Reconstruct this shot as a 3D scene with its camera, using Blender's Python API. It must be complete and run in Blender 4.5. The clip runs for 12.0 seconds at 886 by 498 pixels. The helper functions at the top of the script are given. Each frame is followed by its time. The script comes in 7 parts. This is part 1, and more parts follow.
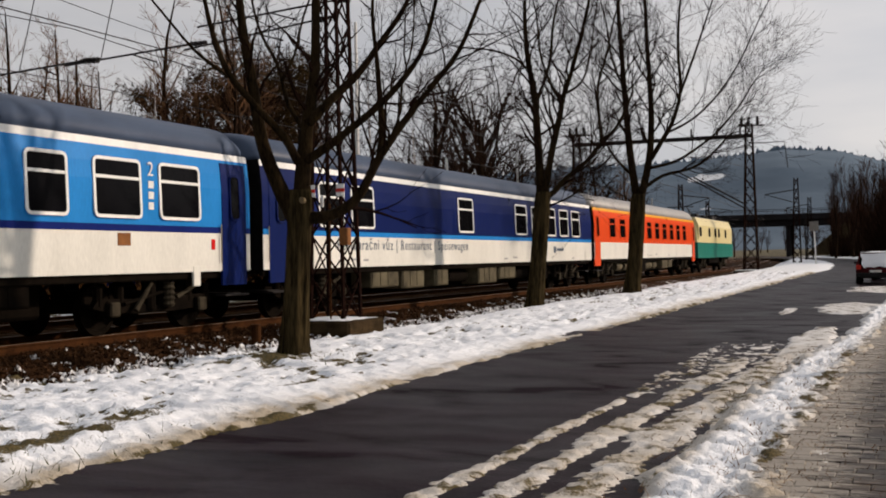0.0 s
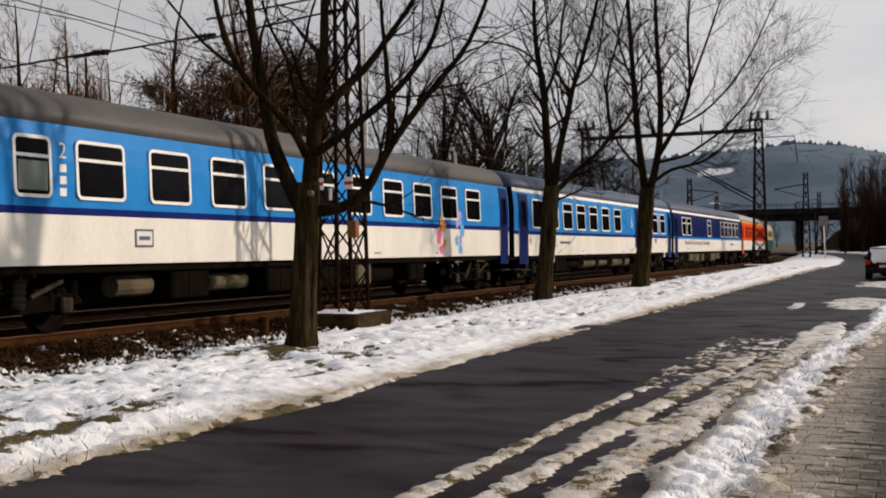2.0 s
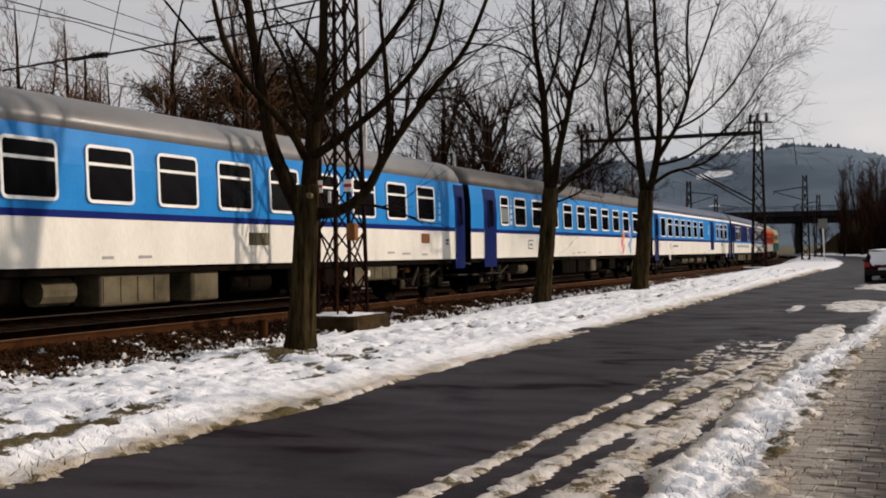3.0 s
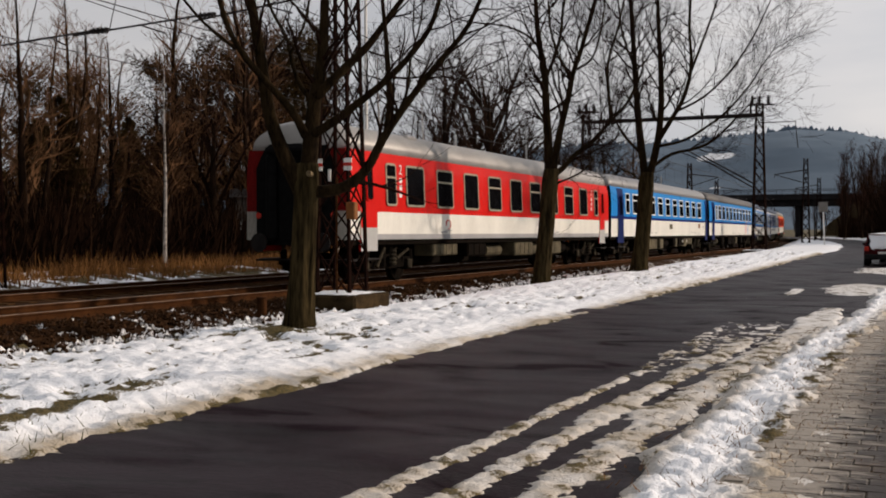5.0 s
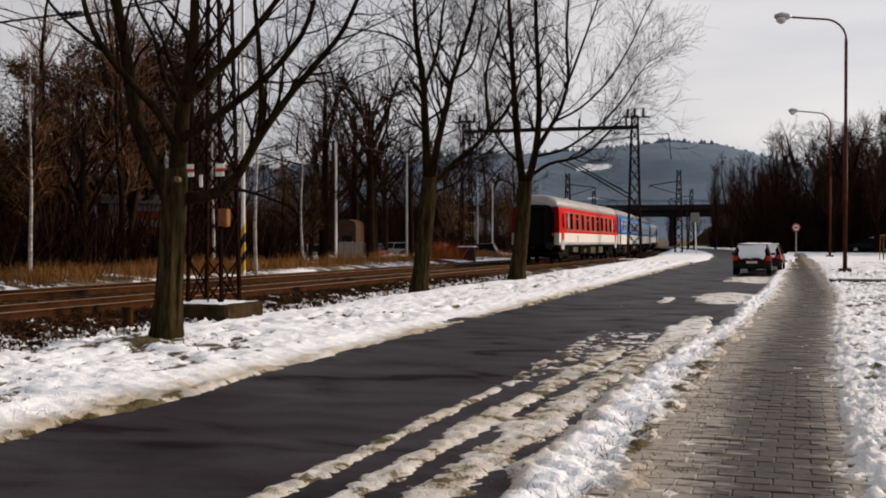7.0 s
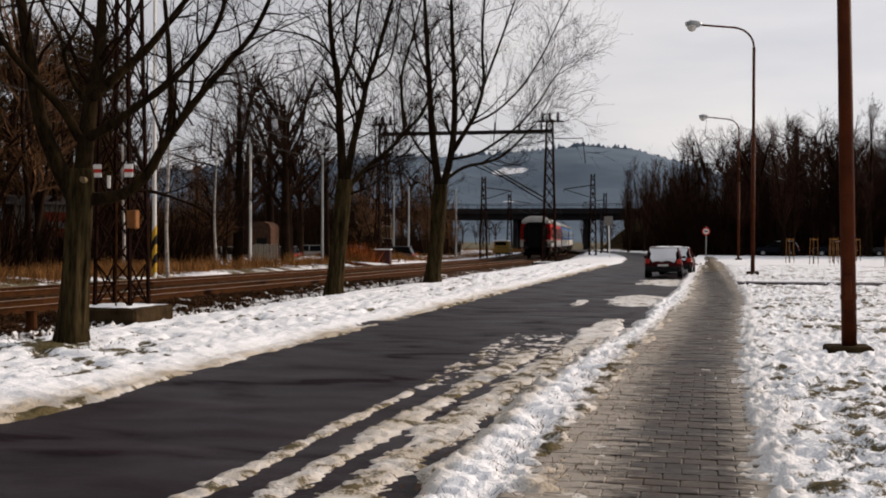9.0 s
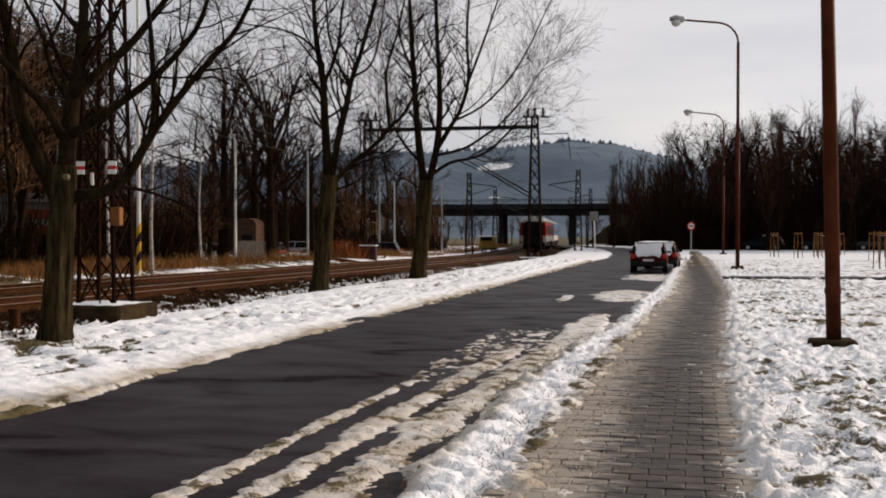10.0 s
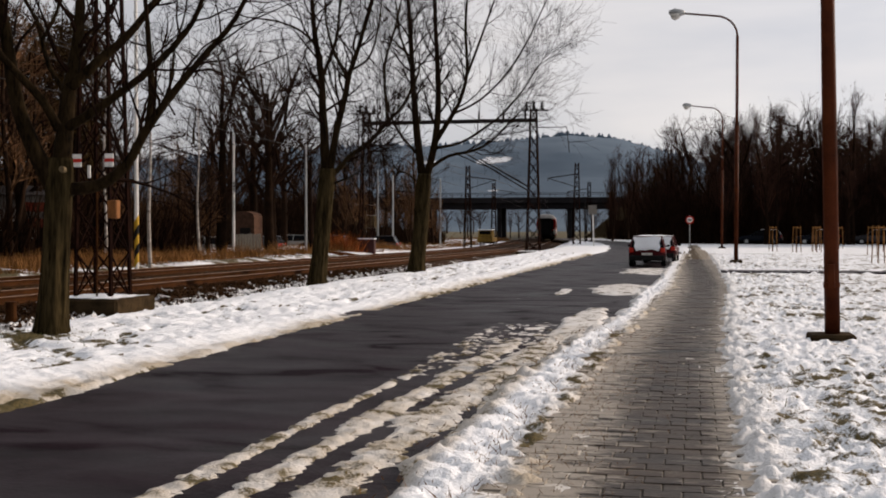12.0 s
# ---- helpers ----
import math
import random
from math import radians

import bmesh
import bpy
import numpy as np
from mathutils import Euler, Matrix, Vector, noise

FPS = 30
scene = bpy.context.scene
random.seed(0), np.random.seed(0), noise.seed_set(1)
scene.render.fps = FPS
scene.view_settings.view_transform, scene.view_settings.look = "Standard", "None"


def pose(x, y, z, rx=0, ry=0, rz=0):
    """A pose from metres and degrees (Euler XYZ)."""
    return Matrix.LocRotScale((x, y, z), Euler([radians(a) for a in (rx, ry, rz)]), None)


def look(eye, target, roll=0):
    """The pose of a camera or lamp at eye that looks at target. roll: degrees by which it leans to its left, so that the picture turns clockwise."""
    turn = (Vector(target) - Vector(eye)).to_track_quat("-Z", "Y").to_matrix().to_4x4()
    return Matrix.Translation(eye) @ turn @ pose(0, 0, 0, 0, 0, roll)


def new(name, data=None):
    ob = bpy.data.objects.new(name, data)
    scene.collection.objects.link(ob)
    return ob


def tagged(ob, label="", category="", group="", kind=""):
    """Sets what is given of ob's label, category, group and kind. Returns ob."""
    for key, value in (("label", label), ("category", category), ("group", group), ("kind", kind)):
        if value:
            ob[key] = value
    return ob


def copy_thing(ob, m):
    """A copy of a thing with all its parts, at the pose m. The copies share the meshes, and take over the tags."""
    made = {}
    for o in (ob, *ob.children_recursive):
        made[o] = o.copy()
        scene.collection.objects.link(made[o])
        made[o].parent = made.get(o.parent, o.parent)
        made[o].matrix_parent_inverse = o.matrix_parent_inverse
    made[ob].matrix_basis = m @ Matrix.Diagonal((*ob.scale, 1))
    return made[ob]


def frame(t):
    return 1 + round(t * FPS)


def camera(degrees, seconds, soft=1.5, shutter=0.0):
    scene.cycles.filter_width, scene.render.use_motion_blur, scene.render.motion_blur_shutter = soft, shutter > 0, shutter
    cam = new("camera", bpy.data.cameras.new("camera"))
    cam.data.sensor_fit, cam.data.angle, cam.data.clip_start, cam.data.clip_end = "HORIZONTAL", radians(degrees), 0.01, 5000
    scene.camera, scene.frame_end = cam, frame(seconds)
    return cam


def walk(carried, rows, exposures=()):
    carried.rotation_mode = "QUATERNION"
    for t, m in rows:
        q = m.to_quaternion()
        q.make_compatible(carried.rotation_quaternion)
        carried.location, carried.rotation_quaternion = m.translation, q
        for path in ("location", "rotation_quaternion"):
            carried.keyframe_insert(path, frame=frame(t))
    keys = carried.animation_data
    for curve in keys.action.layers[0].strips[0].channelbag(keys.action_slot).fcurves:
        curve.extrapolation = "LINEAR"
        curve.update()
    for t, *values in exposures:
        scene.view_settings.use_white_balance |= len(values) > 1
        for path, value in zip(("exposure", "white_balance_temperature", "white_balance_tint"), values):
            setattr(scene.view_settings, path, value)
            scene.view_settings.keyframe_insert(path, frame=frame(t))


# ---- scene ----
# ---- camera: hand-held, leaning half a pace forward as it pans ----
cam = camera(43.6, 12.0, soft=1.9)
EYE_AT = {0.0: (0, 0), 5.0: (0.02, 0.02), 5.5: (0.02, 0.12), 6.0: (0.02, 0.22), 7.5: (0.06, 0.33), 9.5: (0.07, 0.40), 12.0: (0.07, 0.47)}


def eye(t):
    ks = sorted(EYE_AT)
    for a, b in zip(ks, ks[1:]):
        if t <= b:
            k = (t - a) / (b - a)
            return tuple(p + (q - p) * k for p, q in zip(EYE_AT[a], EYE_AT[b])) + (1.62,)


# seconds, yaw, pitch, roll
PATH = [
    (0.0, 22.88, 0.17, 1.03), (0.5, 22.69, 0.19, 1.19), (1.0, 22.84, 0.10, 1.06), (1.5, 22.90, 0.07, 0.91), (2.0, 23.32, -0.17, 0.79),
    (2.5, 23.48, 0.03, 0.61), (2.7, 23.26, -0.03, 0.77), (4.3, 23.77, -0.04, 0.67), (4.5, 23.53, -0.35, 0.26), (5.0, 23.29, -1.09, 0.23),
    (5.5, 22.34, -1.10, -0.35), (6.0, 20.42, -1.03, -0.45), (6.5, 20.09, -0.63, 0.18), (7.0, 17.20, -0.67, -0.05), (7.5, 14.82, -0.58, 0.09),
    (7.7, 14.51, -0.71, -0.16), (9.5, 12.47, -0.45, -0.00), (10.0, 12.16, -0.73, 0.04), (10.5, 11.92, -0.71, 0.08), (11.0, 12.13, -0.83, 0.10),
    (11.5, 12.05, -1.07, -0.18), (12.0, 12.09, -1.07, -0.05),
]
walk(cam, [(t, pose(*eye(t), 90 + p, r, y)) for t, y, p, r in PATH],
     exposures=[(0, -0.20, 6750, 18), (5, -0.19, 6750, 18), (7, -0.08, 6750, 19), (12, -0.08, 6750, 19)])

# ---- light: a veiled low winter sun ahead and to the right, pale overcast sky ----
SUN_AZ = Vector((0.78, 0.62, 0)).normalized()
SUN_EL = radians(21)
scene.view_settings.exposure = 0.0
sun_data = bpy.data.lights.new("sun", "SUN")
sun_data.energy, sun_data.angle, sun_data.color = 4.1, radians(2.0), (1.0, 0.88, 0.72)
sun = new("sun", sun_data)
sun_at = Vector((SUN_AZ.x * math.cos(SUN_EL), SUN_AZ.y * math.cos(SUN_EL), math.sin(SUN_EL))) * 80
sun.matrix_world = look(sun_at, (0, 0, 0))

world = bpy.data.worlds.new("winter_sky")
scene.world = world
world.use_nodes = True
wn, wl = world.node_tree.nodes, world.node_tree.links
wn.clear()
w_out, w_bg = wn.new("ShaderNodeOutputWorld"), wn.new("ShaderNodeBackground")
w_sky = wn.new("ShaderNodeTexSky")
w_sky.sky_type, w_sky.sun_disc = "NISHITA", False
w_sky.sun_elevation, w_sky.sun_rotation = SUN_EL, math.atan2(SUN_AZ.x, SUN_AZ.y)
w_scale = wn.new("ShaderNodeVectorMath")
w_scale.operation = "SCALE"
w_scale.inputs["Scale"].default_value = 0.06
wl.new(w_sky.outputs[0], w_scale.inputs[0])
w_co = wn.new("ShaderNodeTexCoord")
w_map = wn.new("ShaderNodeMapping")
w_map.inputs["Scale"].default_value = (1.5, 1.5, 7.0)
w_noise = wn.new("ShaderNodeTexNoise")
w_noise.inputs["Scale"].default_value, w_noise.inputs["Detail"].default_value = 2.2, 5.0
w_ramp = wn.new("ShaderNodeValToRGB")
w_ramp.color_ramp.elements[0].position, w_ramp.color_ramp.elements[1].position = 0.3, 0.7
w_ramp.color_ramp.elements[0].color = (0.53, 0.582, 0.62, 1)
w_ramp.color_ramp.elements[1].color = (0.72, 0.745, 0.735, 1)
w_mix = wn.new("ShaderNodeMixRGB")
w_mix.inputs[0].default_value = 0.88
wl.new(w_co.outputs["Generated"], w_map.inputs[0])
wl.new(w_map.outputs[0], w_noise.inputs["Vector"])
wl.new(w_noise.outputs["Fac"], w_ramp.inputs[0])
wl.new(w_scale.outputs[0], w_mix.inputs[1])
wl.new(w_ramp.outputs[0], w_mix.inputs[2])
w_dot = wn.new("ShaderNodeVectorMath")
w_dot.operation = "DOT_PRODUCT"
w_dot.inputs[1].default_value = (SUN_AZ.x * 0.93, SUN_AZ.y * 0.93, 0.36)
wl.new(w_co.outputs["Generated"], w_dot.inputs[0])
w_glow = wn.new("ShaderNodeMapRange")
w_glow.inputs["From Min"].default_value, w_glow.inputs["From Max"].default_value = 0.3, 1.0
w_glow.inputs["To Min"].default_value, w_glow.inputs["To Max"].default_value = 1.13, 1.66
wl.new(w_dot.outputs["Value"], w_glow.inputs["Value"])
w_dusk = wn.new("ShaderNodeMapRange")
w_dusk.inputs["From Min"].default_value, w_dusk.inputs["From Max"].default_value = -1.0, -0.12
w_dusk.inputs["To Min"].default_value, w_dusk.inputs["To Max"].default_value = 0.12, 1.0
wl.new(w_dot.outputs["Value"], w_dusk.inputs["Value"])
w_both = wn.new("ShaderNodeMath")
w_both.operation = "MULTIPLY"
wl.new(w_glow.outputs[0], w_both.inputs[0])
wl.new(w_dusk.outputs[0], w_both.inputs[1])
w_lit = wn.new("ShaderNodeVectorMath")
w_lit.operation = "SCALE"
wl.new(w_mix.outputs[0], w_lit.inputs[0])
wl.new(w_both.outputs[0], w_lit.inputs["Scale"])
wl.new(w_lit.outputs[0], w_bg.inputs[0])
w_bg.inputs[1].default_value = 0.87
wl.new(w_bg.outputs[0], w_out.inputs[0])


# ---- materials ----
def material(name, a, b=None, rough=0.6, metal=0.0, scale=6.0, fine=60.0, bump=0.15, coat=0.0, stretch=(1, 1, 1), spec=None, per_object=0.0, placed=False):
    """Two colours mixed by noise at two scales, with bump and uneven roughness."""
    m = bpy.data.materials.new(name)
    m.use_nodes = True
    n, l = m.node_tree.nodes, m.node_tree.links
    bsdf = n["Principled BSDF"]
    b = b or tuple(c * 0.72 for c in a)
    if spec is None:
        spec = 0.02 if rough >= 0.85 else 0.08 if rough >= 0.7 else 0.15
    co, mp = n.new("ShaderNodeTexCoord"), n.new("ShaderNodeMapping")
    mp.inputs["Scale"].default_value = stretch
    if placed:
        geo = n.new("ShaderNodeNewGeometry")
        l.new(geo.outputs["Position"], mp.inputs[0])
    else:
        l.new(co.outputs["Object"], mp.inputs[0])
    big, small = n.new("ShaderNodeTexNoise"), n.new("ShaderNodeTexNoise")
    big.inputs["Scale"].default_value, big.inputs["Detail"].default_value = scale, 6
    small.inputs["Scale"].default_value, small.inputs["Detail"].default_value = fine, 4
    l.new(mp.outputs[0], big.inputs["Vector"])
    l.new(mp.outputs[0], small.inputs["Vector"])
    add = n.new("ShaderNodeMath")
    add.operation = "MULTIPLY_ADD"
    add.inputs[1].default_value = 0.45
    l.new(small.outputs["Fac"], add.inputs[0])
    half = n.new("ShaderNodeMath")
    half.operation = "MULTIPLY"
    half.inputs[1].default_value = 0.6
    l.new(big.outputs["Fac"], half.inputs[0])
    l.new(half.outputs[0], add.inputs[2])
    ramp = n.new("ShaderNodeValToRGB")
    ramp.color_ramp.elements[0].position, ramp.color_ramp.elements[1].position = 0.36, 0.66
    ramp.color_ramp.elements[0].color, ramp.color_ramp.elements[1].color = (*b, 1), (*a, 1)
    l.new(add.outputs[0], ramp.inputs[0])
    colour = ramp.outputs[0]
    if per_object:
        info, hsv, rng = n.new("ShaderNodeObjectInfo"), n.new("ShaderNodeHueSaturation"), n.new("ShaderNodeMapRange")
        rng.inputs["To Min"].default_value, rng.inputs["To Max"].default_value = 1 - per_object, 1 + per_object
        l.new(info.outputs["Random"], rng.inputs["Value"])
        l.new(rng.outputs[0], hsv.inputs["Value"])
        l.new(colour, hsv.inputs["Color"])
        colour = hsv.outputs[0]
    l.new(colour, bsdf.inputs["Base Color"])
    rr = n.new("ShaderNodeMapRange")
    rr.inputs["To Min"].default_value, rr.inputs["To Max"].default_value = max(rough - 0.12, 0.03), min(rough + 0.12, 1)
    l.new(big.outputs["Fac"], rr.inputs["Value"])
    l.new(rr.outputs[0], bsdf.inputs["Roughness"])
    bsdf.inputs["Metallic"].default_value = metal
    bsdf.inputs["Coat Weight"].default_value = coat
    bsdf.inputs["Specular IOR Level"].default_value = spec
    if bump:
        bp = n.new("ShaderNodeBump")
        bp.inputs["Strength"].default_value, bp.inputs["Distance"].default_value = bump, 0.02
        l.new(add.outputs[0], bp.inputs["Height"])
        l.new(bp.outputs[0], bsdf.inputs["Normal"])
    return m


def ground_mix(name, top, under, stain, threshold, soft, scale, rough, attr_gain=1.0, fine=40.0, bump=0.5):
    """Snow or slush that thins to what lies under it where the mesh attribute 'bare' is high."""
    m = bpy.data.materials.new(name)
    m.use_nodes = True
    n, l = m.node_tree.nodes, m.node_tree.links
    bsdf = n["Principled BSDF"]
    co = n.new("ShaderNodeTexCoord")
    bare, dirt = n.new("ShaderNodeAttribute"), n.new("ShaderNodeAttribute")
    bare.attribute_name, dirt.attribute_name = "bare", "dirt"
    n1, n2, n3 = (n.new("ShaderNodeTexNoise") for _ in range(3))
    for nd, s, d in ((n1, scale, 6), (n2, fine, 4), (n3, 1.3, 5)):
        nd.inputs["Scale"].default_value, nd.inputs["Detail"].default_value = s, d
        l.new(co.outputs["Object"], nd.inputs["Vector"])

    def maths(op, p, q):
        nd = n.new("ShaderNodeMath")
        nd.operation = op
        for k, v in enumerate((p, q)):
            if isinstance(v, (int, float)):
                nd.inputs[k].default_value = v
            else:
                l.new(v, nd.inputs[k])
        return nd.outputs[0]

    cover = maths("ADD", maths("MULTIPLY", n1.outputs["Fac"], 0.7), maths("MULTIPLY", n2.outputs["Fac"], 0.3))
    cover = maths("ADD", cover, maths("MULTIPLY", bare.outputs["Fac"], attr_gain))
    step = n.new("ShaderNodeMapRange")
    step.inputs["From Min"].default_value, step.inputs["From Max"].default_value = threshold, threshold + soft
    l.new(cover, step.inputs["Value"])
    tint = n.new("ShaderNodeMixRGB")
    tint.inputs[1].default_value, tint.inputs[2].default_value = (*top, 1), (*stain, 1)
    l.new(maths("MULTIPLY", dirt.outputs["Fac"], maths("ADD", n1.outputs["Fac"], maths("MULTIPLY", n3.outputs["Fac"], 0.7))), tint.inputs[0])
    soil = n.new("ShaderNodeValToRGB")
    soil.color_ramp.elements[0].color, soil.color_ramp.elements[1].color = (*under[0], 1), (*under[1], 1)
    soil.color_ramp.elements[0].position, soil.color_ramp.elements[1].position = 0.35, 0.65
    l.new(n2.outputs["Fac"], soil.inputs[0])
    mix = n.new("ShaderNodeMixRGB")
    l.new(step.outputs[0], mix.inputs[0])
    l.new(tint.outputs[0], mix.inputs[1])
    l.new(soil.outputs[0], mix.inputs[2])
    l.new(mix.outputs[0], bsdf.inputs["Base Color"])
    bsdf.inputs["Roughness"].default_value = rough
    bsdf.inputs["Specular IOR Level"].default_value = 0.15
    bp = n.new("ShaderNodeBump")
    bp.inputs["Strength"].default_value, bp.inputs["Distance"].default_value = bump, 0.04
    l.new(cover, bp.inputs["Height"])
    l.new(bp.outputs[0], bsdf.inputs["Normal"])
    return m


GRASS = ((0.034, 0.030, 0.012), (0.115, 0.085, 0.034))
M_SNOW = ground_mix("snow", (0.79, 0.815, 0.85), GRASS, (0.39, 0.335, 0.26), 0.70, 0.07, 3.5, 0.75, fine=45.0, bump=1.0)
M_EARTH = material("dry_earth", (0.09, 0.065, 0.035), (0.035, 0.026, 0.016), 0.95, scale=0.8, fine=12)


def wet_road():
    """Dark asphalt, drying in streaks across the road, with fine grit."""
    m = material("wet_asphalt", (0.0225, 0.0148, 0.0192), (0.0050, 0.0030, 0.0042), 0.50, scale=1.1, fine=45, bump=0.6, stretch=(0.45, 0.95, 1))
    n, l = m.node_tree.nodes, m.node_tree.links
    bsdf = n["Principled BSDF"]
    co, mp, nz, rp = n.new("ShaderNodeTexCoord"), n.new("ShaderNodeMapping"), n.new("ShaderNodeTexNoise"), n.new("ShaderNodeMapRange")
    mp.inputs["Scale"].default_value = (0.42, 0.80, 1)
    nz.inputs["Scale"].default_value, nz.inputs["Detail"].default_value, nz.inputs["Distortion"].default_value = 1.3, 8, 1.1
    rp.inputs["From Min"].default_value, rp.inputs["From Max"].default_value = 0.34, 0.72
    rp.inputs["To Min"].default_value, rp.inputs["To Max"].default_value = 0.004, 0.15
    l.new(co.outputs["Object"], mp.inputs[0])
    l.new(mp.outputs[0], nz.inputs["Vector"])
    l.new(nz.outputs["Fac"], rp.inputs["Value"])
    l.new(rp.outputs[0], bsdf.inputs["Specular IOR Level"])
    # pale grit and fine cracks
    grit, lift, tone, crack, thin = n.new("ShaderNodeTexNoise"), n.new("ShaderNodeMapRange"), n.new("ShaderNodeMixRGB"), n.new("ShaderNodeTexVoronoi"), n.new("ShaderNodeMapRange")
    grit.inputs["Scale"].default_value, grit.inputs["Detail"].default_value = 38, 3
    lift.inputs["From Min"].default_value, lift.inputs["From Max"].default_value, lift.inputs["To Max"].default_value = 0.60, 0.74, 0.55
    l.new(co.outputs["Object"], grit.inputs["Vector"])
    l.new(grit.outputs["Fac"], lift.inputs["Value"])
    tone.inputs[2].default_value = (0.050, 0.040, 0.042, 1)
    l.new(lift.outputs[0], tone.inputs[0])
    l.new(bsdf.inputs["Base Color"].links[0].from_socket, tone.inputs[1])
    warp, jag = n.new("ShaderNodeVectorMath"), n.new("ShaderNodeTexNoise")
    jag.inputs["Scale"].default_value, jag.inputs["Detail"].default_value = 2.2, 5
    across = n.new("ShaderNodeMapping")
    across.inputs["Scale"].default_value = (0.16, 1.0, 1)
    l.new(co.outputs["Object"], across.inputs[0])
    l.new(across.outputs[0], jag.inputs["Vector"])
    l.new(across.outputs[0], warp.inputs[0])
    l.new(jag.outputs["Color"], warp.inputs[1])
    crack.feature = "DISTANCE_TO_EDGE"
    crack.inputs["Scale"].default_value = 1.15
    l.new(warp.outputs[0], crack.inputs["Vector"])
    thin.inputs["From Max"].default_value, thin.inputs["To Min"].default_value, thin.inputs["To Max"].default_value = 0.016, 0.9, 0.0
    l.new(crack.outputs["Distance"], thin.inputs["Value"])
    dark = n.new("ShaderNodeMixRGB")
    dark.inputs[2].default_value = (0.003, 0.002, 0.002, 1)
    l.new(thin.outputs[0], dark.inputs[0])
    l.new(tone.outputs[0], dark.inputs[1])
    l.new(dark.outputs[0], bsdf.inputs["Base Color"])
    return m


M_ASPHALT = wet_road()
M_PAVER = material("wet_paver", (0.066, 0.050, 0.039), (0.008, 0.0065, 0.0055), 0.55, scale=1.1, fine=22, bump=0.6, per_object=0.16, placed=True, stretch=(0.6, 1.8, 1))


def slush_film(m):
    """Trodden grey slush over the pavers, thicker along both edges of the path."""
    n, l = m.node_tree.nodes, m.node_tree.links
    bsdf = n["Principled BSDF"]
    geo, sep, mp, nz = n.new("ShaderNodeNewGeometry"), n.new("ShaderNodeSeparateXYZ"), n.new("ShaderNodeMapping"), n.new("ShaderNodeTexNoise")
    l.new(geo.outputs["Position"], sep.inputs[0])
    l.new(geo.outputs["Position"], mp.inputs[0])
    mp.inputs["Scale"].default_value = (1.6, 5.0, 1)
    nz.inputs["Scale"].default_value, nz.inputs["Detail"].default_value, nz.inputs["Roughness"].default_value = 1.6, 10, 0.76
    l.new(mp.outputs[0], nz.inputs["Vector"])
    run = n.new("ShaderNodeMapRange")
    run.inputs["From Min"].default_value, run.inputs["From Max"].default_value, run.inputs["To Max"].default_value = 13, 33, 0.8
    l.new(sep.outputs["Y"], run.inputs["Value"])
    u = n.new("ShaderNodeMath")
    u.operation = "SUBTRACT"
    l.new(sep.outputs["X"], u.inputs[0])
    l.new(run.outputs[0], u.inputs[1])
    total = nz.outputs["Fac"]
    for a, c, amount in ((-0.15, -0.75, 0.22), (0.15, 0.50, 0.17)):
        edge, add = n.new("ShaderNodeMapRange"), n.new("ShaderNodeMath")
        edge.inputs["From Min"].default_value, edge.inputs["From Max"].default_value, edge.inputs["To Max"].default_value = a, c, amount
        l.new(u.outputs[0], edge.inputs["Value"])
        l.new(total, add.inputs[0])
        l.new(edge.outputs[0], add.inputs[1])
        total = add.outputs[0]
    step, mix = n.new("ShaderNodeMapRange"), n.new("ShaderNodeMixRGB")
    step.inputs["From Min"].default_value, step.inputs["From Max"].default_value, step.inputs["To Max"].default_value = 0.565, 0.69, 0.85
    l.new(total, step.inputs["Value"])
    mix.inputs[2].default_value = (0.31, 0.275, 0.23, 1)
    l.new(step.outputs[0], mix.inputs[0])
    l.new(bsdf.inputs["Base Color"].links[0].from_socket, mix.inputs[1])
    l.new(mix.outputs[0], bsdf.inputs["Base Color"])


slush_film(M_PAVER)
M_JOINT = material("path_bed", (0.120, 0.092, 0.064), (0.02, 0.016, 0.013), 0.85, scale=1.1, fine=22)
slush_film(M_JOINT)
M_BALLAST = material("ballast_stone", (0.050, 0.024, 0.011), (0.008, 0.004, 0.002), 0.9, scale=5, fine=40, bump=0.6)


def snowy_stones(m):
    """Snow caught between the stones on the shoulder beside the verge."""
    n, l = m.node_tree.nodes, m.node_tree.links
    bsdf = n["Principled BSDF"]
    geo, sep, nz, edge, add, step, mix = (n.new("ShaderNode" + k) for k in ("NewGeometry", "SeparateXYZ", "TexNoise", "MapRange", "Math", "MapRange", "MixRGB"))
    l.new(geo.outputs["Position"], sep.inputs[0])
    l.new(geo.outputs["Position"], nz.inputs["Vector"])
    nz.inputs["Scale"].default_value, nz.inputs["Detail"].default_value, nz.inputs["Roughness"].default_value = 1.7, 7, 0.7
    edge.inputs["From Min"].default_value, edge.inputs["From Max"].default_value, edge.inputs["To Max"].default_value = -13.0, -10.6, 0.16
    l.new(sep.outputs["X"], edge.inputs["Value"])
    l.new(nz.outputs["Fac"], add.inputs[0])
    l.new(edge.outputs[0], add.inputs[1])
    step.inputs["From Min"].default_value, step.inputs["From Max"].default_value = 0.64, 0.67
    l.new(add.outputs[0], step.inputs["Value"])
    mix.inputs[2].default_value = (0.72, 0.72, 0.72, 1)
    l.new(step.outputs[0], mix.inputs[0])
    l.new(bsdf.inputs["Base Color"].links[0].from_socket, mix.inputs[1])
    l.new(mix.outputs[0], bsdf.inputs["Base Color"])


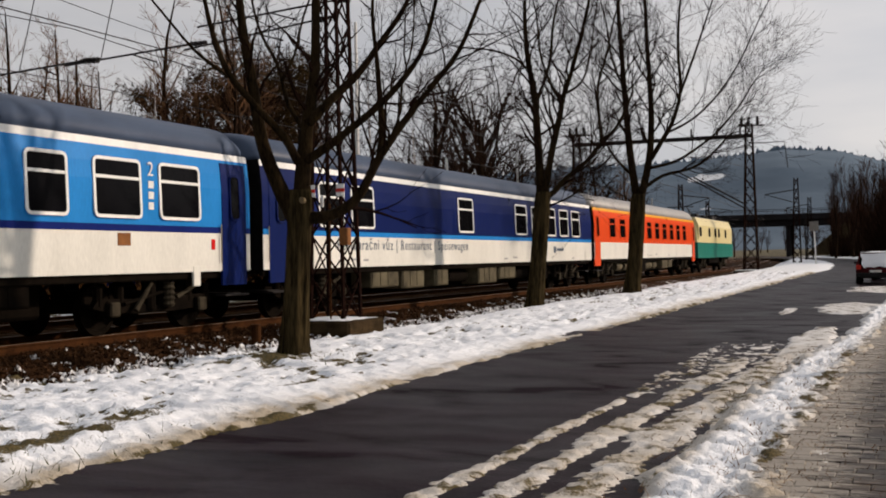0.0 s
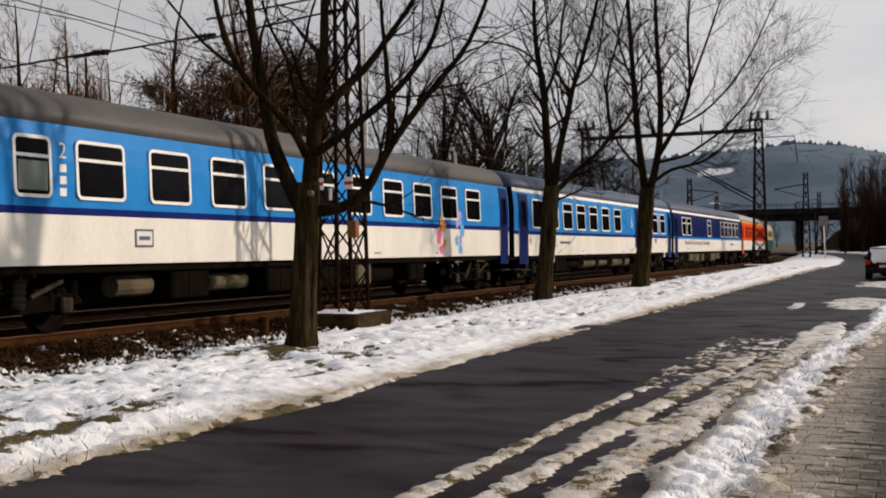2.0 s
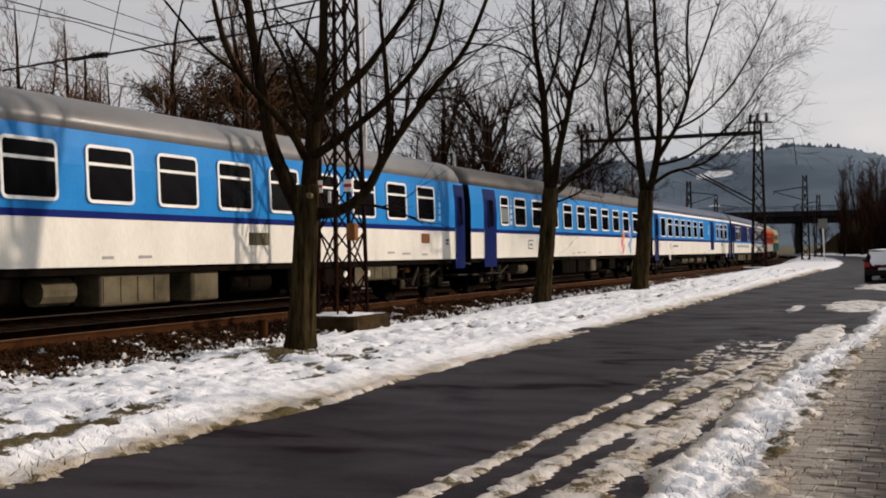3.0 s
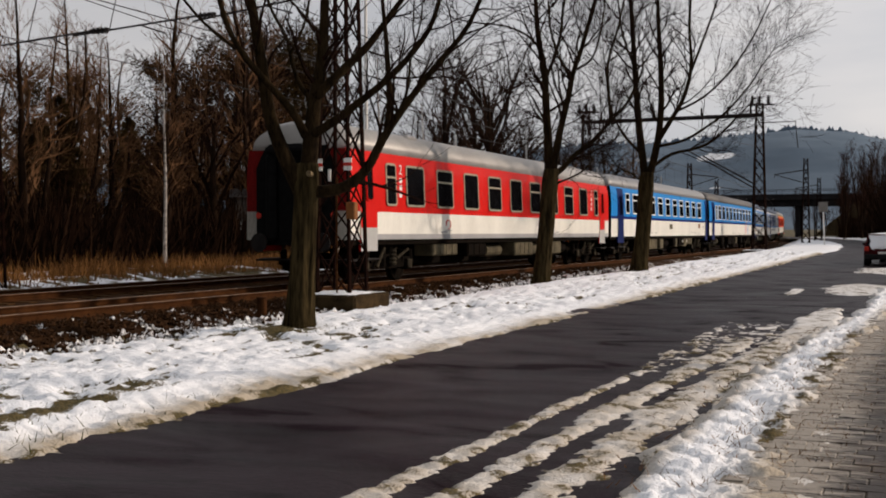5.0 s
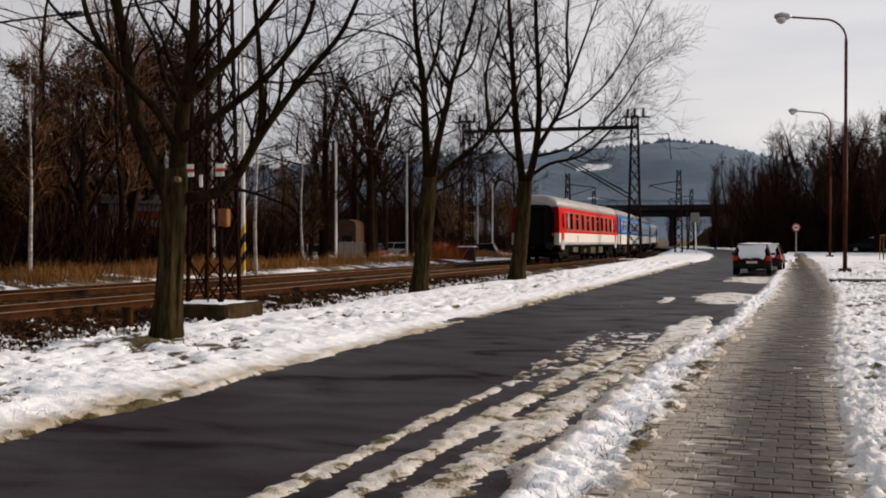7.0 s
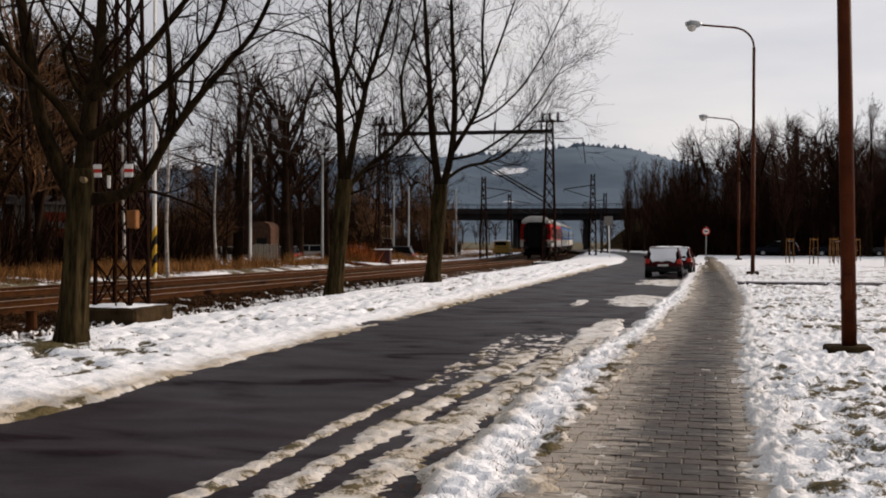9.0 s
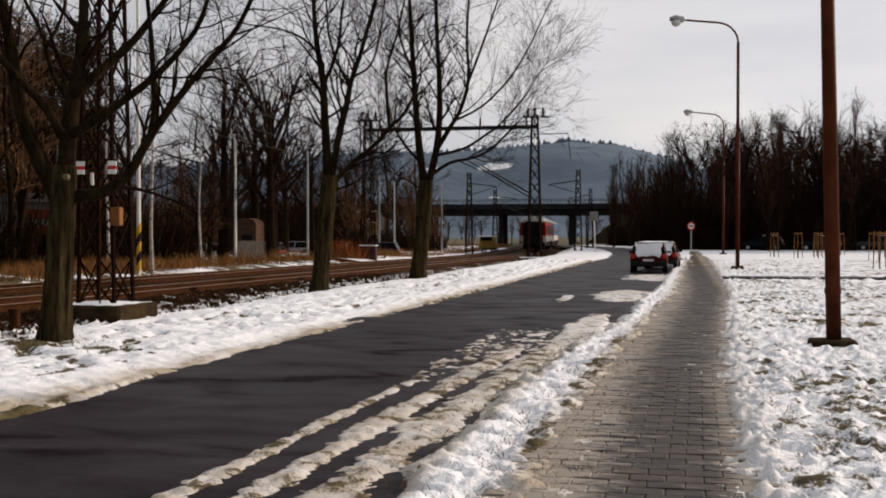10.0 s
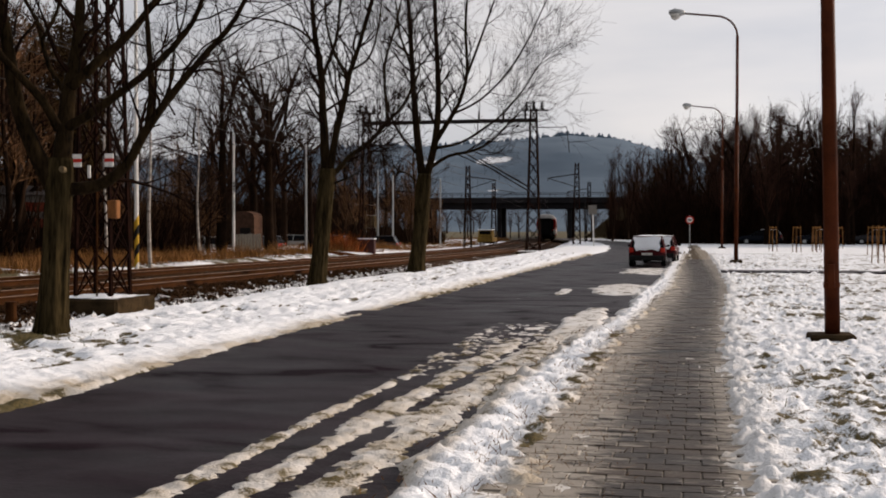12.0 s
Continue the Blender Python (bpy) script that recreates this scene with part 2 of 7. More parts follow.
snowy_stones(M_BALLAST)
M_RAIL = material("rusty_rail", (0.070, 0.028, 0.010), (0.018, 0.007, 0.003), 0.85, metal=0.2, scale=4)
M_RAILTOP = material("worn_rail_head", (0.30, 0.22, 0.16), (0.16, 0.10, 0.065), 0.45, metal=0.8)
M_SLEEPER = material("sleeper_wood", (0.075, 0.037, 0.015), (0.018, 0.010, 0.005), 0.9, scale=8)
M_BARK = material("tree_bark", (0.046, 0.033, 0.0145), (0.0010, 0.0007, 0.0004), 0.95, scale=9, fine=34, bump=1.0, stretch=(1, 1, 0.14))
# copy of the bark for the limbs, darkened to stand for their shade
M_LIMB = material("shaded_limb_bark", (0.024, 0.0155, 0.0075), (0.0015, 0.0009, 0.0006), 0.95, scale=7, fine=30, bump=0.9, stretch=(1, 1, 0.3))
# old trees' twigs, their colour darkened for the backlit grove
M_OLDTWIG = material("shaded_old_twigs", (0.026, 0.013, 0.008), (0.007, 0.0035, 0.0025), 0.95, scale=1, per_object=0.3)
M_TWIG = material("twig_bark", (0.015, 0.0075, 0.005), (0.005, 0.0025, 0.002), 0.95, scale=5)
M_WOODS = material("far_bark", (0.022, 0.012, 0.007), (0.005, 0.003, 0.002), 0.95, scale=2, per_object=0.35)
# twigs in two tones: a sunlit copy for the wood, a backlit one next
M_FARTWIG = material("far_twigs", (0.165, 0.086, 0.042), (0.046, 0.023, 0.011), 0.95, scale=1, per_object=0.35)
M_SHADETWIG = material("shaded_twigs", (0.056, 0.026, 0.017), (0.015, 0.007, 0.0045), 0.95, scale=1, per_object=0.3)
M_NEEDLE = material("spruce_needles", (0.062, 0.036, 0.012), (0.008, 0.0055, 0.0022), 0.9, scale=2, per_object=0.3)
# brush colour taken near black to hold the shade deep in the grove
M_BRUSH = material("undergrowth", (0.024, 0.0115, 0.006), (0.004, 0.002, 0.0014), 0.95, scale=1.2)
M_DRYGRASS = material("dry_grass", (0.26, 0.125, 0.042), (0.075, 0.034, 0.012), 0.95, scale=2)
M_GREEN = material("winter_grass", (0.10, 0.10, 0.035), (0.035, 0.040, 0.014), 0.9, scale=3)
M_LATTICE = material("rusty_lattice", (0.017, 0.0065, 0.004), (0.003, 0.0016, 0.0014), 0.86, metal=0.0, scale=5)
M_STEEL = material("dark_steel", (0.018, 0.015, 0.014), (0.007, 0.006, 0.006), 0.6, metal=0.3)
M_CONCRETE = material("mossy_concrete", (0.055, 0.036, 0.018), (0.009, 0.006, 0.0035), 0.9, scale=4, fine=50, bump=0.5)
M_BRIDGE = material("bridge_concrete", (0.028, 0.026, 0.028), (0.012, 0.011, 0.012), 0.9, scale=0.5)
M_LAMP = material("lamp_paint", (0.085, 0.022, 0.008), (0.028, 0.007, 0.003), 0.6, scale=2.5, bump=0.05, spec=0.04)
M_ZINC = material("galvanised", (0.42, 0.43, 0.43), (0.27, 0.28, 0.28), 0.45, metal=0.5, scale=3)
M_GLASSWHITE = material("lamp_glass", (0.62, 0.60, 0.55), (0.45, 0.43, 0.40), 0.25)
M_WHITE = material("white_enamel", (0.78, 0.77, 0.74), (0.60, 0.58, 0.54), 0.4, scale=2)
M_RED = material("red_enamel", (0.55, 0.035, 0.02), (0.38, 0.025, 0.015), 0.4)
M_YELLOW = material("yellow_enamel", (0.62, 0.36, 0.03), (0.42, 0.24, 0.02), 0.5)
M_OCHRE = material("faded_ochre", (0.26, 0.16, 0.035), (0.12, 0.07, 0.02), 0.7, scale=2)
M_RUSTPLATE = material("rust_plate", (0.25, 0.10, 0.03), (0.12, 0.05, 0.02), 0.7)
M_BLACK = material("black_rubber", (0.018, 0.018, 0.018), (0.008, 0.008, 0.008), 0.8)
M_CREAMWALL = material("plaster_wall", (0.30, 0.22, 0.11), (0.18, 0.13, 0.07), 0.9, scale=1)
M_GREYWALL = material("grey_wall", (0.22, 0.205, 0.185), (0.12, 0.11, 0.10), 0.9, scale=1)
M_REDWALL = material("red_cladding", (0.22, 0.038, 0.02), (0.13, 0.024, 0.012), 0.7, scale=1)
M_BRICK = material("brick_red", (0.10, 0.055, 0.037), (0.045, 0.025, 0.018), 0.9, scale=4)
M_BIRCH = material("birch_bark", (0.55, 0.50, 0.45), (0.05, 0.035, 0.03), 0.8, scale=3, fine=14, stretch=(1, 1, 2.5))
M_SHRUB = material("rusty_shrub", (0.30, 0.085, 0.022), (0.09, 0.028, 0.009), 0.95, scale=3)
M_KNOT = material("cut_wood", (0.16, 0.12, 0.07), (0.05, 0.035, 0.02), 0.9, scale=20)
M_FENCE = material("weathered_boards", (0.36, 0.32, 0.26), (0.18, 0.16, 0.13), 0.9, scale=3, stretch=(6, 6, 0.6))
M_ROOFTILE = material("roof_felt", (0.07, 0.06, 0.06), (0.03, 0.03, 0.03), 0.9)


# ---- mesh helpers ----
class Shape:
    """Collects vertices and faces of one mesh."""

    def __init__(self):
        self.v, self.f = [], []

    def add(self, verts, faces):
        k = len(self.v)
        self.v.extend(verts)
        self.f.extend(tuple(k + i for i in face) for face in faces)
        return self

    def box(self, c, s, m=None, cut=0.0):
        x, y, z = (a / 2 for a in s)
        if cut <= 0:
            v = [Vector((sx * x, sy * y, sz * z)) for sx in (-1, 1) for sy in (-1, 1) for sz in (-1, 1)]
            f = [(0, 1, 3, 2), (4, 6, 7, 5), (0, 4, 5, 1), (2, 3, 7, 6), (0, 2, 6, 4), (1, 5, 7, 3)]
        else:
            cut = min(cut, x * 0.9, y * 0.9, z * 0.9)
            bm = bmesh.new()
            bmesh.ops.create_cube(bm, size=1, matrix=Matrix.Diagonal((2 * x, 2 * y, 2 * z, 1)))
            bmesh.ops.bevel(bm, geom=bm.edges[:], offset=cut, segments=1, affect="EDGES")
            v = [p.co.copy() for p in bm.verts]
            f = [tuple(p.index for p in face.verts) for face in bm.faces]
            bm.free()
        c = Vector(c)
        self.add([(m @ p if m else p) + c for p in v], f)
        return self

    def tube(self, pts, radii, sides=6, cap=True):
        pts = [Vector(p) for p in pts]
        if isinstance(radii, (int, float)):
            radii = [radii] * len(pts)
        k = len(self.v)
        d0 = (pts[1] - pts[0]).normalized()
        side = d0.cross(Vector((0.31, 0.17, 0.93)))
        side = side.normalized() if side.length > 0.05 else d0.cross(Vector((1, 0, 0))).normalized()
        for i, p in enumerate(pts):
            d = (pts[min(i + 1, len(pts) - 1)] - pts[max(i - 1, 0)]).normalized()
            side = (side - d * side.dot(d)).normalized()
            up = d.cross(side)
            for j in range(sides):
                a = 2 * math.pi * j / sides
                self.v.append(p + (side * math.cos(a) + up * math.sin(a)) * radii[i])
        for i in range(len(pts) - 1):
            for j in range(sides):
                q = (j + 1) % sides
                self.f.append((k + i * sides + j, k + i * sides + q, k + (i + 1) * sides + q, k + (i + 1) * sides + j))
        if cap:
            self.f.append(tuple(k + j for j in reversed(range(sides))))
            self.f.append(tuple(k + (len(pts) - 1) * sides + j for j in range(sides)))
        return self

    def prism(self, outline, a, b, axis="x"):
        """An outline of pairs, extruded from a to b along an axis."""
        n = len(outline)
        place = {"x": lambda p, t: (t, p[0], p[1]), "y": lambda p, t: (p[0], t, p[1]), "z": lambda p, t: (p[0], p[1], t)}[axis]
        v = [Vector(place(p, a)) for p in outline] + [Vector(place(p, b)) for p in outline]
        f = [tuple(range(n)), tuple(reversed(range(n, 2 * n)))] + [(i, n + i, n + (i + 1) % n, (i + 1) % n) for i in range(n)]
        self.add(v, f)
        return self

    def mesh(self, name, smooth=False):
        me = bpy.data.meshes.new(name)
        me.from_pydata([tuple(p) for p in self.v], [], self.f)
        bm = bmesh.new()
        bm.from_mesh(me)
        bmesh.ops.recalc_face_normals(bm, faces=bm.faces)
        bm.to_mesh(me)
        bm.free()
        if smooth:
            me.polygons.foreach_set("use_smooth", [True] * len(me.polygons))
        return me


def part(name, shape, mat, parent=None, label="", smooth=False, at=None):
    me = shape if isinstance(shape, bpy.types.Mesh) else shape.mesh(name, smooth)
    if not me.materials:
        me.materials.append(mat)
    ob = new(name, me)
    ob.parent = parent
    if at is not None:
        ob.matrix_basis = at
    if label:
        ob["label"] = label
    return ob


def thing(name, label, category, at=None, group="", kind=""):
    ob = new(name)
    ob.empty_display_size = 0.2
    if at is not None:
        ob.matrix_basis = at
    return tagged(ob, label, category, group, kind)


def box(c, s, cut=0.0, m=None):
    return Shape().box(c, s, m, cut)


def ring(w, h, rim, depth, r=0.12, steps=4):
    """A rounded window frame in the y-z plane, standing proud along +x."""
    def outline(w, h, r):
        pts = []
        for cx, cz, a0 in ((w / 2 - r, h / 2 - r, 0), (-w / 2 + r, h / 2 - r, 90), (-w / 2 + r, -h / 2 + r, 180), (w / 2 - r, -h / 2 + r, 270)):
            for k in range(steps + 1):
                a = radians(a0 + 90 * k / steps)
                pts.append((cx + r * math.cos(a), cz + r * math.sin(a)))
        return pts
    o, i = outline(w, h, r), outline(w - 2 * rim, h - 2 * rim, max(r - rim, 0.02))
    n = len(o)
    s = Shape()
    v = [(0, *p) for p in o] + [(depth, *p) for p in o] + [(depth, *p) for p in i] + [(0, *p) for p in i]
    f = []
    for k in range(n):
        q = (k + 1) % n
        for a in range(3):
            f.append((a * n + k, a * n + q, (a + 1) * n + q, (a + 1) * n + k))
    s.add([Vector(p) for p in v], f)
    return s, i


# ---- the lie of the land ----
TRACK_X = (-13.9, -18.4)


def rail_z(y):
    return 0.35 - 0.0055 * min(max(y, -20), 120)


def track_bend(y):
    d = max(y - 75, 0)
    far = -0.001 * max(min(d, 110) - 90, 0) ** 2 - 0.04 * max(d - 110, 0)
    return -0.001 * d * d if d < 40 else -1.6 - 0.08 * (d - 40) + far


def shift(y):
    return 0.014 * min(max(y - 8, 0), 70)


def road_bend(y):
    return -0.0016 * max(y - 78, 0) ** 2


def road_left(y):
    return -6.05 + 0.010 * min(max(y - 12, 0), 70) + road_bend(y)


def road_right(y):
    return -1.62 + shift(y) + 0.45 * min(max((y - 15) / 7, 0), 1) + 0.25 * min(max((y - 30) / 6, 0), 1) + road_bend(y)


def path_shift(y):
    return shift(y) + 0.03 * min(max(y - 16, 0), 16)


def path_left(y):
    return -0.80 + path_shift(y)


def path_right(y):
    return 0.50 + path_shift(y)


LATTICE_NOISE = np.random.RandomState(7).rand(256, 256)


def value_noise(x, y):
    xi, yi = np.floor(x).astype(int), np.floor(y).astype(int)
    u, v = x - xi, y - yi
    u, v = u * u * (3 - 2 * u), v * v * (3 - 2 * v)
    g = lambda a, b: LATTICE_NOISE[a % 256, b % 256]
    return (g(xi, yi) * (1 - u) + g(xi + 1, yi) * u) * (1 - v) + (g(xi, yi + 1) * (1 - u) + g(xi + 1, yi + 1) * u) * v


def fbm(x, y, size, octaves=4):
    total, amp, norm = 0, 1.0, 0
    for k in range(octaves):
        total = total + amp * (value_noise(x / size + 17.3 * k, y / size + 5.1 * k) - 0.5)
        norm += amp
        amp, size = amp * 0.55, size * 0.47
    return total / norm * 2


def smooth(t):
    t = np.clip(t, 0, 1)
    return t * t * (3 - 2 * t)


def sheet(name, xs, ys, height, mat, bare=None, dirt=None):
    X, Y = np.meshgrid(np.array(xs), np.array(ys))
    Z = height(X, Y)
    nx, ny = len(xs), len(ys)
    i = np.arange(nx * ny).reshape(ny, nx)
    faces = np.stack([i[:-1, :-1], i[:-1, 1:], i[1:, 1:], i[1:, :-1]], -1).reshape(-1, 4)
    me = bpy.data.meshes.new(name)
    me.from_pydata(np.stack([X, Y, Z], -1).reshape(-1, 3).tolist(), [], faces.tolist())
    me.polygons.foreach_set("use_smooth", [True] * len(me.polygons))
    for key, fn in (("bare", bare), ("dirt", dirt)):
        if fn:
            at = me.attributes.new(key, "FLOAT", "POINT")
            at.data.foreach_set("value", np.clip(fn(X, Y), -1, 2).astype(np.float32).ravel())
    me.materials.append(mat)
    return new(name, me)


def vec(fn):
    return np.vectorize(fn, otypes=[float])


def rows_from(y0, y1, step, growth):
    ys = [y0]
    while ys[-1] < y1:
        ys.append(ys[-1] + step + growth * max(ys[-1], 0) ** 1.6)
    return ys


v_left, v_right, v_pl, v_pr, v_railz, v_bend = vec(road_left), vec(road_right), vec(path_left), vec(path_right), vec(rail_z), vec(track_bend)


def base_level(X, Y):
    """Road side near zero, railway side following the rails."""
    k = smooth((-9.3 + v_bend(Y) - X) / 2.0)
    far = smooth((-20.6 + v_bend(Y) - X) / 2.2)
    return k * (v_railz(Y) - 0.36) + 0.5 * far


def snow_height(X, Y):
    left, right, pl, pr = v_left(Y), v_right(Y), v_pl(Y), v_pr(Y)
    wob = fbm(X, Y, 0.9) * 0.22
    lump = fbm(X, Y, 0.33, 4)
    clod = fbm(X + 40, Y, 0.13, 3)
    grit = fbm(X, Y + 70, 0.06, 2)
    # verge between road and railway
    verge = -0.10 + 0.06 * smooth((left - X + 0.9 * wob + 0.10) / 0.16) + 0.085 * smooth((left - X - 0.12 + 1.3 * wob) / 0.7) + (0.018 * lump + 0.025 * clod + 0.035 * grit + 0.07 * fbm(X, Y, 2.2, 2)) * (0.15 + 0.85 * smooth((left + 0.5 - X) / 0.5))
    dent = fbm(X + 9, Y * 0.8, 0.40, 2) + 0.25 * fbm(X, Y, 3.0, 2)
    pock = fbm(X + 31, Y * 0.7, 0.21, 2)
    verge = verge - 0.05 * smooth((dent - 0.10) / 0.22) * smooth((left - 0.7 - X) / 0.5) - 0.055 * smooth((pock - 0.12) / 0.15) * smooth((left - 0.7 - X) / 0.5)
    foot = -10.95 + v_bend(Y) + 0.9 * fbm(X, Y, 1.3, 3) + 1.1 * fbm(X + 5, Y, 0.35, 3)
    verge = verge - 0.20 * smooth((foot - X) / 0.5)
    # ridge between road and path
    ridge = -0.13 + 0.19 * smooth((X - right + 0.22 + 1.2 * wob) / 0.25) * smooth((pl + 0.12 - X + 1.2 * wob) / 0.30) + (0.09 * lump + 0.09 * clod + 0.06 * grit) * (0.2 + 0.8 * smooth((X - right + 0.35) / 0.4))
    # lawn
    lawn = -0.055 + 0.10 * smooth((X - pr + 0.12 + 0.8 * wob) / 0.25) + 0.03 * lump + 0.05 * clod + 0.05 * fbm(X + 11, Y, 0.085, 2) + 0.05 * grit
    # slush left between the wheel tracks
    slush = -0.128 + (0.058 + 0.06 * grit + 0.05 * clod) * smooth((X + 3.4) / 0.4) * smooth((-1.5 + 0.02 * Y - X) / 0.4) * smooth((24 - Y) / 7) * smooth((Y - 10.5) / 4) + 0.02 * lump + 0.01 * clod
    for cx, half, y0, y1, h in ((-3.10, 0.12, 2, 16, 0.098), (-2.62, 0.17, 2, 20, 0.102), (-2.12, 0.24, 2, 23, 0.103)):
        c = cx + 0.035 * (Y - 8) * (Y < 40) + 0.06 * fbm(X * 0, Y, 1.5, 3)
        w = half * (1 + 0.7 * fbm(X * 0 + cx, Y, 1.1, 3))
        ends = smooth((Y - y0) / 2) * smooth((y1 - Y) / 5)
        core = 1 - smooth((np.abs(X - c) - w * 0.3) / (w * 1.3))
        slush = np.maximum(slush, -0.125 + h * ends * core + (0.02 * lump + 0.022 * clod + 0.055 * grit) * (0.1 + 0.85 * smooth(core * 3)))
    for cx, cy, rx, ry, h in ((-1.62, 20.6, 0.36, 3.2, 0.15), (-1.50, 31.5, 0.85, 3.0, 0.13), (-2.95, 29.5, 0.25, 1.8, 0.09), (-1.25, 44.5, 0.95, 3.6, 0.12), (-1.6, 13.0, 0.22, 5.0, 0.08), (-2.3, 17.2, 0.25, 3.0, 0.07), (-3.6, 27.5, 0.2, 1.6, 0.07)):
        q = ((X - cx) / rx) ** 2 + ((Y - cy) / ry) ** 2 + 0.9 * fbm(X, Y, 0.5, 3)
        slush = np.maximum(slush, -0.14 + h * (1 - smooth((q - 0.5) / 0.9)) + 0.04 * lump + 0.02 * clod)
    # thin rotten snow on the edges of the path
    smear = -0.072 + 0.072 * np.maximum(np.exp(-((X - pl - 0.06) / 0.34) ** 2), np.exp(-((X - pr + 0.04) / 0.24) ** 2)) + 0.025 * smooth((10.5 - Y) / 4) + 0.035 * fbm(X * 0.6, Y * 1.7, 0.5, 3) + 0.03 * clod + 0.035 * grit
    press = lambda H, level, k: np.where(H > level, level + (H - level) * k, H)
    slush, ridge, smear = press(slush, -0.06, 0.5), press(ridge, -0.06, 0.6), press(smear, 0.0, 0.25)
    mid = (left + right) / 2
    H = np.where(X < mid, np.maximum(verge, slush), np.maximum(ridge, slush))
    H = np.where(X > (pl + pr) / 2, lawn, H)
    H = np.where((X > pl - 0.3) & (X < pr + 0.3), np.maximum(H, smear), H)
    H = np.where(X < left - 0.6, verge, H)
    return H + base_level(X, Y)


def snow_bare(X, Y):
    b = 0.05 * fbm(X, Y, 3.0, 2) + 0.05
    b = b + 0.30 * np.exp(-((X + 6.95 + 0.05 * (Y - 7)) / 0.22) ** 2) * smooth((10.5 - Y) / 3)
    b = b + 0.34 * np.exp(-((X + 9.2) ** 2 + ((Y - 15.2) / 1.3) ** 2) / 0.30)
    b = b + 0.28 * np.exp(-((X + 6.95) ** 2 + ((Y - 12.3) / 1.5) ** 2) / 0.05)
    b = b + 0.12 * smooth((X - v_left(Y) - 0.3) / 0.3) * smooth((v_right(Y) + 0.1 - X) / 0.2)
    b = b - 0.14 * smooth((X - v_pl(Y) + 0.1) / 0.1) * smooth((v_pr(Y) + 0.05 - X) / 0.1)
    b = b + (0.11 + 0.42 * fbm(X, Y, 0.45, 3)) * np.exp(-((X - v_pl(Y) + 0.24) / 0.14) ** 2) * smooth((22 - Y) / 6)
    b = b + (0.22 + 0.35 * fbm(X, Y, 0.2, 2)) * np.exp(-((X - v_left(Y) - 0.05) / 0.13) ** 2)
    lawn = smooth((X - v_pr(Y)) / 0.4)
    dent = fbm(X + 9, Y * 0.8, 0.40, 2) + 0.25 * fbm(X, Y, 3.0, 2)
    pock = fbm(X + 31, Y * 0.7, 0.21, 2)
    b = b + 0.27 * smooth((pock - 0.25) / 0.12) * smooth((v_left(Y) - 0.5 - X) / 0.5)
    b = b + 0.17 * smooth((dent - 0.20) / 0.22) * smooth((v_left(Y) - 0.7 - X) / 0.5)
    b = b + lawn * (0.12 + 0.13 * fbm(X, Y, 0.8, 3))
    b = b + 0.25 * smooth((-10.4 + v_bend(Y) - X) / 0.8) * smooth((X - v_bend(Y) + 22) / 0.8) + (0.14 + 0.22 * fbm(X * 0.6, Y * 0.35, 1.2, 3)) * smooth((-20.8 - X) / 1.0)
    return b


def snow_dirt(X, Y):
    left, right, pl = v_left(Y), v_right(Y), v_pl(Y)
    d = (1.15 + 0.7 * fbm(X, Y, 0.5, 3)) * np.exp(-((X - left + 0.02) / 0.34) ** 2)
    on_road = smooth((X - left - 0.3) / 0.3) * smooth((right + 0.15 - X) / 0.2)
    d = np.maximum(d, 0.92 * on_road * (1 - 0.4 * smooth((Y - 15) / 6)))
    d = np.maximum(d, 1.2 * np.exp(-((X - pl + 0.02) / 0.26) ** 2))
    d = np.maximum(d, 0.45 * np.exp(-((X - v_pr(Y)) / 0.3) ** 2))
    d = np.maximum(d, (0.75 + 0.6 * fbm(X, Y, 0.4, 3)) * smooth((X - pl + 0.15) / 0.15) * smooth((v_pr(Y) + 0.1 - X) / 0.15))
    return d
# ---- ground, road, path and railway bed ----
YS = rows_from(3.6, 72, 0.020, 0.00075)
XS = ([-30 + 1.0 * k for k in range(18)] + [-12 + 0.06 * k for k in range(92)] + [-6.48 + 0.045 * k for k in range(66)] + [-3.51 + 0.03 * k for k in range(144)] + [0.81 + 0.045 * k for k in range(60)] + [3.51 + 0.075 * k for k in range(28)] + [5.6 + 0.3 * k for k in range(50)])
snow = sheet("ground", XS, YS, snow_height, M_SNOW, snow_bare, snow_dirt)
tagged(snow, "trodden white snow with grass showing through", "snow", kind="structure")

FAR_YS = [YS[-1] - 0.02 + 2.0 * k for k in range(60)] + [YS[-1] + 120 + 60 * k for k in range(40)]
FAR_XS = [-1500, -800, -400, -200, -120, -80] + [-60 + 2.0 * k for k in range(21)] + [-18 + 0.5 * k for k in range(60)] + [12 + 3 * k for k in range(20)] + [80, 120, 200, 400, 800, 1500]
def far_height(X, Y):
    cut = -0.16 * smooth((X - v_left(Y) + 0.3) / 0.4) * smooth((v_right(Y) + 0.2 - X) / 0.4) * (Y < 170)
    cut = cut - 0.10 * smooth((X - v_pl(Y)) / 0.3) * smooth((v_pr(Y) - X) / 0.3) * (Y < 112)
    return 0.05 + cut + base_level(X, Y) + 0.06 * fbm(X, Y, 6.0, 3)
tagged(sheet("ground_far", FAR_XS, FAR_YS, far_height, M_SNOW, lambda X, Y: 0.02 + 0.1 * fbm(X, Y, 9, 3) + 0.55 * smooth((Y - 160) / 30), lambda X, Y: 0.1 + 0 * X), "flat snow-covered ground running to the hills", "snow", kind="structure")
near = lambda X, Y: -0.05 + base_level(X, Y)
tagged(sheet("ground_side_west", [-1500, -500, -150, -80, -50, -40, -30.02], [-300, -60, -20, 0, 20, 40, 60, YS[-1]], near, M_SNOW, lambda X, Y: 0.15 + 0 * X, lambda X, Y: 0 * X), "snowy ground under the wood", "snow", kind="structure")
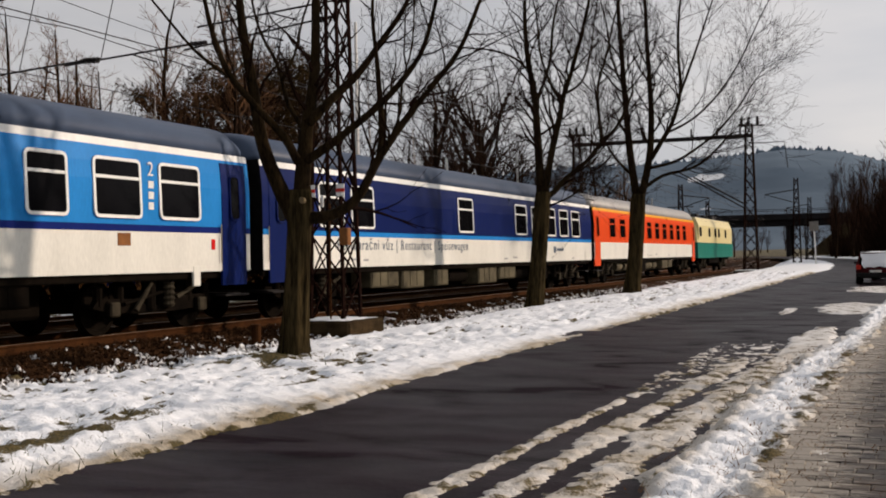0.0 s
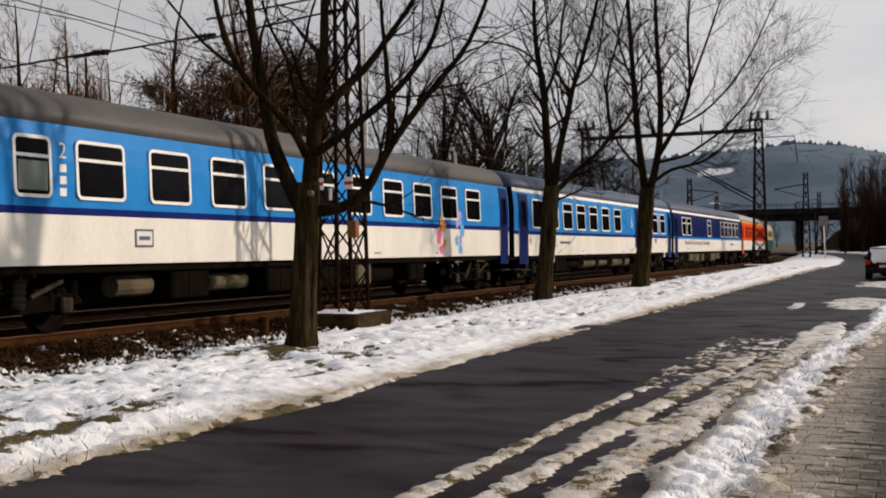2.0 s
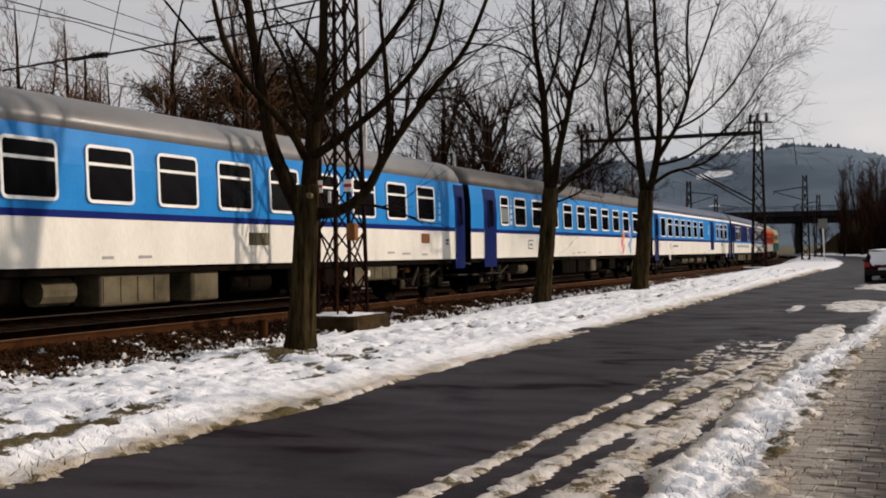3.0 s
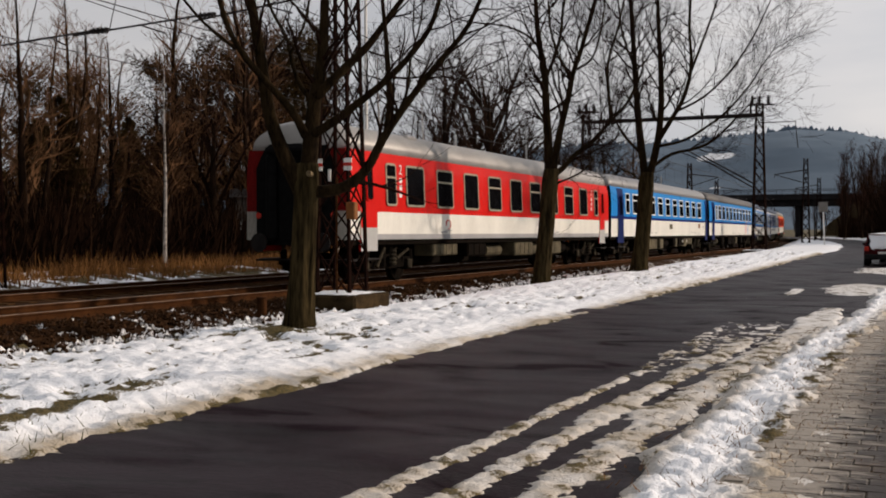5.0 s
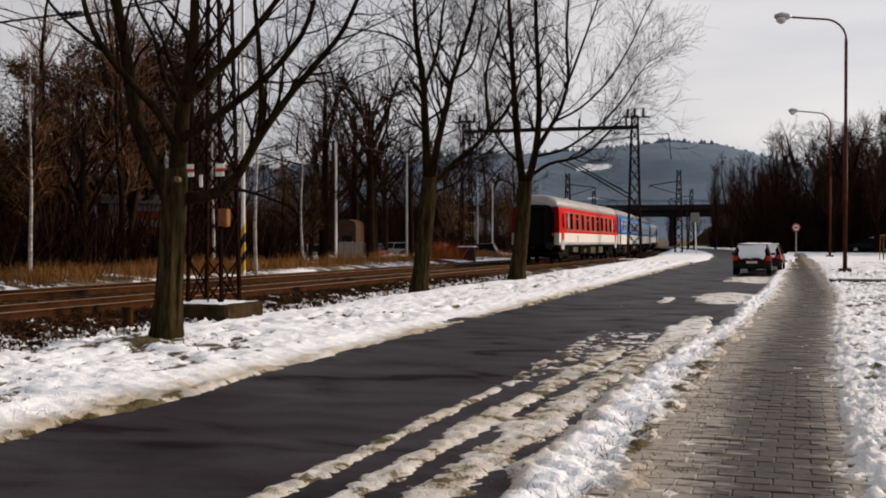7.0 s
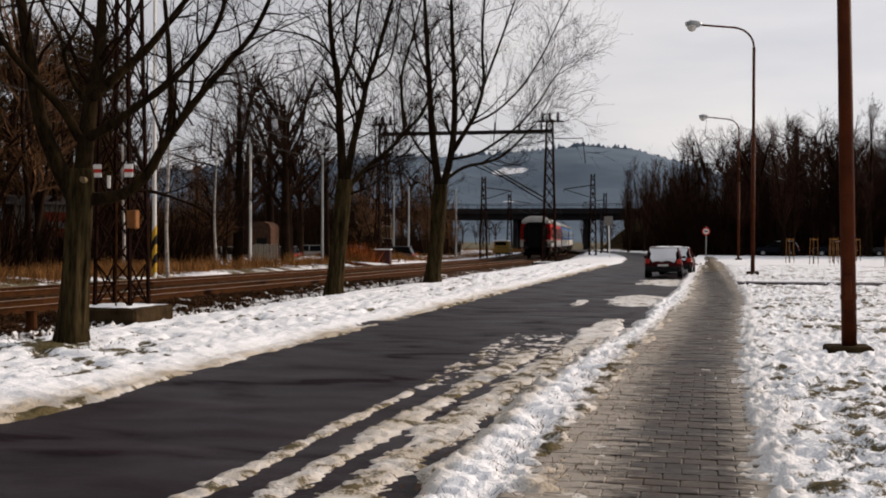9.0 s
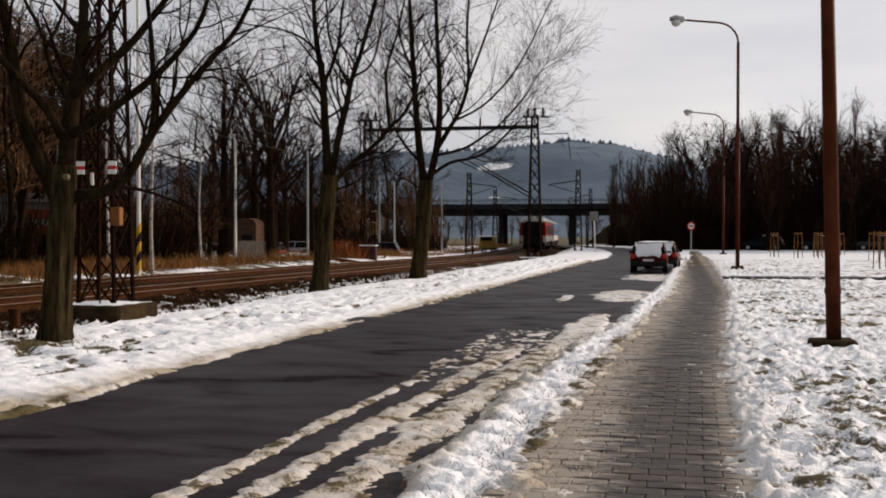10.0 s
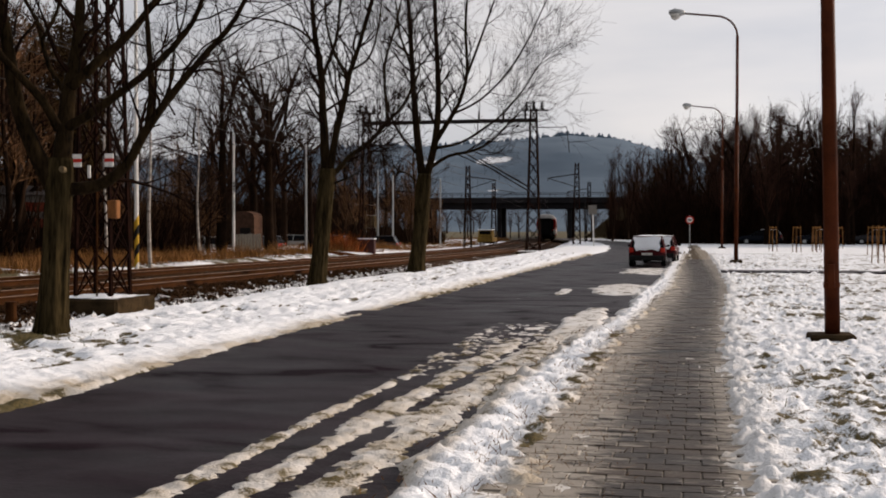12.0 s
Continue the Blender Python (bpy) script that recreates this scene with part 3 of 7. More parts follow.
tagged(sheet("ground_side_east", [XS[-1] - 0.02, 30, 60, 150, 500, 1500], [-300, -60, -20, 0, 20, 40, 60, YS[-1]], lambda X, Y: 0.0 * X, M_SNOW, lambda X, Y: 0.02 + 0 * X, lambda X, Y: 0 * X), "snowy lawn", "snow", kind="structure")
tagged(sheet("ground_behind", [-30.02, -20, -12, -9, -6, 0, 6, XS[-1] + 0.02], [-300, -60, -20, 0, 3.64], lambda X, Y: -0.12 + base_level(X, Y), M_SNOW, lambda X, Y: 0.05 + 0 * X, lambda X, Y: 0.1 + 0 * X), "snow behind the viewpoint", "snow", kind="structure")

ROAD_YS = [-60, -20] + [2.0 * k for k in range(-5, 95)]
def ribbon(name, left, right, ys, z, mat, cols=6):
    s = Shape()
    v, f = [], []
    for y in ys:
        a, b = left(y), right(y)
        v += [Vector((a + (b - a) * k / cols, y, z(y))) for k in range(cols + 1)]
    n = cols + 1
    for r in range(len(ys) - 1):
        f += [(r * n + k, r * n + k + 1, (r + 1) * n + k + 1, (r + 1) * n + k) for k in range(cols)]
    s.add(v, f)
    return part(name, s, mat)
road = ribbon("road", lambda y: road_left(y) - 0.5, lambda y: road_right(y) + 0.35, ROAD_YS, lambda y: -0.06, M_ASPHALT)
tagged(road, "wet dark asphalt road streaked with slush", "road", kind="structure")
pavement = ribbon("pavement", lambda y: path_left(y) - 0.35, lambda y: path_right(y) + 0.4, [2.0 * k for k in range(-5, 57)], lambda y: -0.001, M_JOINT)
tagged(pavement, "narrow paved footpath with gritty half-thawed slush", "footpath", kind="structure")
kerb = ribbon("kerb", lambda y: road_right(y) + 0.02, lambda y: road_right(y) + 0.16, [2.0 * k for k in range(-5, 40)], lambda y: -0.045, M_CONCRETE, 1)
kerb.data.materials[0] = M_CONCRETE
tagged(kerb, "low concrete kerb under snow", "kerb", kind="structure")
crossing = part("side_path", Shape().prism([(path_right(42) + 0.1, 41.2), (60, 44.5), (60, 46.2), (path_right(42) + 0.1, 43.0)], 0.03, 0.085, "z"), M_ASPHALT)
tagged(crossing, "dark wet side path crossing the snowy lawn", "path", kind="structure")

def bed_height(X, Y):
    c = v_bend(Y)
    d = np.maximum(np.abs(X - c + 16.15) - 3.7, 0)
    return v_railz(Y) - 0.18 - 0.33 * smooth(d / 1.6) + 0.05 * fbm(X, Y, 0.5, 3) + 0.02 * fbm(X, Y, 0.14, 2)
BED_XS = [-23 + 0.25 * k for k in range(32)] + [-15 + 0.08 * k for k in range(58)]
bed = sheet("ballast_bed", BED_XS, rows_from(-20, 70, 0.12, 0.0006), bed_height, M_BALLAST)
tagged(bed, "brown ballast bed of the double track railway", "ballast", kind="structure")
far_bed = Shape()
fy = [69 + 3 * k for k in range(60)]
fv, ff = [], []
for y in fy:
    for x, dz in ((-21.8, -0.5), (-20.3, -0.17), (-12.0, -0.17), (-10.4, -0.5)):
        fv.append(Vector((x + track_bend(y), y, rail_z(y) + dz)))
for r in range(len(fy) - 1):
    ff += [(r * 4 + k, r * 4 + k + 1, r * 4 + k + 5, r * 4 + k + 4) for k in range(3)]
tagged(part("ballast_far", far_bed.add(fv, ff), M_BALLAST), "brown ballast of the railway in the distance", "ballast", kind="structure")

rng = random.Random(3)
stones = Shape()
for _ in range(11000):
    y = 8 + 38 * rng.random() ** 1.5
    x = -10.95 - 2.3 * rng.random() ** 1.3 + 0.9 * (rng.random() - 0.35)
    d = max(abs(x + 16.15) - 3.7, 0) / 1.6
    z = rail_z(y) - 0.17 - 0.33 * (d * d * (3 - 2 * d) if d < 1 else 1)
    z = max(z, -0.02) if x > -11.1 else z
    r = 0.02 + 0.032 * rng.random()
    ax = [Vector((rng.uniform(-1, 1), rng.uniform(-1, 1), rng.uniform(-1, 1))).normalized() * r * rng.uniform(0.7, 1.3) for _ in range(6)]
    base = [Vector((1, 0, 0)), Vector((-1, 0, 0)), Vector((0, 1, 0)), Vector((0, -1, 0)), Vector((0, 0, 1)), Vector((0, 0, -1))]
    c = Vector((x, y, z + 0.3 * r))
    stones.add([c + b * r * 1.1 + a * 0.45 for a, b in zip(ax, base)], [(0, 2, 4), (2, 1, 4), (1, 3, 4), (3, 0, 4), (2, 0, 5), (1, 2, 5), (3, 1, 5), (0, 3, 5)])
me = bpy.data.meshes.new("ballast_stones")
me.from_pydata([tuple(p) for p in stones.v], [], stones.f)
tagged(part("ballast_stones", me, M_BALLAST), "loose brown ballast stones", "ballast", kind="stuff")

def track(label, cx):
    root = thing("railway_track", label, "railway track", kind="structure")
    ys = [-30] + [-10 + 4 * k for k in range(21)] + [72 + 3 * k for k in range(50)]
    for side in (-0.75, 0.75):
        web, head = Shape(), Shape()
        for sh, prof in ((web, [(-0.065, -0.155), (0.065, -0.155), (0.065, -0.14), (0.012, -0.12), (0.012, -0.045), (0.036, -0.035), (0.036, -0.006), (-0.036, -0.006), (-0.036, -0.035), (-0.012, -0.045), (-0.012, -0.12), (-0.065, -0.14)]),
                         (head, [(-0.033, -0.006), (0.033, -0.006), (0.028, 0.0), (-0.028, 0.0)])):
            n = len(prof)
            v = [Vector((cx + side + track_bend(y) + p[0], y, rail_z(y) + p[1])) for y in ys for p in prof]
            f = [(r * n + k, r * n + (k + 1) % n, (r + 1) * n + (k + 1) % n, (r + 1) * n + k) for r in range(len(ys) - 1) for k in range(n)]
            sh.add(v, f)
        rail = part("rail", web, M_RAIL, root, "brown rusty steel rail")
        part("rail_head", head, M_RAILTOP, rail, "polished running surface")
    me = box((0, 0, 0), (2.5, 0.25, 0.16), 0.015).mesh("sleeper")
    for k in range(170):
        y = -8 + 0.62 * k
        part("sleeper", me, M_SLEEPER, root, at=pose(cx + track_bend(y), y, rail_z(y) - 0.235))
    return root
track("rusty near railway track on dark sleepers", TRACK_X[0])
track("rusty far railway track on dark sleepers", TRACK_X[1])

# ---- the train ----
def paint(name, c, rough=0.32, dirt=0.8):
    return material("paint_" + name, c, tuple(a * dirt for a in c), rough, scale=1.4, fine=25, bump=0.03, spec=0.06, coat=0.0, stretch=(1, 1, 0.35))


P_BLUE = paint("sky_blue", (0.010, 0.205, 0.55))
P_NAVY = paint("navy", (0.002, 0.010, 0.080))
P_STRIPE = paint("dark_stripe", (0.004, 0.014, 0.13))
P_CREAM = paint("dirty_white", (0.72, 0.705, 0.64), dirt=0.82)
P_RED = paint("red", (0.58, 0.012, 0.008))
# end wall paints of the red coach, darkened to stand for shade
P_SHADERED = paint("shaded_red", (0.17, 0.007, 0.006), 0.7, 0.4)
P_SHADEWHITE = paint("shaded_white", (0.34, 0.32, 0.28), 0.7, 0.5)
P_FOOT = paint("door_foot", (0.42, 0.42, 0.41))
P_ORANGE = paint("orange", (0.72, 0.07, 0.012))
P_AMBER = paint("amber", (0.80, 0.36, 0.03))
P_LOCOCREAM = paint("loco_cream", (0.68, 0.58, 0.30))
P_LOCOGREEN = paint("loco_green", (0.012, 0.17, 0.13))
P_GREYSTRIP = paint("grey_strip", (0.33, 0.33, 0.33))
P_FRAME = paint("window_frame", (0.80, 0.80, 0.77), 0.4)
P_ALU = material("aluminium_frame", (0.30, 0.27, 0.20), (0.18, 0.16, 0.12), 0.5, metal=0.15)
ROOF_DARK = material("roof_dark_grey", (0.095, 0.092, 0.090), (0.055, 0.052, 0.050), 0.55, scale=1.2)
ROOF_BLUE = material("roof_slate", (0.055, 0.080, 0.130), (0.032, 0.047, 0.080), 0.5, scale=1.2)
ROOF_MID = material("roof_grey", (0.17, 0.17, 0.17), (0.10, 0.10, 0.10), 0.4, scale=1.2, spec=0.5)
ROOF_SILVER = material("roof_silver", (0.34, 0.33, 0.31), (0.22, 0.21, 0.20), 0.45, metal=0.2, scale=1.2)
# underfloor dirt, taken near black to include the shade beneath the coaches
M_UNDER = material("under_dirt_shade", (0.009, 0.0065, 0.0045), (0.002, 0.0015, 0.001), 0.9, scale=3)
M_UNDERBOX = material("underfloor_box", (0.135, 0.115, 0.072), (0.030, 0.024, 0.015), 0.8, scale=2)
M_BOGIE = material("bogie_grime", (0.060, 0.050, 0.034), (0.014, 0.011, 0.008), 0.86, scale=4)
M_GANGWAY = material("gangway_rubber", (0.008, 0.008, 0.008), (0.003, 0.003, 0.003), 0.86)
M_PANE = material("coach_glass", (0.005, 0.005, 0.006), (0.002, 0.002, 0.0025), 0.06, bump=0.0, scale=2, spec=0.04)
M_TEXT = paint("lettering", (0.10, 0.13, 0.17), 0.6)


def half_width(z):
    return 1.412 if z < 2.6 else 1.412 - 0.075 * ((z - 2.6) / 0.75) ** 1.6


def band(z0, z1, y0, y1, proud=0.0, steps=5):
    """A piece of the bodyside, both sides, from z0 to z1."""
    s = Shape()
    zs = [z0 + (z1 - z0) * k / steps for k in range(steps + 1)]
    for sgn in (1, -1):
        v, f = [], []
        for z in zs:
            o, i = (half_width(z) + proud) * sgn, (half_width(z) - 0.05) * sgn
            v += [Vector((o, y0, z)), Vector((o, y1, z)), Vector((i, y1, z)), Vector((i, y0, z))]
        for k in range(steps):
            for j in range(4):
                f.append((k * 4 + j, k * 4 + (j + 1) % 4, (k + 1) * 4 + (j + 1) % 4, (k + 1) * 4 + j))
        f += [(3, 2, 1, 0), tuple(4 * steps + j for j in range(4))]
        s.add(v, f)
    return s


def roof_shape(y0, y1, eave, top=4.05, dome=0.35):
    prof = []
    for k in range(15):
        a = math.pi * k / 14
        x = half_width(eave) * math.copysign(abs(math.cos(a)) ** 0.80, math.cos(a))
        prof.append((x, eave + (top - eave) * math.sin(a) ** 0.85))
    s = Shape()
    n = len(prof)
    stations = [(y0, 0.93, -0.16), (y0 + dome, 1.0, 0), (y1 - dome, 1.0, 0), (y1, 0.93, -0.16)]
    v = [Vector((x * k, y, z if z <= eave + 0.01 else z + dz * (z - eave) / (top - eave))) for y, k, dz in stations for x, z in prof]
    f = [(r * n + j, r * n + j + 1, (r + 1) * n + j + 1, (r + 1) * n + j) for r in range(3) for j in range(n - 1)]
    f += [tuple(range(n)), tuple(reversed(range(3 * n, 4 * n)))]
    f += [(r * n, (r + 1) * n, (r + 1) * n + n - 1, r * n + n - 1) for r in range(3)]
    return s.add(v, f)


def wheelset_mesh(r=0.46):
    half = [(0.66, 0.085), (0.68, r + 0.03), (0.708, r + 0.03), (0.712, r), (0.815, r - 0.004), (0.82, r * 0.80), (0.80, r * 0.78), (0.80, 0.14), (0.85, 0.13), (0.98, 0.12)]
    prof = [(-x, q) for x, q in reversed(half)] + half
    n, sides = len(prof), 20
    v = [Vector((x, q * math.cos(2 * math.pi * j / sides), q * math.sin(2 * math.pi * j / sides))) for x, q in prof for j in range(sides)]
    f = [(i * sides + j, i * sides + (j + 1) % sides, (i + 1) * sides + (j + 1) % sides, (i + 1) * sides + j) for i in range(n - 1) for j in range(sides)]
    f += [tuple(reversed(range(sides))), tuple(range((n - 1) * sides, n * sides))]
    return Shape().add(v, f).mesh("wheelset")


WHEELSET = wheelset_mesh()
SPINNING = []


def bogie(root, y):
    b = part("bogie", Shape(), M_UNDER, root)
    s = Shape()
    for sx in (-1, 1):
        s.prism([(y - 1.75, 0.50), (y - 1.6, 0.66), (y - 0.5, 0.62), (y - 0.3, 0.48), (y + 0.3, 0.48), (y + 0.5, 0.62), (y + 1.6, 0.66), (y + 1.75, 0.50), (y + 1.3, 0.40), (y + 0.5, 0.36), (y - 0.5, 0.36), (y - 1.3, 0.40)], sx * 0.98, sx * 1.10)
        for dy in (-1.28, 1.28):
            s.box((sx * 1.05, y + dy, 0.46), (0.24, 0.30, 0.30), cut=0.04)
            s.tube([(sx * 1.04, y + dy - 0.28, 0.52), (sx * 1.04, y + dy - 0.28, 0.86)], 0.085, 8)
            s.tube([(sx * 1.04, y + dy + 0.28, 0.52), (sx * 1.04, y + dy + 0.28, 0.86)], 0.085, 8)
        s.tube([(sx * 1.06, y - 0.2, 0.42), (sx * 1.06, y - 0.2, 0.98)], 0.13, 10)
        s.tube([(sx * 1.06, y + 0.2, 0.42), (sx * 1.06, y + 0.2, 0.98)], 0.13, 10)
        s.tube([(sx * 1.16, y - 1.0, 0.55), (sx * 1.16, y + 0.2, 0.75)], 0.035, 6)
    s.box((0, y, 0.62), (1.9, 0.6, 0.28))
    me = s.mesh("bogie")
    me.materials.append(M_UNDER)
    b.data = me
    for sx in (-1, 1):
        for dy in (-1.28, 1.28):
            part("axle_box", box((sx * 1.185, y + dy, 0.46), (0.06, 0.26, 0.26), 0.03), M_BOGIE, b, "dusty khaki axle box")
        part("damper", Shape().tube([(sx * 1.20, y - 0.75, 0.42), (sx * 1.20, y - 0.30, 0.90)], [0.055, 0.04], 8), M_BOGIE, b)
        part("spring", Shape().tube([(sx * 1.20, y + 0.2 + 0.001 * k, 0.45 + 0.05 * k) for k in range(10)], [0.12 if k % 2 else 0.09 for k in range(10)], 10), M_BOGIE, b)
        part("anchor_link", Shape().tube([(sx * 1.20, y + 0.45, 0.62), (sx * 1.20, y + 1.15, 0.86)], 0.04, 6), M_BOGIE, b)
    for dy in (-1.28, 1.28):
        w = part("wheelset", WHEELSET, M_UNDER, b, at=pose(0, y + dy, 0.46))
        SPINNING.append(w)
    return b


def window(root, y, w, z0, z1, frame_mat, opening=True, side=1, pane_mat=None, rim=0.055, proud=0.0):
    zc, h = (z0 + z1) / 2, z1 - z0
    x = half_width(zc) + 0.004 + proud
    m = Matrix.Translation((side * (x - 0.006), y, zc)) @ (Matrix.Identity(4) if side > 0 else pose(0, 0, 0, 0, 0, 180))
    m = m @ pose(0, 0, 0, 0, -2.2 if z1 > 2.8 else 0, 0)
    s, inner = ring(w, h, rim, 0.022)
    fr = part("window", s, frame_mat, root, at=m)
    part("pane", Shape().prism(inner, 0.002, 0.010), pane_mat or M_PANE, fr, "dark reflecting glass")
    if opening:
        part("sash_bar", box((0.014, 0, h * 0.17), (0.022, w - 2 * rim, 0.055), 0.006), frame_mat, fr)
    return fr


def text_on(root, words, y, z, size, mat, name="lettering"):
    cu = bpy.data.curves.new(name, "FONT")
    cu.body, cu.size, cu.extrude, cu.align_x = words, size, 0.002, "CENTER"
    cu.materials.append(mat)
    ob = new(name, cu)
    ob.parent = root
    ob.matrix_basis = Matrix.Translation((half_width(z) + 0.006, y, z)) @ Matrix(((0, 0, 1, 0), (1, 0, 0, 0), (0, 1, 0, 0), (0, 0, 0, 1)))
    return ob


def side_plate(root, name, y, z, w, h, mat, x=0.004, label=""):
    return part(name, box((half_width(z) + x, y, z), (0.012, w, h), 0.003), mat, root, label)


def coach(label, length, upper, lower, roof_mat, doors, wins, stripe=None, gutter=None, gutter_h=0.0, frame_mat=None, bounds=(1.10, 1.84, 3.36), win_z=(2.08, 3.12), door_mat=None, skirt=None, seedn=1, lower_door=False, start=0.25):
    """A carriage; y runs from its rear, 0, to its front. z is over the rails."""
    root = thing("railway_coach", label, "railway coach", group="coaches of the train")
    e0, e1 = start, length - 0.25
    z0, z1, z2 = bounds
    part("lower_side", band(z0, z1, e0, e1), lower, root, "dirty cream white lower side")
    part("upper_side", band(z1, z2 - gutter_h, e0, e1), upper, root)
    if stripe:
        part("stripe", band(z1, z1 + 0.12, e0 + 0.01, e1 - 0.01, 0.003, 1), stripe, root, "thin dark stripe")
    if gutter:
        part("gutter_band", band(z2 - gutter_h, z2, e0, e1, 0.002, 1), gutter, root)
    if skirt:
        part("skirt", band(z0, z0 + 0.14, e0 + 0.02, e1 - 0.02, 0.004, 1), skirt, root, "grey strip along the bottom edge")
    part("roof", roof_shape(e0, e1, z2), roof_mat, root, smooth=True)
    for y in (1.9, 3.1, length - 3.1, length - 1.9):
        for sx in (-0.62, 0.62):
            part("roof_vent", box((sx, y, 3.90), (0.26, 0.6, 0.10), 0.04), roof_mat, root)
    for ye, sgn in ((e0, -1), (e1, 1)):
        endw = Shape()
        out = [(half_width(z) * sx, z) for sx, zs in ((1, (z0, z1, 2.6, 3.0, z2)), (-1, (z2, 3.0, 2.6, z1, z0))) for z in zs]
        endw.prism(out, ye, ye + sgn * 0.02, "y")
        end = part("end_wall", endw, P_SHADERED if lower_door else M_GANGWAY, root)
        part("end_lower", Shape().prism([(half_width(z) * sx * 0.998, z) for sx, zs in ((1, (z0, z1)), (-1, (z1, z0))) for z in zs], ye + sgn * 0.018, ye + sgn * 0.03, "y"), P_SHADEWHITE if lower_door else M_GANGWAY, end)
        g = Shape()
        for a, b in (((-0.62, 2.15), (0.30, 2.2)), ((0.62, 2.15), (0.30, 2.2))):
            g.box((a[0], ye + sgn * 0.16, a[1]), (b[0], 0.32, b[1]), cut=0.12)
        g.box((0, ye + sgn * 0.16, 3.3), (1.54, 0.32, 0.30), cut=0.12)
        part("gangway", g, M_GANGWAY, end, "black rubber gangway bellows")
        # dark sheet added over the end wall in place of its shade
        part("end_panel", Shape().prism([(-1.12, 1.0), (1.12, 1.0), (1.12, 2.9), (0.85, 3.4), (-0.85, 3.4), (-1.12, 2.9)], ye + sgn * 0.032, ye + sgn * 0.05, "y"), M_GANGWAY, end, "black sheet standing in for the shaded end")
        part("gangway_door", box((0, ye + sgn * 0.06, 2.12), (0.95, 0.06, 2.05), 0.02), M_GANGWAY, end)
        for sx in (-1, 1):
            buf = Shape().tube([(sx * 0.875, ye, 1.06), (sx * 0.875, ye + sgn * 0.30, 1.06)], 0.09, 10)
            buf.tube([(sx * 0.875, ye + sgn * 0.30, 1.06), (sx * 0.875, ye + sgn * 0.34, 1.06)], 0.23, 14)
            part("buffer", buf, M_STEEL, root)
            part("tail_lamp", Shape().tube([(sx * 1.05, ye + sgn * 0.03, 1.72), (sx * 1.05, ye + sgn * 0.07, 1.72)], 0.075, 12), M_RED, end)
        part("step", box((0, ye - sgn * 0.5, 0.62), (2.7, 0.5, 0.05), 0.01), M_STEEL, root)
    for y0, y1, has_win in doors:
        for sgn in (1, -1):
            yc, w = (y0 + y1) / 2, y1 - y0
            lo = z0 - 0.28 if has_win else z0 + 0.25
            d = Shape()
            zs = [lo, 1.6, 2.6, 3.0, z2 - 0.06 - gutter_h]
            out = [(sgn * (half_width(z) + 0.012), z) for z in zs] + [(sgn * (half_width(z) - 0.04), z) for z in reversed(zs)]
            d.prism(out, y0, y1, "y")
            door = part("door", d, door_mat or upper, root)
            if has_win:
                window(door, yc, w * 0.42, 2.08, 2.98, door_mat or upper, False, sgn, rim=0.03, proud=0.018)
                if lower_door:
                    dl = [lo, 1.2, 1.42]
                    part("door_foot", Shape().prism([(sgn * (half_width(z) + 0.016), z) for z in dl] + [(sgn * (half_width(z) - 0.03), z) for z in reversed(dl)], y0 + 0.005, y1 - 0.005, "y"), P_FOOT, door, "light grey foot of the door")
                part("handrail", Shape().tube([(sgn * 1.45, y0 - 0.07, 1.25), (sgn * 1.45, y0 - 0.07, 2.0)], 0.015, 6), P_ALU, door)
                part("door_step", box((sgn * 1.36, yc, lo - 0.2), (0.25, w, 0.04), 0.01), M_STEEL, door)
    for y, w, opening in wins:
        for sgn in (1, -1):
            window(root, y, w, win_z[0], win_z[1], frame_mat or P_FRAME, opening, sgn)
    # solebar and underfloor gear
    sole = Shape()
    for sx in (-1, 1):
        sole.box((sx * 1.28, length / 2, z0 - 0.06), (0.10, length - 0.7, 0.16), cut=0.02)
    sole.box((0, length / 2, 1.05), (2.3, length - 0.6, 0.12))
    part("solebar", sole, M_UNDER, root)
    # dark filler added between the bogies, where only shade shows
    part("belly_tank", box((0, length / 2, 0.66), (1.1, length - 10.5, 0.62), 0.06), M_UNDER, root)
    r = random.Random(seedn)
    y = 5.6
    while y < length - 6.2:
        w = r.uniform(0.7, 1.9)
        if r.random() < 0.35:
            gear = Shape().tube([(0.85, y, 0.72), (0.85, y + w, 0.72)], r.uniform(0.16, 0.25), 12)
            part("air_tank", gear, M_UNDERBOX if r.random() < 0.5 else M_UNDER, root)
        else:
            hh = r.uniform(0.35, 0.60)
            gear = box((0.95, y + w / 2, 1.0 - hh / 2), (0.6, w, hh), 0.03)
            for k in range(int(w / 0.45)):
                gear.box((1.255, y + 0.25 + 0.45 * k, 1.0 - hh / 2), (0.02, 0.38, hh * 0.8), cut=0.006)
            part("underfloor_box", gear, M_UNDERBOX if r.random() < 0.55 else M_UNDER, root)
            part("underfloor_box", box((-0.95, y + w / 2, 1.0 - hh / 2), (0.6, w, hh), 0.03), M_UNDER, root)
        y += w + r.uniform(0.2, 0.9)
    bogie(root, 2.9)
    bogie(root, length - 2.9)
    for _ in range(5):
        side_plate(root, "data_plate", r.uniform(2.5, length - 2.5), z0 + r.uniform(0.1, 0.2), r.uniform(0.15, 0.5), 0.05, P_GREYSTRIP)
    return root


def pictogram_column(root, y, mat):
    text_on(root, "2", y, 2.82, 0.36, mat, "class_number")
    for k in range(3):
        side_plate(root, "pictogram", y, 2.66 - 0.19 * k, 0.15, 0.13, mat)


Y_WINS = [(3.2, 0.8, True)] + [(4.75 + 1.85 * k, 1.2, True) for k in range(10)]
Y_DOORS = [(1.35, 2.45, True), (23.5, 24.24, True)]
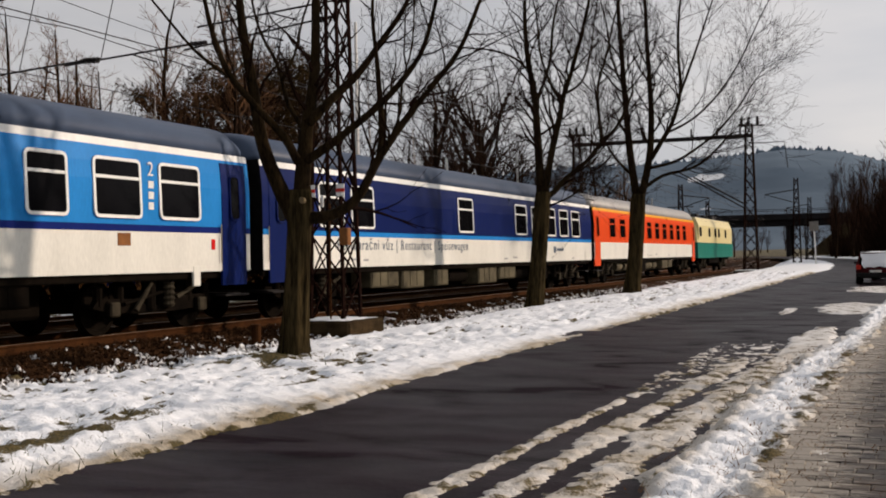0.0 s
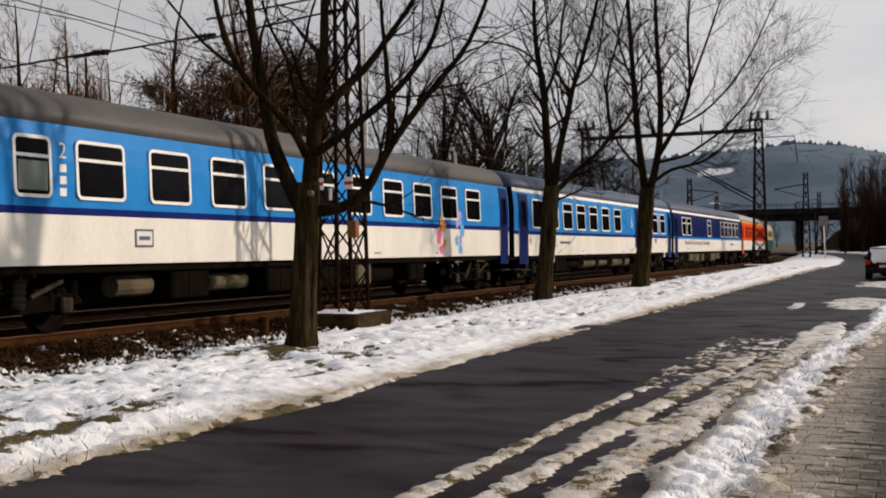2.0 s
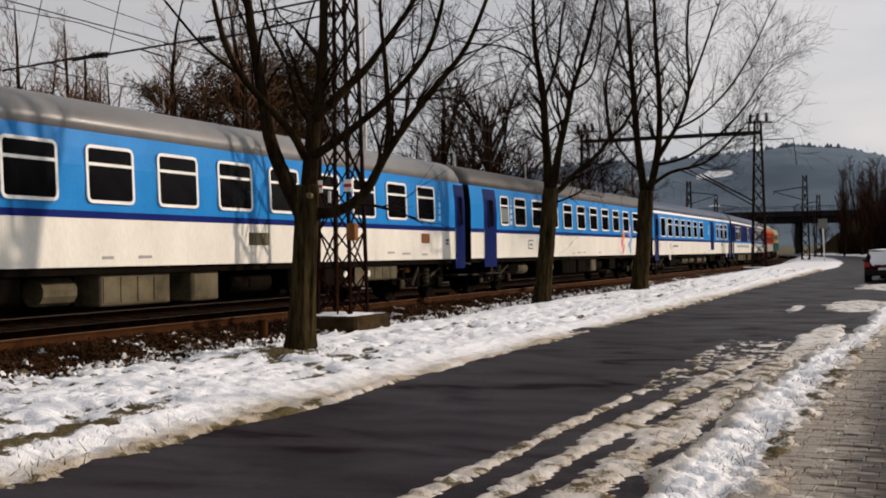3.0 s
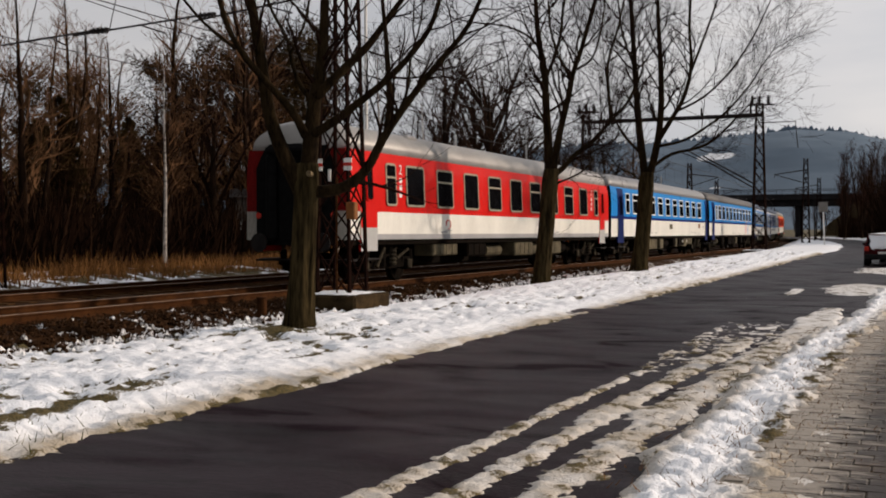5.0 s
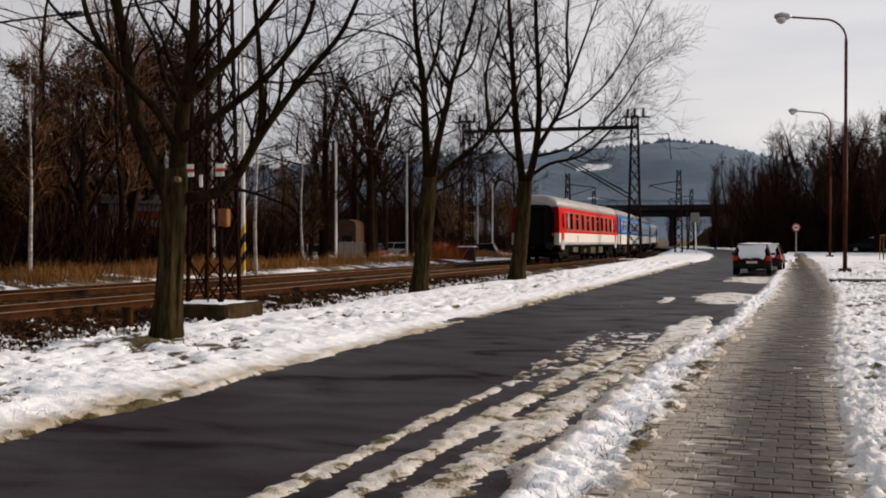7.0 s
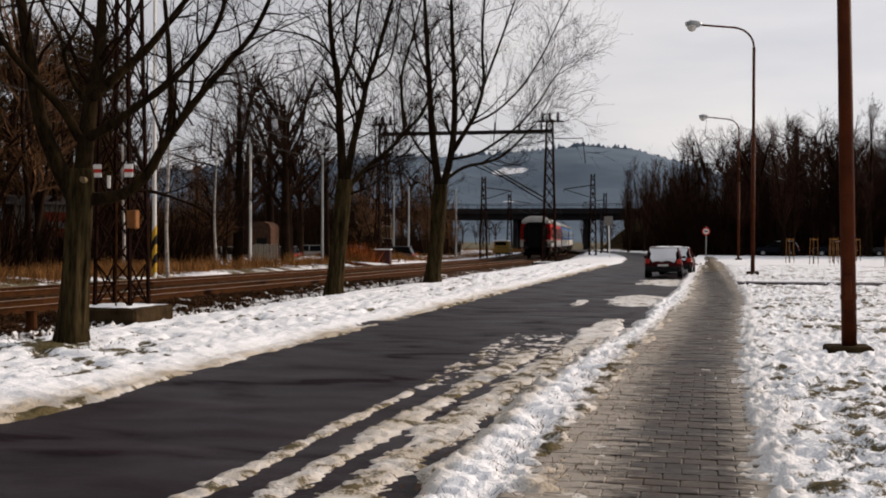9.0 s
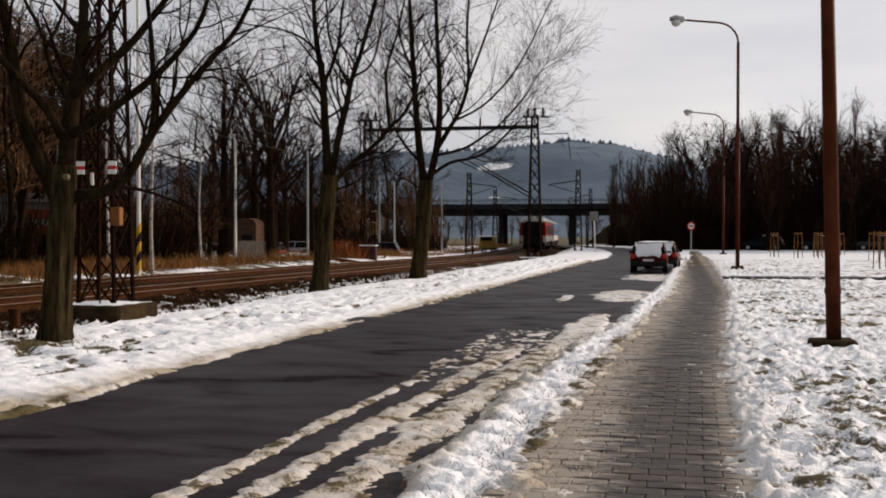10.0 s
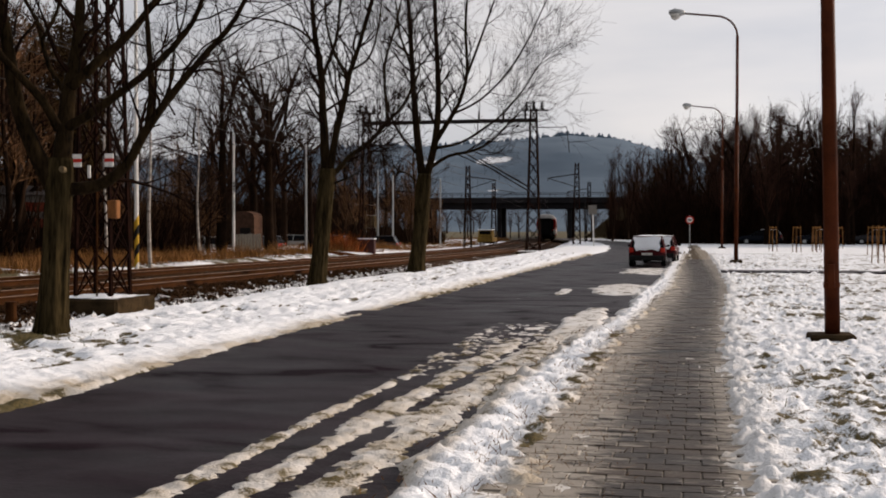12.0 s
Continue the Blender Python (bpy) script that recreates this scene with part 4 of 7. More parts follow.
# rear coach, red and white sleeping car
RED_WINS = [(2.58, 0.62, True)] + [(4.07 + 2.03 * k, 1.18, k % 2 == 1) for k in range(9)] + [(22.2, 0.62, True)]
red_coach = coach("red and white couchette coach with silver roof", 24.5, P_RED, P_CREAM, ROOF_SILVER, [(0.88, 1.78, True), (22.75, 23.6, True)], RED_WINS, frame_mat=P_ALU, skirt=P_GREYSTRIP, win_z=(1.98, 3.08), bounds=(1.12, 1.82, 3.32), seedn=2, lower_door=True)
for yy in (3.15, 21.5):
    pictogram_column(red_coach, yy, P_FRAME)
for yy in (4.4, 20.0):
    part("roof_cowl", Shape().tube([(0.92, yy, 3.84), (0.92, yy + 0.08, 3.88), (0.92, yy + 0.62, 3.88), (0.92, yy + 0.7, 3.84)], [0.05, 0.10, 0.10, 0.05], 10), ROOF_SILVER, red_coach, "pale roof cowl")
emblem = Shape()
for k in range(9):
    a0, a1 = radians(200 - 32 * k), radians(200 - 32 * (k + 1))
    emblem.tube([(half_width(1.5) + 0.006, 6.35 + 0.17 * math.cos(a0), 1.53 + 0.13 * math.sin(a0)), (half_width(1.5) + 0.006, 6.35 + 0.17 * math.cos(a1), 1.53 + 0.13 * math.sin(a1))], 0.014, 5)
part("emblem", emblem, P_RED, red_coach)
side_plate(red_coach, "emblem_bar", 6.35, 1.36, 0.5, 0.025, P_GREYSTRIP)

coach_c = coach("blue and cream second class coach with grey roof", 24.5, P_BLUE, P_CREAM, ROOF_MID, Y_DOORS, Y_WINS, P_STRIPE, door_mat=P_NAVY, bounds=(1.12, 1.92, 3.36), win_z=(2.17, 3.14), seedn=3)
side_plate(coach_c, "vent_grille", 13.0, 1.62, 0.75, 0.26, M_UNDERBOX)
side_plate(coach_c, "rust_panel", 21.35, 1.70, 0.62, 0.34, P_FRAME)
side_plate(coach_c, "rust_panel", 21.35, 1.70, 0.54, 0.27, M_RUSTPLATE, 0.012)
P_PALEBLUE = paint("pale_blue", (0.16, 0.42, 0.72))
pictogram_column(coach_c, 22.35, P_PALEBLUE)
side_plate(coach_c, "number_bars", 22.9, 1.66, 0.22, 0.07, M_TEXT)
side_plate(coach_c, "number_bars", 22.9, 1.56, 0.18, 0.05, M_TEXT)
for yy in (21.9, 2.6):
    louvre = part("roof_louvre", box((0, 0, 0), (0.42, 0.95, 0.02), 0.006), M_UNDER, coach_c, "dark louvred roof vent", at=pose(0.98, yy, 3.80, 0, 32, 0))
    for k in range(5):
        part("slat", box((0, -0.36 + 0.18 * k, 0.018), (0.40, 0.05, 0.015)), ROOF_MID, louvre)
for yy in (15.2, 17.6):
    part("battery_box", box((1.10, yy, 0.78), (0.30, 1.3 if yy > 16 else 0.7, 0.56), 0.03), M_UNDERBOX, coach_c, "dusty khaki battery box")
for yy in (17.0, 18.2):
    part("fitting", Shape().tube([(1.25, yy, 0.80), (1.275, yy, 0.80)], 0.085, 12), P_CREAM, coach_c)

coach_b = coach("blue and cream coach with dark roof and spray paint", 24.85, P_BLUE, P_CREAM, ROOF_DARK, [(1.35, 2.45, True), (23.75, 24.5, True)], Y_WINS, P_STRIPE, door_mat=P_NAVY, bounds=(1.12, 1.92, 3.36), win_z=(2.17, 3.14), seedn=4)
pictogram_column(coach_b, 3.86, P_FRAME)
r = random.Random(11)
SPRAY = [paint("spray_pink", (0.75, 0.16, 0.28)), paint("spray_blue", (0.12, 0.40, 0.72)), paint("spray_orange", (0.75, 0.30, 0.06)), paint("spray_lilac", (0.45, 0.30, 0.60))]
for k in range(16):
    yc, zc = 19.6 + (0.55 if k % 2 else -0.45) * 1.3 + r.uniform(-0.25, 0.25), 1.35 + 1.0 * (k / 16) + r.uniform(-0.1, 0.1)
    a = r.uniform(0, 6)
    blob = [(yc + r.uniform(0.08, 0.2) * math.cos(a + q), zc + r.uniform(0.09, 0.24) * math.sin(a + q)) for q in (0, 0.8, 1.6, 2.4, 3.2, 4.0, 4.8, 5.5)]
    part("spray_patch", Shape().prism(blob, half_width(zc) + 0.004 + 0.0006 * k, half_width(zc) + 0.008 + 0.0006 * k), SPRAY[k % 4], coach_b)

A_WINS = [(3.12, 1.28, False), (4.93, 1.28, True), (6.75, 1.28, True), (8.57, 1.28, True), (10.4, 1.28, True), (12.35, 1.28, True), (14.4, 1.28, True), (20.35, 0.95, True), (22.05, 1.25, True), (23.8, 1.25, True)]
coach_a = coach("blue and cream coach with slate roof and white gutter", 26.4, P_BLUE, P_CREAM, ROOF_BLUE, [(1.1, 2.05, True), (17.75, 19.05, False), (25.15, 26.0, True)], A_WINS, P_STRIPE, P_FRAME, 0.13, door_mat=P_NAVY, bounds=(1.08, 1.82, 3.40), win_z=(2.04, 3.08), seedn=5, start=0.62)
for yy in (4.05, 22.95):
    pictogram_column(coach_a, yy, P_FRAME)
side_plate(coach_a, "door_sign", 1.58, 1.62, 0.32, 0.3, P_FRAME)
side_plate(coach_a, "door_sign", 25.6, 1.62, 0.32, 0.3, P_FRAME)
wheel = Shape()
for k in range(10):
    a0, a1 = radians(36 * k), radians(36 * (k + 1))
    wheel.tube([(half_width(2.4) + 0.008, 17.0 + 0.16 * math.cos(a0), 2.45 + 0.16 * math.sin(a0)), (half_width(2.4) + 0.008, 17.0 + 0.16 * math.cos(a1), 2.45 + 0.16 * math.sin(a1))], 0.018, 5)
wheel.tube([(half_width(2.4) + 0.008, 16.93, 2.9), (half_width(2.4) + 0.008, 16.97, 2.5), (half_width(2.4) + 0.008, 17.2, 2.35)], 0.025, 5)
part("wheelchair_sign", wheel, P_FRAME, coach_a)
side_plate(coach_a, "rust_panel", 22.2, 1.68, 0.34, 0.22, M_RUSTPLATE)
side_plate(coach_a, "red_box", 24.85, 1.60, 0.12, 0.2, P_RED)
side_plate(coach_a, "red_box", 2.3, 1.60, 0.1, 0.2, P_RED)
for yy in (7.5, 23.0):
    part("white_post", box((1.40, 24.3 if yy > 20 else 4.9, 1.0), (0.05, 0.22, 0.38), 0.01), P_CREAM, coach_a)
side_plate(coach_a, "emblem_bar", 5.2, 1.55, 0.35, 0.28, M_TEXT)
side_plate(coach_a, "emblem_bar", 5.2, 1.55, 0.27, 0.2, P_CREAM, 0.008)
side_plate(coach_a, "emblem_bar", 6.4, 1.55, 1.3, 0.09, M_TEXT)
side_plate(coach_b, "emblem_bar", 5.85, 1.56, 0.50, 0.32, M_TEXT)
side_plate(coach_b, "emblem_bar", 5.85, 1.56, 0.42, 0.24, P_CREAM, 0.008)
side_plate(coach_b, "emblem_bar", 5.85, 1.56, 0.30, 0.07, M_TEXT, 0.012)
M_FROST = material("frosted_pane", (0.17, 0.20, 0.18), (0.11, 0.13, 0.12), 0.4, scale=3, bump=0.0)
part("frosted_pane", box((half_width(2.5) + 0.018, 3.2, 2.50), (0.006, 0.62, 0.48), 0.002), M_FROST, coach_b, "pale frosted lower pane")

R_WINS = [(3.25, 1.25, True), (4.85, 1.25, True), (11.75, 1.25, True), (16.95, 1.25, True), (18.65, 1.1, True), (20.45, 1.1, True), (22.1, 1.2, True), (23.75, 1.2, True)]
coach_r = coach("navy blue and cream restaurant coach with slate roof", 26.4, P_NAVY, P_CREAM, ROOF_BLUE, [(0.5, 1.4, True)], R_WINS, P_BLUE, P_FRAME, 0.13, door_mat=P_NAVY, bounds=(1.08, 1.82, 3.40), win_z=(2.02, 3.08), seedn=6)
text_on(coach_r, "Restaurační vůz | Restaurant | Speisewagen", 7.7, 1.50, 0.38, M_TEXT).data.space_character = 1.22
side_plate(coach_r, "emblem_bar", 21.6, 1.52, 0.9, 0.10, M_TEXT)
side_plate(coach_r, "emblem_bar", 20.9, 1.52, 0.3, 0.24, M_TEXT)

O_WINS = [(3.4 + 1.93 * k, 1.12, True) for k in range(10)]
coach_o = coach("orange and white coach with silver roof and amber line", 24.5, P_ORANGE, P_CREAM, ROOF_SILVER, [(0.3, 1.25, True), (23.3, 24.15, True)], O_WINS, None, P_AMBER, 0.13, frame_mat=P_ORANGE, bounds=(1.10, 1.85, 3.36), win_z=(2.05, 3.0), door_mat=P_ORANGE, seedn=7)


def locomotive():
    L = 16.8
    root = thing("locomotive", "cream and green electric locomotive at the head of the train", "locomotive")
    part("upper_body", Shape().prism([(-1.45, 2.0), (1.45, 2.0), (1.45, 3.1), (1.22, 3.62), (-1.22, 3.62), (-1.45, 3.1)], 0.9, L - 0.9, "y"), P_LOCOCREAM, root)
    part("lower_body", Shape().prism([(-1.455, 1.0), (1.455, 1.0), (1.455, 2.0), (-1.455, 2.0)], 0.55, L - 0.55, "y"), P_LOCOGREEN, root, "dark green lower half")
    for y0, y1 in ((0.55, 0.9), (L - 0.55, L - 0.9)):
        s = Shape()
        s.add([Vector(p) for p in ((-1.42, y0, 2.0), (1.42, y0, 2.0), (1.2, y1, 3.6), (-1.2, y1, 3.6), (-1.45, y1, 2.0), (1.45, y1, 2.0))], [(0, 1, 2, 3), (0, 3, 4), (1, 5, 2)])
        cab = part("cab_front", s, P_LOCOCREAM, root)
        part("windscreen", box((0, (y0 * 0.42 + y1 * 0.58), 2.95), (2.1, 0.06, 0.65), 0.02, pose(0, 0, 0, 12 if y0 < 2 else -12)), M_PANE, cab)
    for y in (1.6, 5.2, 7.8, 9.4, 12.6):
        window(root, y, 0.75, 2.40, 3.0, M_STEEL, False, 1, proud=0.045)
        window(root, y, 0.75, 2.40, 3.0, M_STEEL, False, -1, proud=0.045)
    part("roof_deck", Shape().prism([(-1.30, 3.45), (1.30, 3.45), (1.0, 3.72), (-1.0, 3.72)], 0.95, L - 0.95, "y"), M_STEEL, root, "dark sooty roof")
    for k in range(6):
        part("roof_gear", box((0.25 * (-1) ** k, 4.2 + 1.6 * k, 3.80), (1.3, 1.1, 0.26), 0.06), M_STEEL, root)
    for sx in (3.0, L - 3.0):
        pan = Shape()
        pan.box((0, sx, 3.72), (1.5, 1.8, 0.08))
        for k in (-0.5, 0.5):
            pan.tube([(k, sx - 0.7, 3.75), (k, sx + 0.7, 3.98)], 0.035, 6)
            pan.tube([(k, sx + 0.7, 3.98), (k * 0.8, sx - 0.3, 4.35 if sx < 5 else 4.1)], 0.03, 6)
        pan.box((0, sx - 0.3, 4.37 if sx < 5 else 4.12), (1.7, 0.25, 0.05), cut=0.01)
        part("pantograph", pan, M_STEEL, root)
    part("underframe", box((0, L / 2, 0.85), (2.5, 4.2, 0.5), 0.05), M_UNDER, root)
    bogie(root, 3.9)
    bogie(root, L - 3.9)
    for y0, sgn in ((0.55, -1), (L - 0.55, 1)):
        for sx in (-1, 1):
            part("buffer", Shape().tube([(sx * 0.875, y0, 1.06), (sx * 0.875, y0 + sgn * 0.36, 1.06), (sx * 0.875, y0 + sgn * 0.37, 1.06), (sx * 0.875, y0 + sgn * 0.42, 1.06)], [0.09, 0.09, 0.24, 0.24], 12), M_STEEL, root)
    return root


loco = locomotive()
TRAIN = [(red_coach, 0.0, 24.5), (coach_c, 24.5, 24.5), (coach_b, 49.0, 24.5), (coach_a, 73.5, 26.4), (coach_r, 99.9, 26.4), (coach_o, 126.3, 24.5), (loco, 150.8, 16.8)]
# seconds and where the rear of the train is along the line
TRAIN_AT = [(0, -80.25), (1, -59.5), (2.1, -37.05), (2.5, -28.4), (4.6, 15.15), (5.1, 25.1), (5.5, 33.0), (6.5, 53.1), (7.5, 73.4), (9.5, 113.5), (12, 164)]


def train_pos(t):
    return float(np.interp(t, [a for a, _ in TRAIN_AT], [b for _, b in TRAIN_AT]))


def rail_point(s):
    return Vector((TRACK_X[0] + track_bend(s), s, rail_z(s)))


def motions():
    times = [0.5 * k for k in range(25)]
    for root, offset, length in TRAIN:
        rows = []
        for t in times:
            s = train_pos(t) + offset
            a, b = rail_point(s + 2.9), rail_point(s + length - 2.9)
            d = b - a
            rise, turn = math.degrees(math.atan2(d.z, math.hypot(d.x, d.y))), math.degrees(math.atan2(-d.x, d.y))
            base = a - d.normalized() * 2.9
            rows.append((t, pose(base.x, base.y, base.z, rise, 0, turn)))
        walk(root, rows)
    # wheels roll with the train
    frames = [k / FPS for k in range(361)]
    angle = [math.degrees(train_pos(t) / 0.46) for t in frames]
    for w in SPINNING:
        p = w.matrix_basis.translation.copy()
        walk(w, [(t, pose(*p, -a)) for t, a in zip(frames, angle)])

# ---- trees ----
def branch(shape, rng, p, d, length, r, depth, tips, up=0.25, wander=0.28, sides=5, kids=(3, 5), shrink=0.62, gnarl=1.0):
    """A bent, tapering branch and its twigs, down to depth 0."""
    n = (4 if depth > 0 else 3) if sides > 2 else 2
    pts, rad = [p.copy()], [r]
    d = d.normalized()
    for k in range(n):
        d = (d + Vector((rng.gauss(0, wander), rng.gauss(0, wander), rng.gauss(0, wander) + up)) * 0.45 * gnarl).normalized()
        pts.append(pts[-1] + d * length / n)
        rad.append(max(r * (1 - 0.68 * (k + 1) / n), 0.0036 if sides > 2 else 0.009))
    if sides == 2:
        side = d.cross(Vector((rng.gauss(0, 1), rng.gauss(0, 1), rng.gauss(0, 1)))).normalized()
        shape.add([q + side * (rr * s) for q, rr in zip(pts, rad) for s in (-1, 1)], [(2 * k, 2 * k + 1, 2 * k + 3, 2 * k + 2) for k in range(n)])
    else:
        shape.tube(pts, rad, sides if r > 0.012 else 3, cap=False)
    if depth <= 0:
        tips.append(pts[-1])
        return
    for _ in range(rng.randint(*kids)):
        t = rng.uniform(0.25, 1.0) * n
        i = min(int(t), n - 1)
        q = pts[i].lerp(pts[i + 1], t - i)
        axis = (pts[i + 1] - pts[i]).normalized()
        side = axis.cross(Vector((rng.gauss(0, 1), rng.gauss(0, 1), rng.gauss(0, 1)))).normalized()
        spread = rng.uniform(0.45, 0.95)
        branch(shape, rng, q, axis * math.cos(spread) + side * math.sin(spread), length * shrink * rng.uniform(0.7, 1.15), max(rad[i] * 0.55, 0.003), depth - 1, tips, up, wander, sides, kids, shrink, gnarl)


def bend_line(points, k=3):
    """A smooth run through a few points."""
    pts = [Vector(p) for p in points]
    out = []
    for i in range(len(pts) - 1):
        a, b, c, d = pts[max(i - 1, 0)], pts[i], pts[i + 1], pts[min(i + 2, len(pts) - 1)]
        for j in range(k):
            t = j / k
            out.append(0.5 * (2 * b + (c - a) * t + (2 * a - 5 * b + 4 * c - d) * t * t + (3 * b - a - 3 * c + d) * t ** 3))
    return out + [pts[-1]]


def street_tree(label, at, trunk_h, r0, limbs, seedn, twig=1.0, kids=(3, 5), depth=2, lean=0.0):
    """limbs: start radius and a run of (across, up, away) points from the foot, across seen from the path."""
    rng = random.Random(seedn)
    root = thing("street_tree", label, "bare tree", pose(*at), group="bare trees along the road")
    away = Vector((at[0], at[1], 0)).normalized()
    across = Vector((away.y, -away.x, 0))
    put = lambda p: across * p[0] + Vector((0, 0, p[1])) + away * p[2]
    trunk = Shape()
    zs = [-0.25 + (trunk_h + 0.4) * k / 40 for k in range(41)]
    prof = [float(np.interp(z, [-0.25, 0, 0.12, 0.35, 0.8, 1.4, 2.0, trunk_h * 0.9, trunk_h + 0.15], [1.45, 1.28, 1.15, 1.05, 0.98, 0.94, 0.92, 0.98, 0.86])) for z in zs]
    sides = 64
    v = []
    for z, k in zip(zs, prof):
        for j in range(sides):
            a = 2 * math.pi * j / sides
            rr = r0 * k * (1 + 0.07 * math.sin(3 * a + z * 1.3) + 0.05 * math.sin(7 * a + z * 0.7 + seedn))
            furrow = noise.noise(Vector((math.cos(a) * 5.5, math.sin(a) * 5.5, z * 1.1 + seedn)))
            furrow2 = noise.noise(Vector((math.cos(a) * 13, math.sin(a) * 13, z * 3.0 + seedn)))
            rr *= 1 + 0.09 * furrow + 0.045 * furrow2
            v.append(across * (rr * math.cos(a) + lean * z) + away * (rr * math.sin(a)) + Vector((0, 0, z)))
    f = [(i * sides + j, i * sides + (j + 1) % sides, (i + 1) * sides + (j + 1) % sides, (i + 1) * sides + j) for i in range(len(zs) - 1) for j in range(sides)]
    f.append(tuple((len(zs) - 1) * sides + j for j in range(sides)))
    part("trunk", trunk.add(v, f), M_BARK, root, "furrowed grey-brown trunk with green algae", smooth=True)
    twigs, tips = Shape(), []
    for rad, run in limbs:
        pts = [put(p) for p in run]
        # limbs go on beyond the last point
        d = (pts[-1] - pts[-2]).normalized()
        top = max(2.2 - 0.12 * len(pts), 1.4) * (1.0 if run[-1][1] > 8 or trunk_h < 3 else 0.4)
        for k in range(3):
            d = (d + Vector((rng.gauss(0, 0.12), rng.gauss(0, 0.12), 0.12))).normalized()
            pts.append(pts[-1] + d * top * 0.6)
        line = bend_line(pts)
        n = len(line)
        rads = [max(rad * (1 - 0.93 * (i / (n - 1)) ** 0.9), 0.008) for i in range(n)]
        s = Shape().tube(line, rads, 8, cap=True)
        part("limb", s, M_LIMB, root, "limb with shade darkened into its bark", smooth=True)
        for i in range(7 if trunk_h < 3 else 4, n - 1):
            m = (1 if rng.random() < 0.5 else 2) if twig > 1.02 else (0 if rng.random() < 0.35 else 1)
            for _ in range(m):
                axis = (line[i + 1] - line[i]).normalized()
                side = axis.cross(Vector((rng.gauss(0, 1), rng.gauss(0, 1), rng.gauss(0, 1)))).normalized()
                sp = rng.uniform(0.5, 1.0)
                branch(twigs, rng, line[i], axis * math.cos(sp) + side * math.sin(sp), rng.uniform(0.9, 1.9) * twig, max(rads[i] * 0.40, 0.0095 if twig > 1.02 else 0.007), depth, tips, up=0.14, wander=0.38, kids=kids)
        branch(twigs, rng, line[-1], d, 1.6 * twig, rads[-1], depth, tips, up=0.2, kids=kids)
    part("crown", twigs, M_TWIG, root, "bare reddish brown twigs")
    return root


TREE_A = [
    (0.145, [(0.05, 2.20, 0), (-0.21, 2.74, -0.05), (-0.45, 3.42, -0.1), (-0.58, 4.30, -0.2), (-0.71, 5.12, -0.3), (-0.80, 5.9, -0.4)]),
    (0.080, [(0.12, 3.10, 0), (-0.11, 3.50, -0.25), (-0.53, 3.95, -0.4), (-0.95, 4.48, -0.5), (-1.17, 5.05, -0.6), (-1.32, 5.8, -0.6)]),
    (0.155, [(0.15, 2.3, 0), (0.21, 3.07, 0.05), (0.28, 3.71, 0.15), (0.39, 4.34, 0.25), (0.44, 4.98, 0.3), (0.47, 5.8, 0.4)]),
    (0.082, [(0.25, 3.12, 0.0), (0.55, 3.30, -0.2), (0.90, 3.55, -0.35), (1.45, 3.99, -0.5), (1.87, 4.45, -0.6), (2.15, 4.91, -0.6), (2.36, 5.7, -0.7)]),
    (0.092, [(0.27, 3.72, 0.1), (0.74, 4.20, 0.2), (1.17, 4.63, 0.3), (1.52, 5.12, 0.4), (1.95, 5.75, 0.5)]),
    (0.112, [(0.14, 2.20, 0), (0.42, 2.19, -0.1), (0.76, 2.27, -0.2), (1.09, 2.54, -0.3), (1.34, 3.0, -0.35), (1.59, 3.39, -0.4), (2.01, 3.95, -0.5), (2.37, 4.38, -0.5), (2.72, 4.84, -0.6), (3.05, 5.6, -0.6)]),
    (0.066, [(1.42, 3.15, -0.35), (1.48, 3.6, -0.2), (1.46, 4.2, -0.1), (1.43, 4.8, 0.0), (1.38, 5.6, 0.1)]),
    (0.046, [(0.26, 3.6, 0.1), (-0.02, 4.1, 0.4), (-0.18, 4.77, 0.6), (-0.44, 5.30, 0.8), (-0.6, 5.9, 0.9)]),
    (0.030, [(-0.12, 4.5, 0.5), (0.10, 4.95, 0.5), (0.26, 5.6, 0.5)]),
    (0.028, [(1.58, 3.4, -0.4), (1.75, 3.8, -0.3), (1.83, 4.4, -0.2), (2.0, 5.0, -0.2)]),
    (0.030, [(-0.95, 4.4, -0.5), (-1.45, 4.8, -0.6), (-1.95, 5.4, -0.7)]),
]
